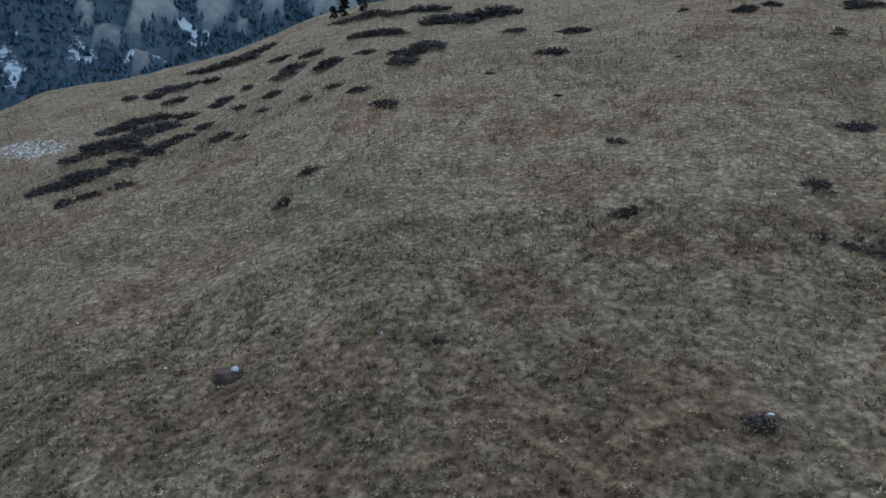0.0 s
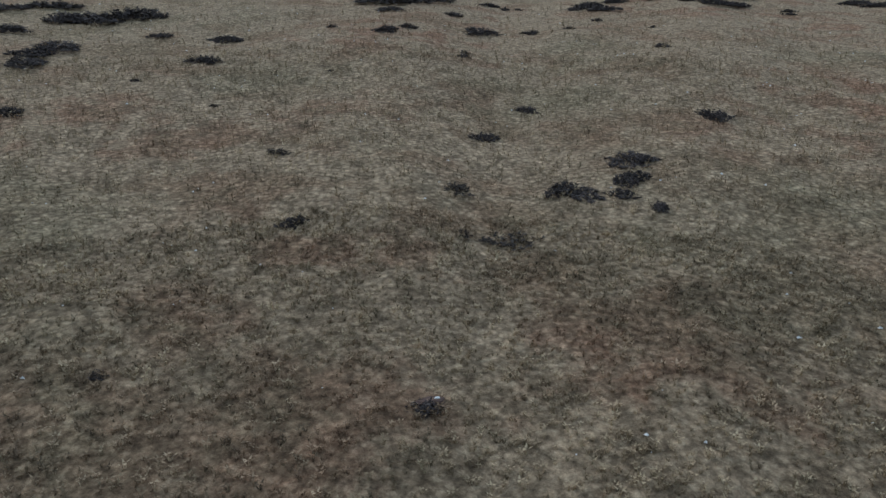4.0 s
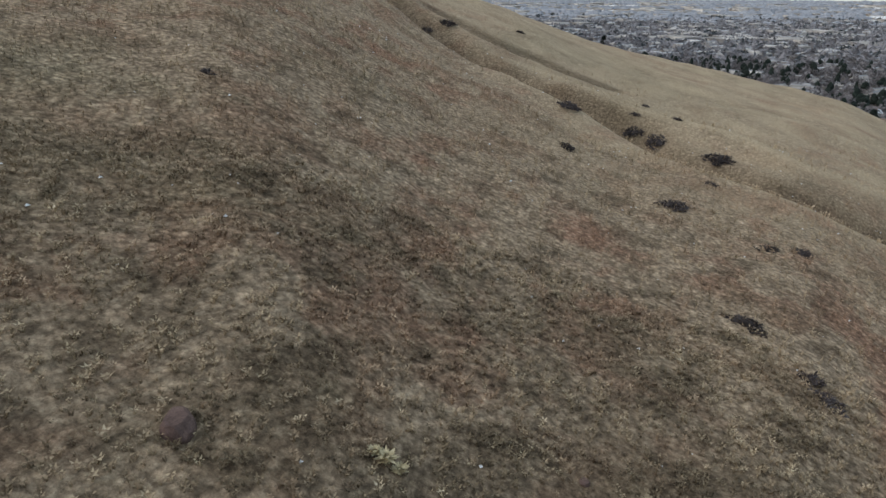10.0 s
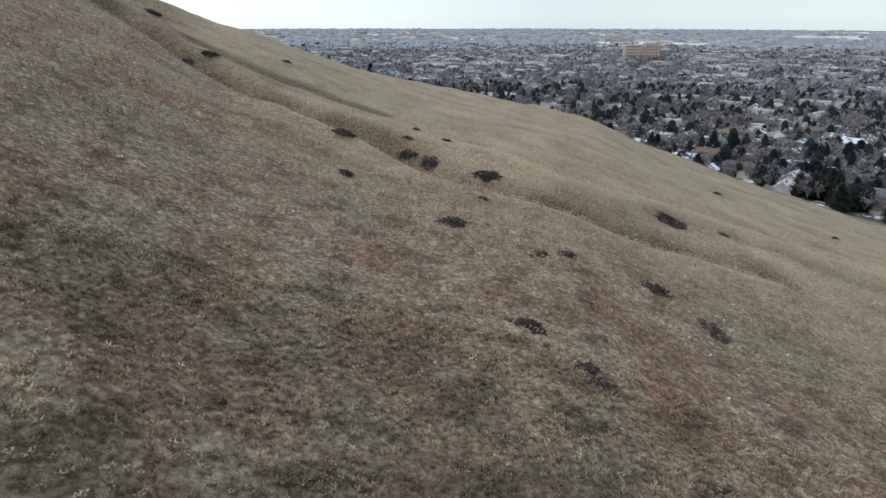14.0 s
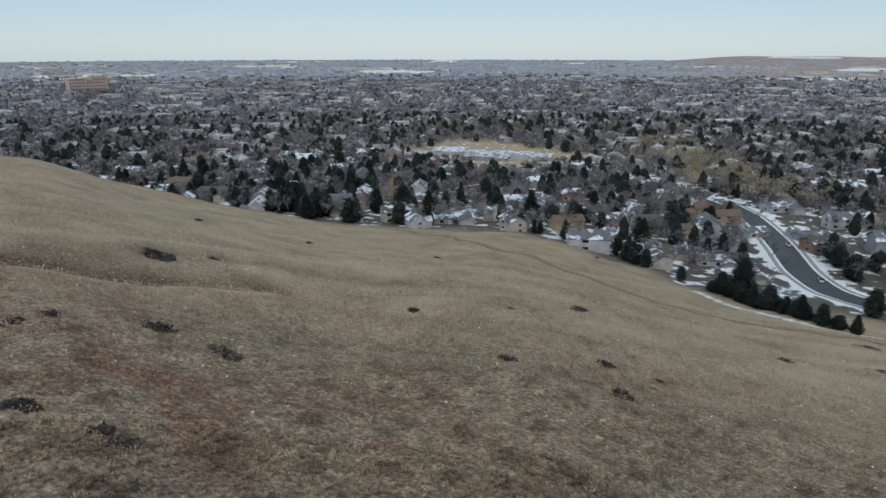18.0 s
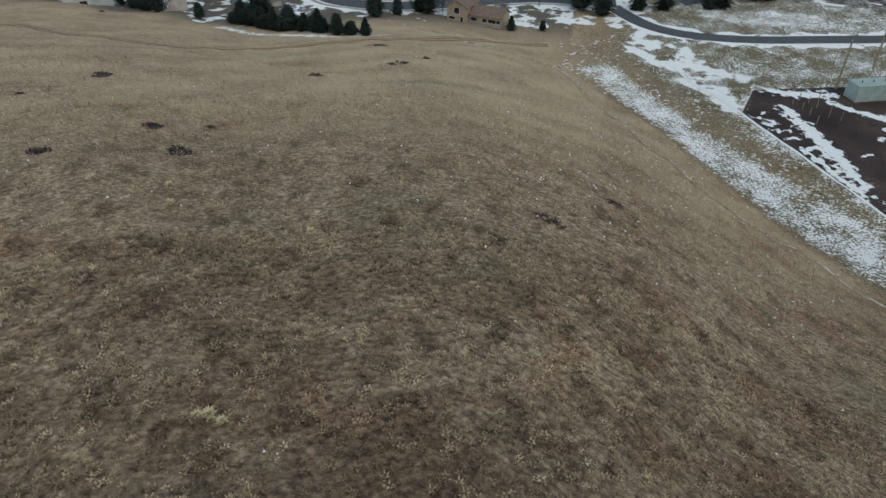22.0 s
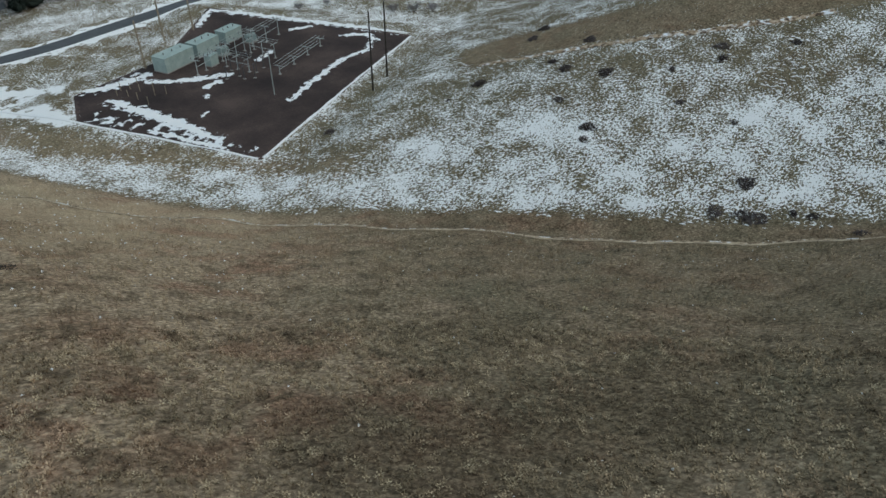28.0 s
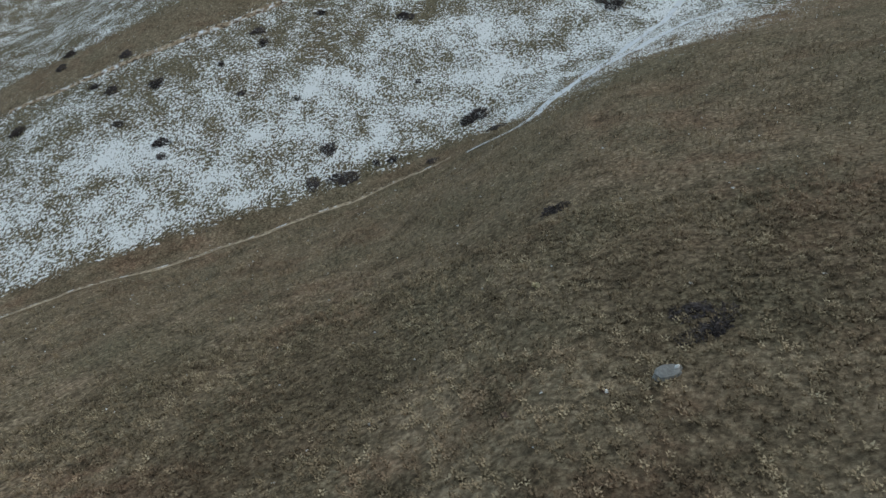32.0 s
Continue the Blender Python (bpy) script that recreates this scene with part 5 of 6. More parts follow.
SHRUBS_RIDGE = [(-50, 119, 4.1), (-60, 101, 2.6), (-68, 107, 2.8), (-75, 121, 3.6), (-65, 160, 10.2), (-45, 146, 9.0), (-72, 160, 6.8), (47, 80, 5.5), (5, 34, 1.8), (-2, 56, 2.3), (-12, 89, 1.1), (-42, 148, 13.6), (-34, 152, 13.8), (24, 118, 1.9), (2, 105, 0.9), (18, 78, 3.8), (26, 88, 3.3), (30, 66, 5.8), (46, 79, 4.0), (28, 61, 4.0), (22, 61, 4.7), (23, 59, 3.0), (26, 58, 2.6), (28, 55, 2.0), (20, 166, 9.5), (28, 175, 10.1), (96, 172, 9.6), (104, 170, 9.6), (82, 172, 9.3), (63, 165, 7.1), (72, 171, 6.0), (140, 172, 9.0), (144, 166, 8.8)]
SHRUBS_EAST_SLOPE = [(128, 132, 4.4), (41, 140, 2.3), (59, 119, 2.7), (3, 134, 2.0), (107, 153, 3.0), (181, 142, 11.1), (196, 143, 13.6), (55, 45, 1.4), (-15, 130, 6.3), (13, 132, 4.3), (138, 172, 8.9), (138, 161, 8.6), (121, 126, 3.5), (173, 136, 8.8), (186, 134, 11.0), (105, 150, 3.0), (146, 100, 4.2), (174, 101, 4.8), (172, 95, 3.1), (199, 91, 7.0), (165.9, 63.3, 5.6), (161.2, 66.7, 4.2), (201.0, 55.1, 2.5), (55, 45, 1.4), (28, 55, 1.5), (128.6, 25.7, 5.2), (143.2, 15.4, 1.8), (164.3, 15.6, 2.0), (147.0, 7.7, 2.1), (139.0, 14.9, 5.1), (136.9, 10.5, 5.1), (131.2, -1.0, 5.3), (101, 20, 3.4)]
SHRUBS_LOWER_SLOPE = [(106.9, 0.0, 2.2), (91, 4, 4.5), (87, -11, 2.6), (138.1, -35.9, 5.3), (136.9, -38.2, 5.3), (118.5, -37.4, 3.6), (86, -22, 4.2), (61, -4, 2.7), (60, -5, 2.6), (54, -9, 2.5), (52, -10, 2.6), (141.5, -49.2, 2.5), (100, -71, 2.6), (95, -111, 3.7), (65, -62, 2.4), (62, -79, 3.1), (51, -69, 3.1), (196, -99, 2.2), (170, -130, 2.1), (214, -71, 2.8), (100, -71, 2.6), (66, -62, 2.0), (62, -79, 2.6), (52, -70, 3.1), (94, -109, 3.1), (57, -86, 1.8), (92, -88, 1.3), (179, -218, 2.8), (60, -132, 3.1), (44, -163, 2.2), (-86, -145, 3.8), (-120, -125, 4.2), (-148, -133, 4.2)]
SHRUBS_VALLEY = [(-35.6, 8.5, 2.6), (-33.5, 9.2, 2.3), (-156, -136, 4.4), (-148, -113, 4.0), (-133, -108, 3.7), (-135, -97, 4.3), (-121, -99, 3.0), (-116, -86, 3.9), (-112, -84, 3.1), (-110, -126, 1.5), (-155, -80, 3.7), (-151, -77, 3.2), (-142, -84, 2.1), (-133, -75, 2.4), (-133, -62, 1.9), (-109, -50, 3.9), (-119, -50, 4.7), (-111, -44, 5.6), (-116, -39, 2.3), (-117, -36, 2.3), (-130, -23, 4.7), (-132, -21, 6.0), (-122, -16, 3.9), (-114, -27, 3.2), (-179, 0, 6.0), (-176, 3, 5.9), (-165, -46, 4.3), (-142, -37, 1.9), (-164, -67, 3.0), (-61, -2, 2.3), (-61, -1, 2.3), (-135, -114, 3.0)]
SHRUBS_CREST = [(14.2, 168.3, 13.0), (20.2, 167.6, 14.4), (27.2, 172.1, 11.9), (35.2, 190.5, 7.4), (15.9, 156.5, 8.0), (41.6, 176.0, 5.4), (47.8, 170.5, 2.4), (64.9, 168.9, 7.7), (65.1, 160.5, 7.4), (59.6, 164.2, 4.4), (73.0, 172.4, 6.4), (84.5, 181.0, 7.6), (82.7, 167.9, 6.4), (88.9, 199.3, 5.6), (87.6, 163.3, 7.1), (92.5, 160.2, 9.4), (97.3, 159.8, 8.0), (44.7, 170.9, 2.7), (29.1, 155.3, 4.8), (17.1, 135.5, 3.5), (31.9, 141.6, 8.6), (41.9, 138.5, 3.4), (49.6, 140.0, 2.0), (23.0, 113.1, 2.3), (59.2, 118.1, 2.4), (65.7, 136.1, 1.5), (12.0, 129.7, 4.4), (58.2, 146.6, 2.7), (94.1, 169.1, 6.6)]


def on_slope(x, y, scale, turn, tall):
    """Like spot, but tilted part of the way to the slope, to look low from the camera."""
    e = 6.0
    n = Vector((0.65 * float(height(x - e, y) - height(x + e, y)), 0.65 * float(height(x, y - e) - height(x, y + e)), 2 * e)).normalized()
    tilt = Vector((0, 0, 1)).rotation_difference(n).to_matrix().to_4x4()
    return Matrix.Translation((x, y, float(height(x, y)))) @ tilt @ Matrix.Rotation(turn, 4, "Z") @ Matrix.Diagonal((scale, scale, tall, 1))


def shrub_kind(seed, count, size, mat, label, group):
    return tagged(soup("shrub", shrub_form(seed, count, size), mat), label, "shrub", group)


FAINT_FORMS = [shrub_kind(40 + s, 42, 1.0, M_FAINT, "thin grey-brown leafless shrub fading into the grass", "thin shrubs of the hillside") for s in range(2)]
SHRUB_FORMS = [shrub_kind(20 + s, 62, 1.1, M_SHRUB, "low leafless dark brown shrub on the dry grass slope", "shrubs of the hillside") for s in range(4)]
THICKETS = [shrub_kind(30 + s, 130, 0.75, M_SHRUB, "broad dark thicket of leafless shrubs on the slope", "thickets of the hillside") for s in range(3)]
g = np.random.RandomState(8)
for x, y, w in SHRUBS_THIN:
    place(FAINT_FORMS[g.randint(2)], USED, on_slope(x, y, w * 1.1, g.uniform(0, 6.28), min(w, 2.0) * 0.8))
for row in (SHRUBS_CREST, SHRUBS_WEST_SLOPE, SHRUBS_UPPER_SLOPE, SHRUBS_RIDGE, SHRUBS_EAST_SLOPE, SHRUBS_LOWER_SLOPE, SHRUBS_VALLEY):
    for x, y, w in row:
        form = THICKETS[g.randint(3)] if w > 3.2 else SHRUB_FORMS[g.randint(4)]
        place(form, USED, on_slope(x, y, w * g.uniform(0.92, 1.15), g.uniform(0, 6.28), min(w, 1.5 + 0.3 * w) * g.uniform(0.75, 1.15)))

PINES_WEST = [(17.8, 178.4, 2.1, 2), (28.6, 199.2, 6.4, 1), (32.8, 200.6, 4.8, 0), (47.1, 199.8, 4.1, 0), (57.5, 208.2, 5.4, 2), (71.0, 203.2, 4.3, 2), (82.6, 209.0, 5.3, 1), (92.2, 206.3, 7.9, 0), (101.7, 207.4, 3.5, 2), (106.9, 203.7, 2.7, 2), (122.6, 194.6, 5.8, 0), (126.6, 188.7, 6.3, 1), (146.3, 189.0, 6.4, 2), (161.0, 175.3, 8.8, 2), (172.7, 178.0, 5.4, 0), (174.5, 175.5, 3.3, 1), (175.4, 168.2, 6.9, 0), (172.9, 152.9, 8.5, 0), (174.1, 149.5, 6.9, 0), (176.6, 148.9, 7.3, 0)]
PINES_EAST = [(180.0, 146.3, 8.5, 1), (186.7, 147.6, 4.4, 0), (191.8, 146.8, 7.7, 2), (209.0, 149.1, 4.7, 0), (203.8, 137.3, 5.4, 0), (-7.6, 189.8, 4.1, 0), (0.3, 187.0, 4.4, 0), (197.4, 142.2, 4.5, 0), (192.9, 131.6, 6.3, 0), (196.2, 129.4, 6.7, 0), (214.3, 137.3, 6.4, 0), (209.9, 122.5, 4.5, 0), (209.4, 115.2, 4.4, 0), (285.2, 45.0, 3.4, 0), (-74.7, 165.1, 4.6, 0), (-70.8, 166.6, 5.2, 0), (-78.0, 165.8, 3.1, 0)]
RIDGE_TREES = PINES_WEST + PINES_EAST
RIDGE_KINDS = [
    tree_thing("pine", "small dense dark pine on the ridge crest", "tree", "pines on the ridge", 0.75, 0.022, [("crown", ragged_pine(12, 620, 0.30, 0.06), M_NEEDLE)]),
    None,
    tree_thing("bare_tree", "thin leafless pale tree on the ridge crest", "tree", "bare trees on the ridge", 0.4, 0.012, [("limb_frame", bare_tree(14)[0], M_DEAD), ("crown", bare_tree(14, 3)[1], M_DEAD)]),
]
crown, limbs = open_pine(6)
RIDGE_KINDS[1] = tree_thing("pine", "open wind-shaped pine with bare limbs on the ridge", "tree", "pines on the ridge", 0.9, 0.018, [("limb_frame", limbs, M_BARK), ("crown", crown, M_NEEDLE)])
for k, (x, y, h, kind) in enumerate(RIDGE_TREES):
    place(RIDGE_KINDS[kind], USED, spot(x, y, h * (0.9 + 0.2 * math.sin(k * 2.3)), k * 1.9, h))

# conifers on the mountain
x, y, z, slab = MOUNTAIN_FORM
g = np.random.RandomState(17)
n = 34000
bb, rr = g.uniform(-72, 14, n), np.sqrt(g.uniform(560 ** 2, 1750 ** 2, n))
ii = np.clip(np.round((bb + 75) / 91 * 259).astype(int), 0, 259)
jj = np.clip(np.round((rr - 520) / 1780 * 109).astype(int), 0, 109)
px, py, pz, ps = x[ii, jj], y[ii, jj], z[ii, jj], slab[ii, jj]
px, py = px + g.uniform(-7, 7, n), py + g.uniform(-7, 7, n)
ok = ps < g.uniform(0.05, 0.5, n)
px, py, pz = px[ok], py[ok], pz[ok]
n = len(px)
grow = 1 + 0.5 * ramp(np.hypot(px, py), 850, 650)
# needles paled and blued: the haze before the mountain is in their colour
M_HAZY_SPRUCE = simple("haze_blue_spruce", (0.05, 0.095, 0.135), (0.115, 0.18, 0.24), 0.004, 0.9, per_island=0.3)
tagged(soup("mountain_forest", scatter(spire(3, 8), px, py, pz - 1, g.uniform(6, 11, n) * grow, g.uniform(0, 6.28, n), g.uniform(9, 17, n) * grow), M_HAZY_SPRUCE), "dark conifer forest covering the mountain side", "forest", kind="stuff")

# ---- grass: bunches of dry blades, thickest where the land is seen from near ----
def straw_material():
    m, n, l, b = material("dry_blades", 0.8)
    p = world_pos(n)
    tone = n.new("ShaderNodeAttribute")
    tone.attribute_name = "tone"
    isl = math_node(n, l, "ADD", math_node(n, l, "MULTIPLY", tone.outputs["Fac"], 0.8), math_node(n, l, "MULTIPLY", n.new("ShaderNodeNewGeometry").outputs["Random Per Island"], 0.2))
    c = ramp_node(n, l, isl, [(0.0, (0.140, 0.103, 0.064)), (0.45, (0.386, 0.293, 0.186)), (0.8, (0.594, 0.470, 0.308)), (1.0, (0.784, 0.672, 0.482))])
    r = ramp_node(n, l, isl, [(0.0, (0.118, 0.065, 0.044)), (0.5, (0.342, 0.202, 0.132)), (1.0, (0.616, 0.414, 0.280))])
    v = ramp_node(n, l, isl, [(0.0, (0.084, 0.078, 0.052)), (0.5, (0.269, 0.242, 0.157)), (1.0, (0.627, 0.577, 0.403))])
    mid, big = tex_noise(n, l, p, 0.11, 5, 0.62), tex_noise(n, l, p, 0.022, 5, 0.6)
    c = mix_node(n, l, ramp_node(n, l, mid, [(0.48, 0.0), (0.60, 0.9)]), c, r)
    mixed = math_node(n, l, "ADD", math_node(n, l, "MULTIPLY", mid, 0.45), math_node(n, l, "MULTIPLY", big, 0.55))
    c = mix_node(n, l, ramp_node(n, l, mixed, [(0.48, 0.0), (0.58, 0.6)]), c, v)
    c = mix_node(n, l, 0.7, c, ramp_node(n, l, tex_noise(n, l, p, 0.62, 4, 0.6), [(0.34, 0.5), (0.5, 1.0), (0.64, 1.25)]), "MULTIPLY")
    # the blades take the same painted falloff and fold shade as the ground
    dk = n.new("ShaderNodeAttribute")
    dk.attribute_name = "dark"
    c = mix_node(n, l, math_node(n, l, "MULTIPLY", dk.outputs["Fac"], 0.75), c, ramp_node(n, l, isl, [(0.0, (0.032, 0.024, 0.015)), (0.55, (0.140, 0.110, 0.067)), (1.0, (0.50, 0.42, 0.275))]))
    pl = n.new("ShaderNodeAttribute")
    pl.attribute_name = "pale"
    c = mix_node(n, l, math_node(n, l, "MULTIPLY", pl.outputs["Fac"], 0.75), c, ramp_node(n, l, isl, [(0.0, (0.33, 0.25, 0.155)), (0.5, (0.58, 0.455, 0.30)), (1.0, (0.78, 0.66, 0.47))]))
    l.new(c, b.inputs["Base Color"])
    return m


M_STRAW = straw_material()


def tuft(seed, n):
    """A bunch about one metre high: narrow blades that rise and lean outwards."""
    q = np.random.RandomState(seed)
    out = []
    for k in range(n):
        a = 6.2832 * (k + q.uniform(-0.3, 0.3)) / n
        d = np.array([math.cos(a), math.sin(a), 0])
        s = np.array([-d[1], d[0], 0]) * q.uniform(0.09, 0.16)
        o = d * q.uniform(0.02, 0.16)
        m = o + d * q.uniform(0.10, 0.22) + np.array([0, 0, q.uniform(0.42, 0.62)])
        e = m + d * q.uniform(0.15, 0.42) + np.array([0, 0, q.uniform(-0.05, 0.40)])
        out += [[o - s * 0.6, o + s * 0.6, m + s], [m + s, m - s, e]]
    return np.array(out)


def patch(x, y, size, seed):
    """A random value from 0 to 1 for each uneven patch of the ground."""
    u = x / size + 0.55 * np.sin(y / size * 2.3 + seed) + 0.3 * np.sin(x / size * 5.1)
    v = y / size + 0.55 * np.sin(x / size * 2.7 - seed) + 0.3 * np.sin(y / size * 4.3)
    h = np.sin(np.floor(u) * 127.1 + np.floor(v) * 311.7 + seed * 17.3) * 43758.5453
    return h - np.floor(h)


def grass_ring(seed, n, r0, r1, lo, hi, blades):
    q = np.random.RandomState(seed)
    b, r = q.uniform(0, 6.2832, n), np.sqrt(q.uniform(r0 ** 2, r1 ** 2, n))
    x, y = r * np.sin(b), r * np.cos(b)
    bd = np.degrees(np.arctan2(x, y))
    snowy = ((bd < -70) | (bd > 172)) & (r > around(REACH, bd) + 2)
    ok = (~inside(x, y, PAD)) & (~snowy | (q.rand(n) < 0.45)) & (q.rand(n) < 0.15 + ramp(r, 225, 120)) & (seg_dist(x, y, TRAIL) > 1.3) & (wave(x, y, 9, 12) > q.uniform(-1.9, 0.5, n))
    x, y, snowy = x[ok], y[ok], snowy[ok]
    n = len(x)
    t = tuft(seed, blades)
    gr = tagged(soup("grass", scatter(t, x, y, height(x, y) - 0.03, q.uniform(lo, hi, n), q.uniform(0, 6.28, n)), M_STRAW), "dry tan bunch grass tufts covering the hillside", "grass", kind="stuff")
    cell = patch(x, y, 1.1, 3)
    tone = np.clip(0.22 + 0.46 * cell + (0.17 if r1 < 100 else 0.10) * q.normal(size=n) + 0.08 * wave(x, y, 4.3, 9), 0, 1)
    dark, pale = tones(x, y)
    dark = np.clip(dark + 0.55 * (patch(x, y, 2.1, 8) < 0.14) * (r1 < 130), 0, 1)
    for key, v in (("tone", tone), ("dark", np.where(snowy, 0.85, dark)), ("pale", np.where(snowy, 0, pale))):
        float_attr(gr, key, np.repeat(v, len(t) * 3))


for k, ring in enumerate(((5000, 0.2, 12, 0.22, 0.45, 6), (56000, 10, 58, 0.30, 0.66, 5), (60000, 50, 120, 0.36, 0.75, 3), (42000, 110, 215, 0.5, 0.95, 2))):
    grass_ring(90 + k, *ring)


# ---- the substation ----
M_STEEL = simple("galvanised_steel", (0.36, 0.41, 0.41), (0.52, 0.57, 0.57), 0.8, 0.55, 0.25)
M_CABIN = simple("pale_green_steel", (0.28, 0.36, 0.345), (0.40, 0.49, 0.47), 0.5, 0.55)
M_PORCELAIN = simple("brown_porcelain", (0.05, 0.03, 0.025), (0.10, 0.06, 0.05), 1.0, 0.3)
M_POLE = simple("weathered_pole", (0.22, 0.18, 0.13), (0.36, 0.30, 0.23), 0.7, 0.9)
M_DARK_STEEL = simple("dark_steel", (0.05, 0.052, 0.058), (0.12, 0.122, 0.13), 0.8, 0.6, 0.3)
M_DARK_POLE = simple("creosoted_pole", (0.022, 0.018, 0.016), (0.05, 0.042, 0.036), 0.7, 0.85)
M_CONCRETE = simple("concrete", (0.28, 0.27, 0.255), (0.42, 0.41, 0.39), 0.6, 0.9)
Z0 = PAD_Z + 0.08


def cabin(x, y, turn, w, d, h, label):
    """A switchgear cabin: body, overhanging lid, doors with handles, vents and a plinth."""
    ob = thing("switchgear_cabin", label, "electrical cabinet", "cabins of the substation")
    bm = bmesh.new()
    box(bm, -w / 2, -d / 2, 0.30, w / 2, d / 2, h)
    body = part("body", bm, M_CABIN, ob)
    bm = bmesh.new()
    box(bm, -w / 2 - 0.15, -d / 2 - 0.15, h + 0.004, w / 2 + 0.15, d / 2 + 0.15, h + 0.2)
    part("roof", bm, M_CABIN, ob)
    bm = bmesh.new()
    box(bm, -w / 2 - 0.1, -d / 2 - 0.1, -0.1, w / 2 + 0.1, d / 2 + 0.1, 0.296)
    part("plinth", bm, M_CONCRETE, ob)
    n = max(2, int(w / 1.5))
    for k in range(n):
        u = -w / 2 + (k + 0.5) * w / n
        bm = bmesh.new()
        box(bm, u - w / n * 0.44, -d / 2 - 0.05, 0.45, u + w / n * 0.44, -d / 2 + 0.02, h - 0.4)
        dr = part("door", bm, M_CABIN, body)
        bm = bmesh.new()
        box(bm, u + w / n * 0.3, -d / 2 - 0.11, 1.3, u + w / n * 0.36, -d / 2 - 0.053, 1.6)
        part("handle", bm, M_STEEL, body)
    for k in range(3):
        bm = bmesh.new()
        rod(bm, ((k - 1) * w * 0.3, 0, h + 0.2), ((k - 1) * w * 0.3, 0, h + 0.9), 0.16, 0.1, 8)
        part("bushing", bm, M_PORCELAIN, ob)
    ob.matrix_basis = Matrix.Translation((x, y, Z0)) @ Matrix.Rotation(turn, 4, "Z")
    return ob


ROW = math.atan2(-4.2, -10.3)
cabin(-74.8, -216.3, ROW + math.pi, 12.0, 5.4, 4.6, "pale green steel switchgear cabin on the gravel yard")
cabin(-87.0, -221.3, ROW + math.pi, 10.0, 4.6, 4.2, "pale green steel switchgear cabin behind the bus frames")
cabin(-98.5, -226.0, ROW + math.pi, 8.0, 4.4, 3.8, "long pale steel cabin at the back of the yard")
cabin(-84.0, -209.5, ROW + math.pi, 3.4, 2.6, 3.4, "small pale green transformer cabinet with cooling doors")


def gantry(x, y, turn, span, h, legs, label):
    """A steel bus frame: posts, beams, cross arms, insulators and footings."""
    ob = thing("bus_frame", label, "steel frame", "bus frames of the substation")
    us = [(-0.5 + k / (legs - 1)) * span for k in range(legs)]
    for u in us:
        bm = bmesh.new()
        rod(bm, (u, 0, 0), (u, 0, h), 0.13, 0.11, 6)
        part("post", bm, M_STEEL, ob)
        bm = bmesh.new()
        box(bm, u - 0.45, -0.45, -0.2, u + 0.45, 0.45, 0.12)
        part("footing", bm, M_CONCRETE, ob)
        bm = bmesh.new()
        box(bm, u - 0.09, -1.7, h + 0.004, u + 0.09, 1.7, h + 0.18)
        arm = part("cross_arm", bm, M_STEEL, ob)
        for v in (-1.5, 0, 1.5):
            bm = bmesh.new()
            rod(bm, (u, v, h + 0.18), (u, v, h + 0.75), 0.10, 0.07, 7)
            part("insulator", bm, M_PORCELAIN, arm)
    for v in (-1.5, 0, 1.5):
        bm = bmesh.new()
        rod(bm, (us[0] - 0.6, v, h + 0.8), (us[-1] + 0.6, v, h + 0.8), 0.055, 0.055, 5)
        part("bus_bar", bm, M_STEEL, ob)
    bm = bmesh.new()
    rod(bm, (us[0], 0, h * 0.55), (us[-1], 0, h * 0.55), 0.08, 0.08, 5)
    part("brace", bm, M_STEEL, ob)
    ob.matrix_basis = Matrix.Translation((x, y, Z0)) @ Matrix.Rotation(turn, 4, "Z")
    return ob


gantry(-82.5, -207.5, ROW + 0.05, 12, 4.6, 4, "pale steel bus frame with brown insulators before the cabins")
gantry(-95.5, -212.5, ROW + 0.05, 13, 5.4, 4, "tall steel bus frame with three bars")
gantry(-107.0, -216.0, ROW + 0.1, 15, 5.2, 3, "long steel bus frame at the back of the gravel")
gantry(-100.0, -206.0, ROW + math.pi / 2, 10, 4.6, 3, "steel switch frame across the bus bars")
gantry(-88.5, -201.0, ROW + math.pi / 2, 9, 4.2, 3, "short steel switch frame on the gravel")
gantry(-107.5, -195.0, ROW + 0.1, 25, 2.6, 4, "low dark steel bus line across the open gravel")


def transformer(x, y, label):
    """An oil transformer: tank, cooling fins, bushings and plinth."""
    ob = thing("transformer", label, "transformer", "transformers of the substation")
    bm = bmesh.new()
    box(bm, -1.5, -1.0, 0.35, 1.5, 1.0, 2.8)
    bmesh.ops.bevel(bm, geom=list(bm.edges), offset=0.08, segments=2, affect="EDGES")
    part("tank", bm, M_CABIN, ob)
    for s in (-1, 1):
        for k in range(6):
            bm = bmesh.new()
            u = -1.25 + 0.5 * k
            box(bm, u - 0.06, min(s * 1.02, s * 1.5), 0.6, u + 0.06, max(s * 1.02, s * 1.5), 2.5)
            part("fin", bm, M_CABIN, ob)
    for k in range(3):
        bm = bmesh.new()
        for j in range(5):
            rod(bm, (-0.9 + 0.9 * k, 0, 2.8 + 0.25 * j), (-0.9 + 0.9 * k, 0, 3.03 + 0.25 * j), 0.2, 0.12, 8)
        part("bushing", bm, M_PORCELAIN, ob)
    bm = bmesh.new()
    box(bm, -1.9, -1.7, -0.1, 1.9, 1.7, 0.345)
    part("plinth", bm, M_CONCRETE, ob)
    ob.matrix_basis = Matrix.Translation((x, y, Z0)) @ Matrix.Rotation(ROW, 4, "Z")
    return ob


transformer(-90.5, -214.8, "pale green oil transformer with cooling fins")
transformer(-103.0, -219.5, "pale green oil transformer behind the bus frames")


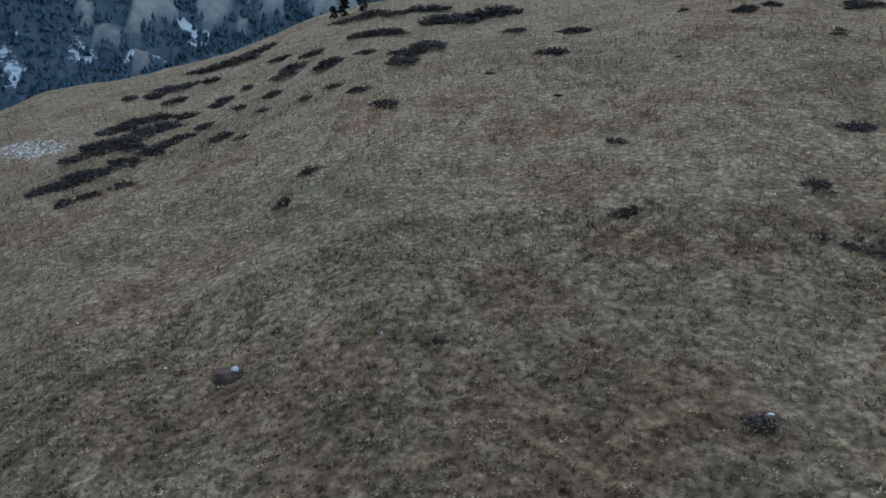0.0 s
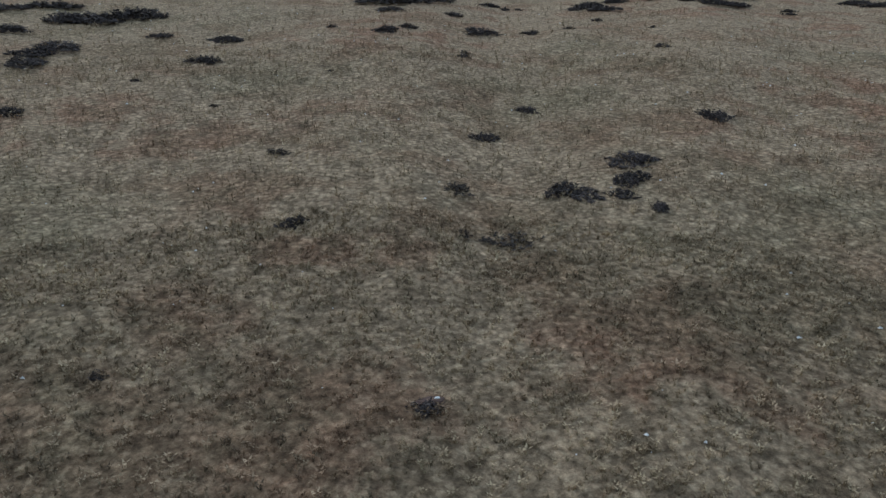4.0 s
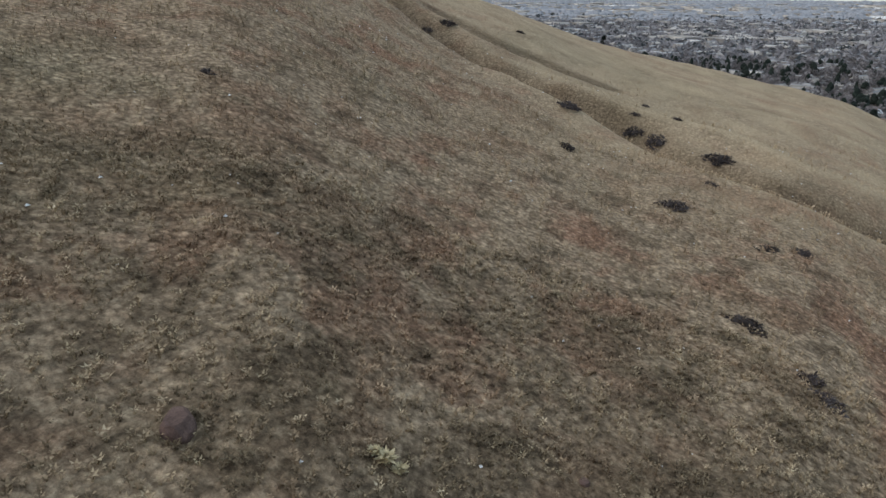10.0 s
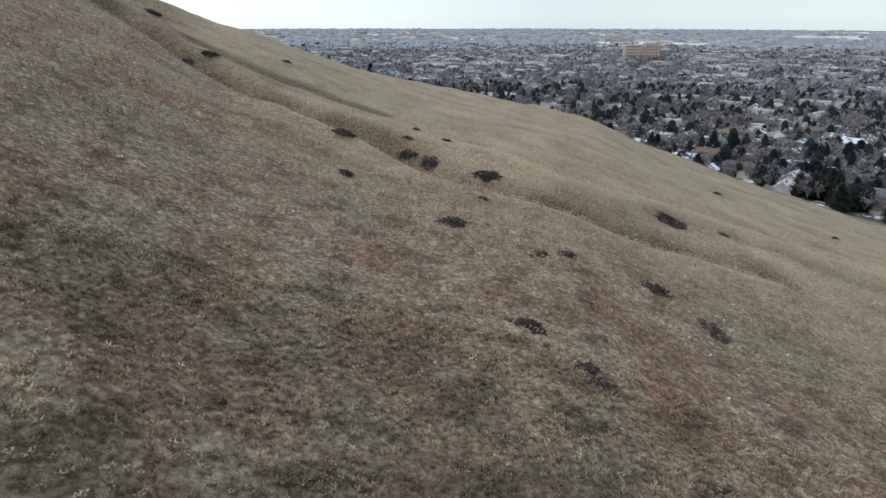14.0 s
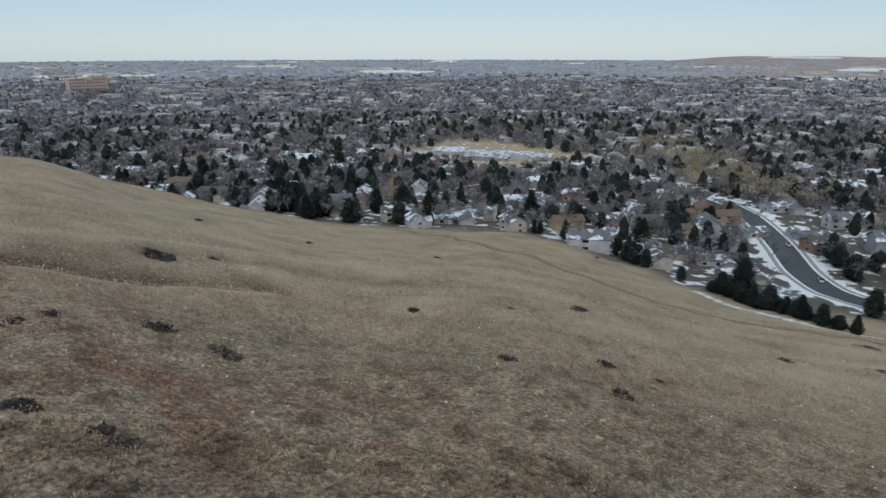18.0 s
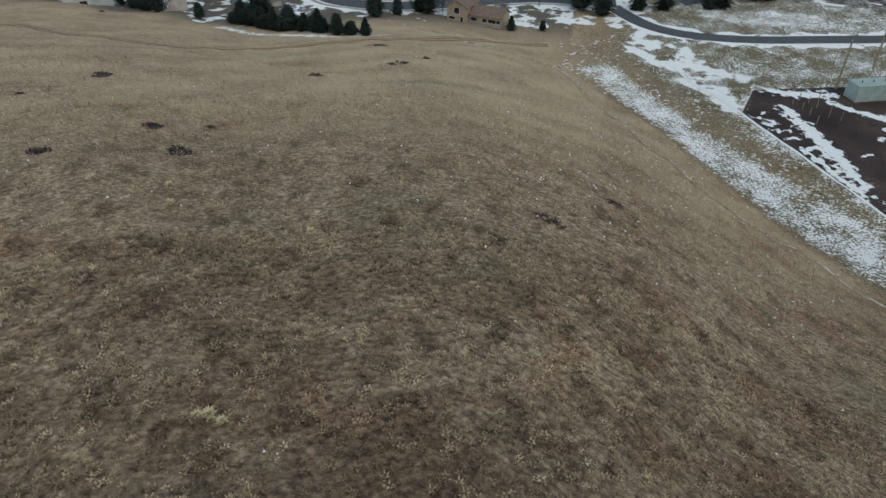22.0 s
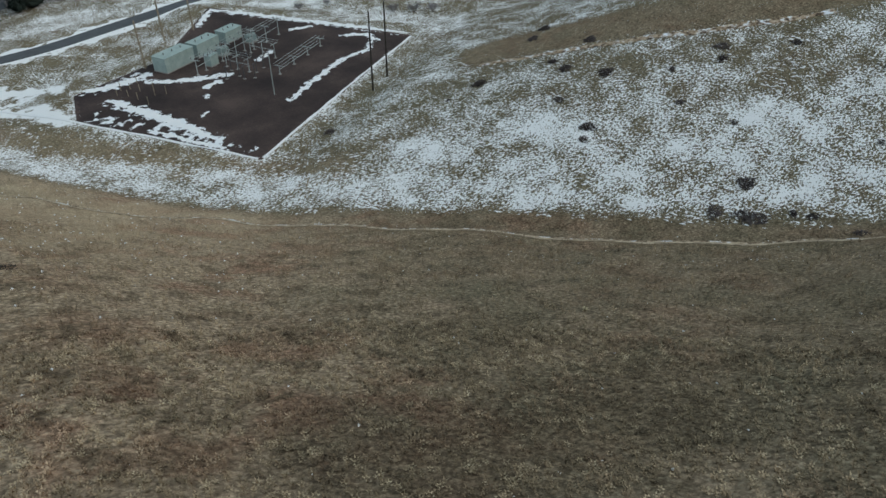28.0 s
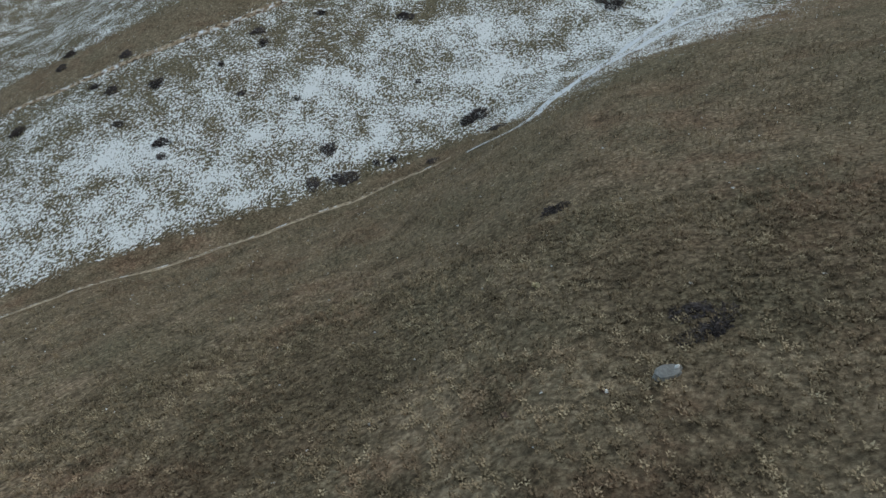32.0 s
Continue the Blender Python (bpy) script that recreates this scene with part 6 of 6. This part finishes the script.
def utility_pole(x, y, h, r, mat, label, arms):
    ob = thing("utility_pole", label, "pole", "poles of the substation")
    bm = bmesh.new()
    rod(bm, (0, 0, -0.5), (0, 0, h), r, r * 0.65, 9)
    part("shaft", bm, mat, ob)
    for z in arms:
        bm = bmesh.new()
        box(bm, -1.4, -0.09, z, 1.4, 0.09, z + 0.2)
        arm = part("cross_arm", bm, mat, ob)
        for u in (-1.25, 0.0, 1.25):
            bm = bmesh.new()
            rod(bm, (u, 0, z + 0.2), (u, 0, z + 0.5), 0.08, 0.05, 6)
            part("insulator", bm, M_PORCELAIN, arm)
    ob.matrix_basis = Matrix.Translation((x, y, float(height(x, y)))) @ Matrix.Rotation(0.9, 4, "Z")
    return ob


utility_pole(-66.9, -220.5, 15, 0.36, M_POLE, "tall pale wooden utility pole beside the cabin", ())
utility_pole(-81.5, -240.5, 17, 0.36, M_POLE, "tall pale wooden utility pole behind the cabins", ())
utility_pole(-93.0, -242.5, 17, 0.36, M_POLE, "pale wooden utility pole at the back of the yard", ())
utility_pole(-87.6, -177.1, 13, 0.16, M_STEEL, "slim grey steel mast standing on the gravel", ())
utility_pole(-110.2, -159.7, 23, 0.30, M_DARK_POLE, "tall dark creosoted pole at the edge of the yard", (21.0,))
utility_pole(-119.5, -165.2, 23, 0.30, M_DARK_POLE, "tall dark creosoted pole beside the snowy yard edge", (21.0,))


def switch_post(x, y, h, turn):
    """A steel post that carries a short arm and an insulator."""
    ob = thing("switch_post", "dark steel switch post with an insulator on the gravel", "steel post", "switch posts of the substation")
    bm = bmesh.new()
    rod(bm, (0, 0, 0), (0, 0, h), 0.14, 0.11, 7)
    part("post", bm, M_DARK_STEEL, ob)
    bm = bmesh.new()
    box(bm, -0.9, -0.1, h + 0.004, 0.9, 0.1, h + 0.2)
    arm = part("cross_arm", bm, M_DARK_STEEL, ob)
    for u in (-0.75, 0.75):
        bm = bmesh.new()
        rod(bm, (u, 0, h + 0.2), (u, 0, h + 0.85), 0.12, 0.07, 7)
        part("insulator", bm, M_PORCELAIN, arm)
    bm = bmesh.new()
    box(bm, -0.4, -0.4, -0.15, 0.4, 0.4, 0.1)
    part("footing", bm, M_CONCRETE, ob)
    ob.matrix_basis = Matrix.Translation((x, y, Z0)) @ Matrix.Rotation(turn, 4, "Z")
    return ob


for k, (x, y, h) in enumerate(((-86.5, -201.5, 3.4), (-86.4, -195.8, 3.9), (-92.0, -200.9, 4.4), (-91.8, -195.1, 3.4), (-86.5, -193.0, 3.9), (-89.3, -191.6, 4.4), (-95.2, -196.9, 3.4), (-82.4, -196.4, 3.9))):
    switch_post(x, y, h, ROW + 0.1 * (k % 3))


def stake(label):
    bm = bmesh.new()
    rod(bm, (0, 0, -0.2), (0, 0, 1.9), 0.11, 0.10, 8)
    rod(bm, (0, 0, 1.9), (0, 0, 2.0), 0.14, 0.12, 8)
    me = bpy.data.meshes.new("bollard")
    bm.to_mesh(me)
    bm.free()
    me.materials.append(M_POLE)
    return tagged(new("bollard", me), label, "post", "posts on the gravel yard")


post = stake("short pale standing post on the gravel yard")
for k, (x, y, h) in enumerate(((-52.8, -206.2, 1.0), (-54.8, -208.7, 1.3), (-57.3, -208.1, 1.0), (-60.5, -210.9, 1.4), (-56.3, -199.6, 1.1), (-57.3, -194.5, 1.2), (-61.0, -198.9, 2.1), (-64.0, -197.9, 1.3), (-55.0, -203.5, 1.0), (-59.0, -205.0, 1.0))):
    place(post, USED, Matrix.Translation((x, y, Z0)) @ Matrix.Rotation(0.05 * math.sin(k * 5), 4, "X") @ Matrix.Diagonal((1, 1, h, 1)))


def snow_patch(line, width, seed):
    """A thin irregular sheet of old snow lying on the gravel."""
    p = np.array(line, float)
    d = np.concatenate([[0], np.cumsum(np.hypot(*np.diff(p, axis=0).T))])
    s = np.linspace(0, d[-1], max(10, int(d[-1] / 0.35)))
    c = np.stack([np.interp(s, d, p[:, k]) for k in (0, 1)], -1)
    t = np.gradient(c, axis=0)
    t /= np.hypot(t[:, 0], t[:, 1])[:, None]
    nrm = np.stack([-t[:, 1], t[:, 0]], -1)
    taper = np.sqrt(np.clip(np.sin(np.pi * (np.arange(len(s)) + 0.3) / len(s)), 0.02, 1))
    ragged = lambda k: np.clip(1 + 0.55 * wave(s, s * 0 + k, 5.5, seed + k) + 0.35 * wave(s, s * 0, 2.1, seed + 2 * k) + 0.3 * wave(s, s * 0, 1.0, seed + 3 * k), 0.1, 2)
    left, right = c + nrm * (width / 2 * taper * ragged(1))[:, None], c - nrm * (width / 2 * taper * ragged(2))[:, None]
    verts, faces = [], []
    for a, m, b in zip(left, c, right):
        verts += [(*a, Z0 - 0.02), (*(a * 0.75 + m * 0.25), Z0 + 0.07), (*m, Z0 + 0.10), (*(b * 0.75 + m * 0.25), Z0 + 0.07), (*b, Z0 - 0.02)]
    for i in range(len(s) - 1):
        faces += [(5 * i + k, 5 * i + k + 1, 5 * i + k + 6, 5 * i + k + 5) for k in range(4)]
    ob = link_mesh("snow_patch", verts, faces, M_SNOW)
    return tagged(ob, "thin patch of old snow on the dark gravel", "snow", "snow patches on the yard")


YARD_SNOW = []
for k, (line, w) in enumerate(((((-46, -215.5), (-54, -213.5), (-64, -215.5)), 5.0), (((-64, -209.5), (-70, -205), (-78, -201), (-84, -199.5)), 3.2), (((-75, -195), (-80, -196.5)), 2.2),
                               (((-89.5, -171.5), (-98, -176.5), (-105.7, -180.3), (-116, -186.3), (-128.7, -188.5), (-136, -195)), 2.0), (((-136, -194), (-137, -200), (-130, -204)), 2.8),
                               (((-120, -221.5), (-126, -219)), 2.2), (((-71, -188), (-72.5, -189)), 1.6), (((-50, -203), (-55, -189), (-60, -173), (-62, -163)), 4.4), (((-52, -178), (-57, -166), (-62, -157)), 2.2),
                               (((-97, -204), (-103, -207)), 2.6), (((-66, -178), (-67.5, -179)), 0.9), (((-108, -259), (-128, -226), (-140, -206), (-149, -191)), 4.5), (((-96, -246), (-108, -260)), 3.0))):
    snow_patch(line, w * 0.7, k + 3)
    YARD_SNOW.append((line, w))


def yard_sheet():
    """The gravel surface of the yard, with ragged thin snow round the patches and along the edges."""
    step = 0.9
    gx, gy = np.meshgrid(np.arange(-149, -37, step), np.arange(-263, -145, step), indexing="ij")
    ins = inside(gx, gy, PAD) & (seg_dist(gx, gy, PAD + PAD[:1]) > 0.4)
    idx = np.cumsum(ins.ravel()).reshape(ins.shape) - 1
    ok = ins[:-1, :-1] & ins[1:, :-1] & ins[1:, 1:] & ins[:-1, 1:]
    faces = np.stack([idx[:-1, :-1][ok], idx[1:, :-1][ok], idx[1:, 1:][ok], idx[:-1, 1:][ok]], -1)
    x, y = gx[ins], gy[ins]
    ob = link_mesh("pavement", np.stack([x, y, np.full(len(x), PAD_Z + 0.10)], -1), faces, M_GRAVEL_SNOW)
    drift = 0.30 * (1 - ramp(seg_dist(x, y, PAD + PAD[:1]), 0.5, 3.0))
    for line, w in YARD_SNOW:
        drift = np.maximum(drift, 0.62 * (1 - ramp(seg_dist(x, y, list(line)), w * 0.3, w * 0.95 + 0.8)))
    drift = np.maximum(drift, 0.58 * (1 - ramp(seg_dist(x, y, [(-40, -200), (-52, -182), (-64, -152)]), 1.0, 7.0)) * ramp(wave(x, y, 9, 4), -0.6, 0.2))
    float_attr(ob, "drift", drift + 0.08 * wave(x, y, 7, 3))
    return tagged(ob, "dark maroon gravel with thin ragged snow patches", "gravel yard", kind="structure")


yard_sheet()


def kerb(line, label):
    ob = ribbon("kerb", line, 0.7, M_SNOW, 0.22, label, "kerb", 1.2, 0.15)
    return ob


kerb([(-20, -233), (-29, -214), (-38, -196), (-49, -177), (-59, -159), (-66, -146)], "snow-covered low kerb along the gravel yard")
kerb([(-66, -146), (-107, -168), (-148, -189)], "snow-covered low kerb at the yard's long edge")


def lone_bush(x, y, w, h, label):
    a, b = bare_tree(int(-x) % 7 + 30, 9)
    ob = tagged(soup("bush", np.concatenate([a, b]) * [1.0, 1.0, 1.0] - [0, 0, 0.28], M_TWIG), label, "bush")
    ob.matrix_basis = spot(x, y, w, x, h)
    return ob


for x, y, w in ((-169, -214, 9), (-163, -219, 8), (-175, -210, 8), (-135, -242, 6), (-147, -241, 6), (-126, -268, 7), (-112, -300, 9)):
    lone_bush(x, y, w, w * 0.75, "large leafless brown bush in the snowy grass")

# ---- stones ----
M_STONE = simple("sandstone", (0.075, 0.048, 0.042), (0.20, 0.135, 0.115), 1.5, 0.9, bump=0.5)
M_GREYSTONE = simple("grey_stone", (0.17, 0.17, 0.168), (0.34, 0.34, 0.33), 1.2, 0.9, bump=0.5)


def stone(x, y, w, d, h, mat, label, snow=0.0, turn=0.0):
    """A weathered boulder half sunk in the turf, with a scrap of snow on it."""
    ob = thing("stone", label, "stone")
    bm = bmesh.new()
    bmesh.ops.create_icosphere(bm, subdivisions=3, radius=0.5)
    for v in bm.verts:
        n = noise.noise(v.co * 2.3 + Vector((x, y, 0))) * 0.28 + noise.noise(v.co * 5.1 + Vector((y, x, 0))) * 0.12
        v.co *= 1 + n
        v.co.x *= w
        v.co.y *= d
        v.co.z = max(min(v.co.z, 0.34), -0.4) * h
    part("rock", bm, mat, ob)
    if snow:
        bm = bmesh.new()
        bmesh.ops.create_icosphere(bm, subdivisions=2, radius=0.5)
        for v in bm.verts:
            n = noise.noise(v.co * 3.0 + Vector((y, x, 3))) * 0.4
            v.co = Vector((v.co.x * w * snow * (1 + n) + w * 0.25, v.co.y * d * snow * (1 + n) - d * 0.1, v.co.z * h * 0.3 + h * 0.36))
        part("snow_cap", bm, M_SNOW, ob)
    ob.matrix_basis = Matrix.Translation((x, y, float(height(x, y)) + 0.1 * h)) @ Matrix.Rotation(turn, 4, "Z")
    return ob


stone(-25.3, 36.9, 2.1, 1.5, 1.5, M_STONE, "reddish boulder with a scrap of snow in the grass", 0.24, 0.4)
stone(5.3, 34.6, 1.6, 0.9, 0.5, M_STONE, "flat dark stone under a low shrub", 0.2, 0.2)
stone(20.0, 20.0, 1.9, 1.5, 1.5, M_STONE, "flat reddish stone sunk in the grass", 0.0, 0.9)
stone(31.5, 4.2, 0.65, 0.6, 0.4, M_STONE, "small red stone in the grass", 0.0, 0.3)
stone(-29.3, 6.3, 1.9, 1.0, 1.2, M_GREYSTONE, "pale grey boulder lying in the dark grass", 0.18, 2.2)
stone(-28.1, 3.1, 0.5, 0.45, 0.4, M_STONE, "small stone with bright snow on it", 0.6, 0.5)
stone(-27.2, -2.3, 0.55, 0.5, 0.35, M_STONE, "small rounded stone in the grass", 0.0, 1.0)

# crumbs of snow and pale stones, too small to count
q = np.random.RandomState(77)
n = 3200
b, r = q.uniform(0, 6.2832, n), np.sqrt(q.uniform(12 ** 2, 175 ** 2, n))
x, y = r * np.sin(b), r * np.cos(b)
ok = (wave(x, y, 31, 8) > q.uniform(-0.6, 0.9, n)) & ~inside(x, y, PAD)
x, y = x[ok], y[ok]
nx, ny = -6 + q.normal(size=1000) * 17, -112 + q.normal(size=1000) * 30
keep = (wave(nx, ny, 11, 3) > q.uniform(-0.5, 0.9, 1000)) & (seg_dist(nx, ny, TRAIL) > 1.0)
x, y = np.concatenate([x, nx[keep]]), np.concatenate([y, ny[keep]])
crumb = np.array([[[-0.5, -0.3, 0], [0.5, -0.2, 0], [0.1, 0.1, 0.5]], [[0.5, -0.2, 0], [0.2, 0.5, 0], [0.1, 0.1, 0.5]], [[0.2, 0.5, 0], [-0.5, -0.3, 0], [0.1, 0.1, 0.5]]])
tagged(soup("snow_crumbs", scatter(crumb, x, y, height(x, y) + 0.05, q.uniform(0.08, 0.34, len(x)) * np.where(np.arange(len(x)) < len(x) - keep.sum(), 1.0, 1.3), q.uniform(0, 6.28, len(x))), M_SNOW), "tiny scraps of leftover snow in the grass", "snow", kind="stuff")

# thin dabs of snow over the valley's tussock grass, turned across the camera's line of sight
q = np.random.RandomState(83)
n = 60000
b, r = np.radians(q.uniform(176, 292, n)), np.sqrt(q.uniform(100 ** 2, 250 ** 2, n))
x, y = r * np.sin(b), r * np.cos(b)
bd = np.degrees(np.arctan2(x, y))
share = np.maximum(0.55 * (1 - ramp(seg_dist(x, y, FIELD), 12, 70)), 0.6 * (1 - ramp(seg_dist(x, y, BAND), 4, 14)))
share = np.maximum(share, 0.16) * (r > around(REACH, bd) + 5) * (seg_dist(x, y, [(u - 11, v - 5) for u, v in RIDGE_TRACK]) > 10)
share = share * (0.55 + 0.6 * wave(x, y, 23, 5)) * (seg_dist(x, y, TRAIL) > 4) * ~inside(x, y, PAD)
ok = q.rand(n) < share
x, y, b, n = x[ok], y[ok], b[ok], int(ok.sum())
dab = np.concatenate([crumb, crumb * [-0.8, 0.7, 0.9] + [0.35, 0.15, 0]]) * [1.0, 0.75, 0.22]
tagged(soup("snow_dabs", scatter(dab, x, y, height(x, y) + 0.07, q.uniform(0.35, 1.15, n), -b + q.normal(size=n) * 0.3), M_SNOW), "small white dabs of snow between grass tussocks", "snow", kind="stuff")

# tall pale bunches that stand out of the turf
M_BUNCH = simple("pale_bunch_blades", (0.42, 0.36, 0.22), (0.66, 0.58, 0.38), 3.0, 0.8, per_island=0.5)
BUNCHES = [(24.8, 12.5, 1.3), (24.8, 13.1, 0.9), (24.8, 11.8, 1.0), (18.7, -22.2, 1.1), (17.8, -22.0, 0.8), (19.3, -22.0, 0.8), (44.6, -57.2, 1.1), (24.6, -49.3, 1.2), (-54.0, -37.0, 0.8), (54.5, -80.9, 1.0), (52.4, -24.6, 1.0), (52.0, -54.6, 1.2), (41.0, -52.2, 1.2), (-43.7, -2.1, 0.9)]
BUNCH = tagged(soup("bunch_grass", np.concatenate([tuft(40 + k, 16) * [0.55 + 0.1 * k, 0.55 + 0.1 * k, 1 - 0.12 * k] for k in range(4)]), M_BUNCH), "tall pale yellow bunch grass standing out of the turf", "grass", "pale grass bunches")
for k, (x, y, w) in enumerate(BUNCHES):
    place(BUNCH, USED, spot(x, y, w, k * 1.3, w * 0.7))
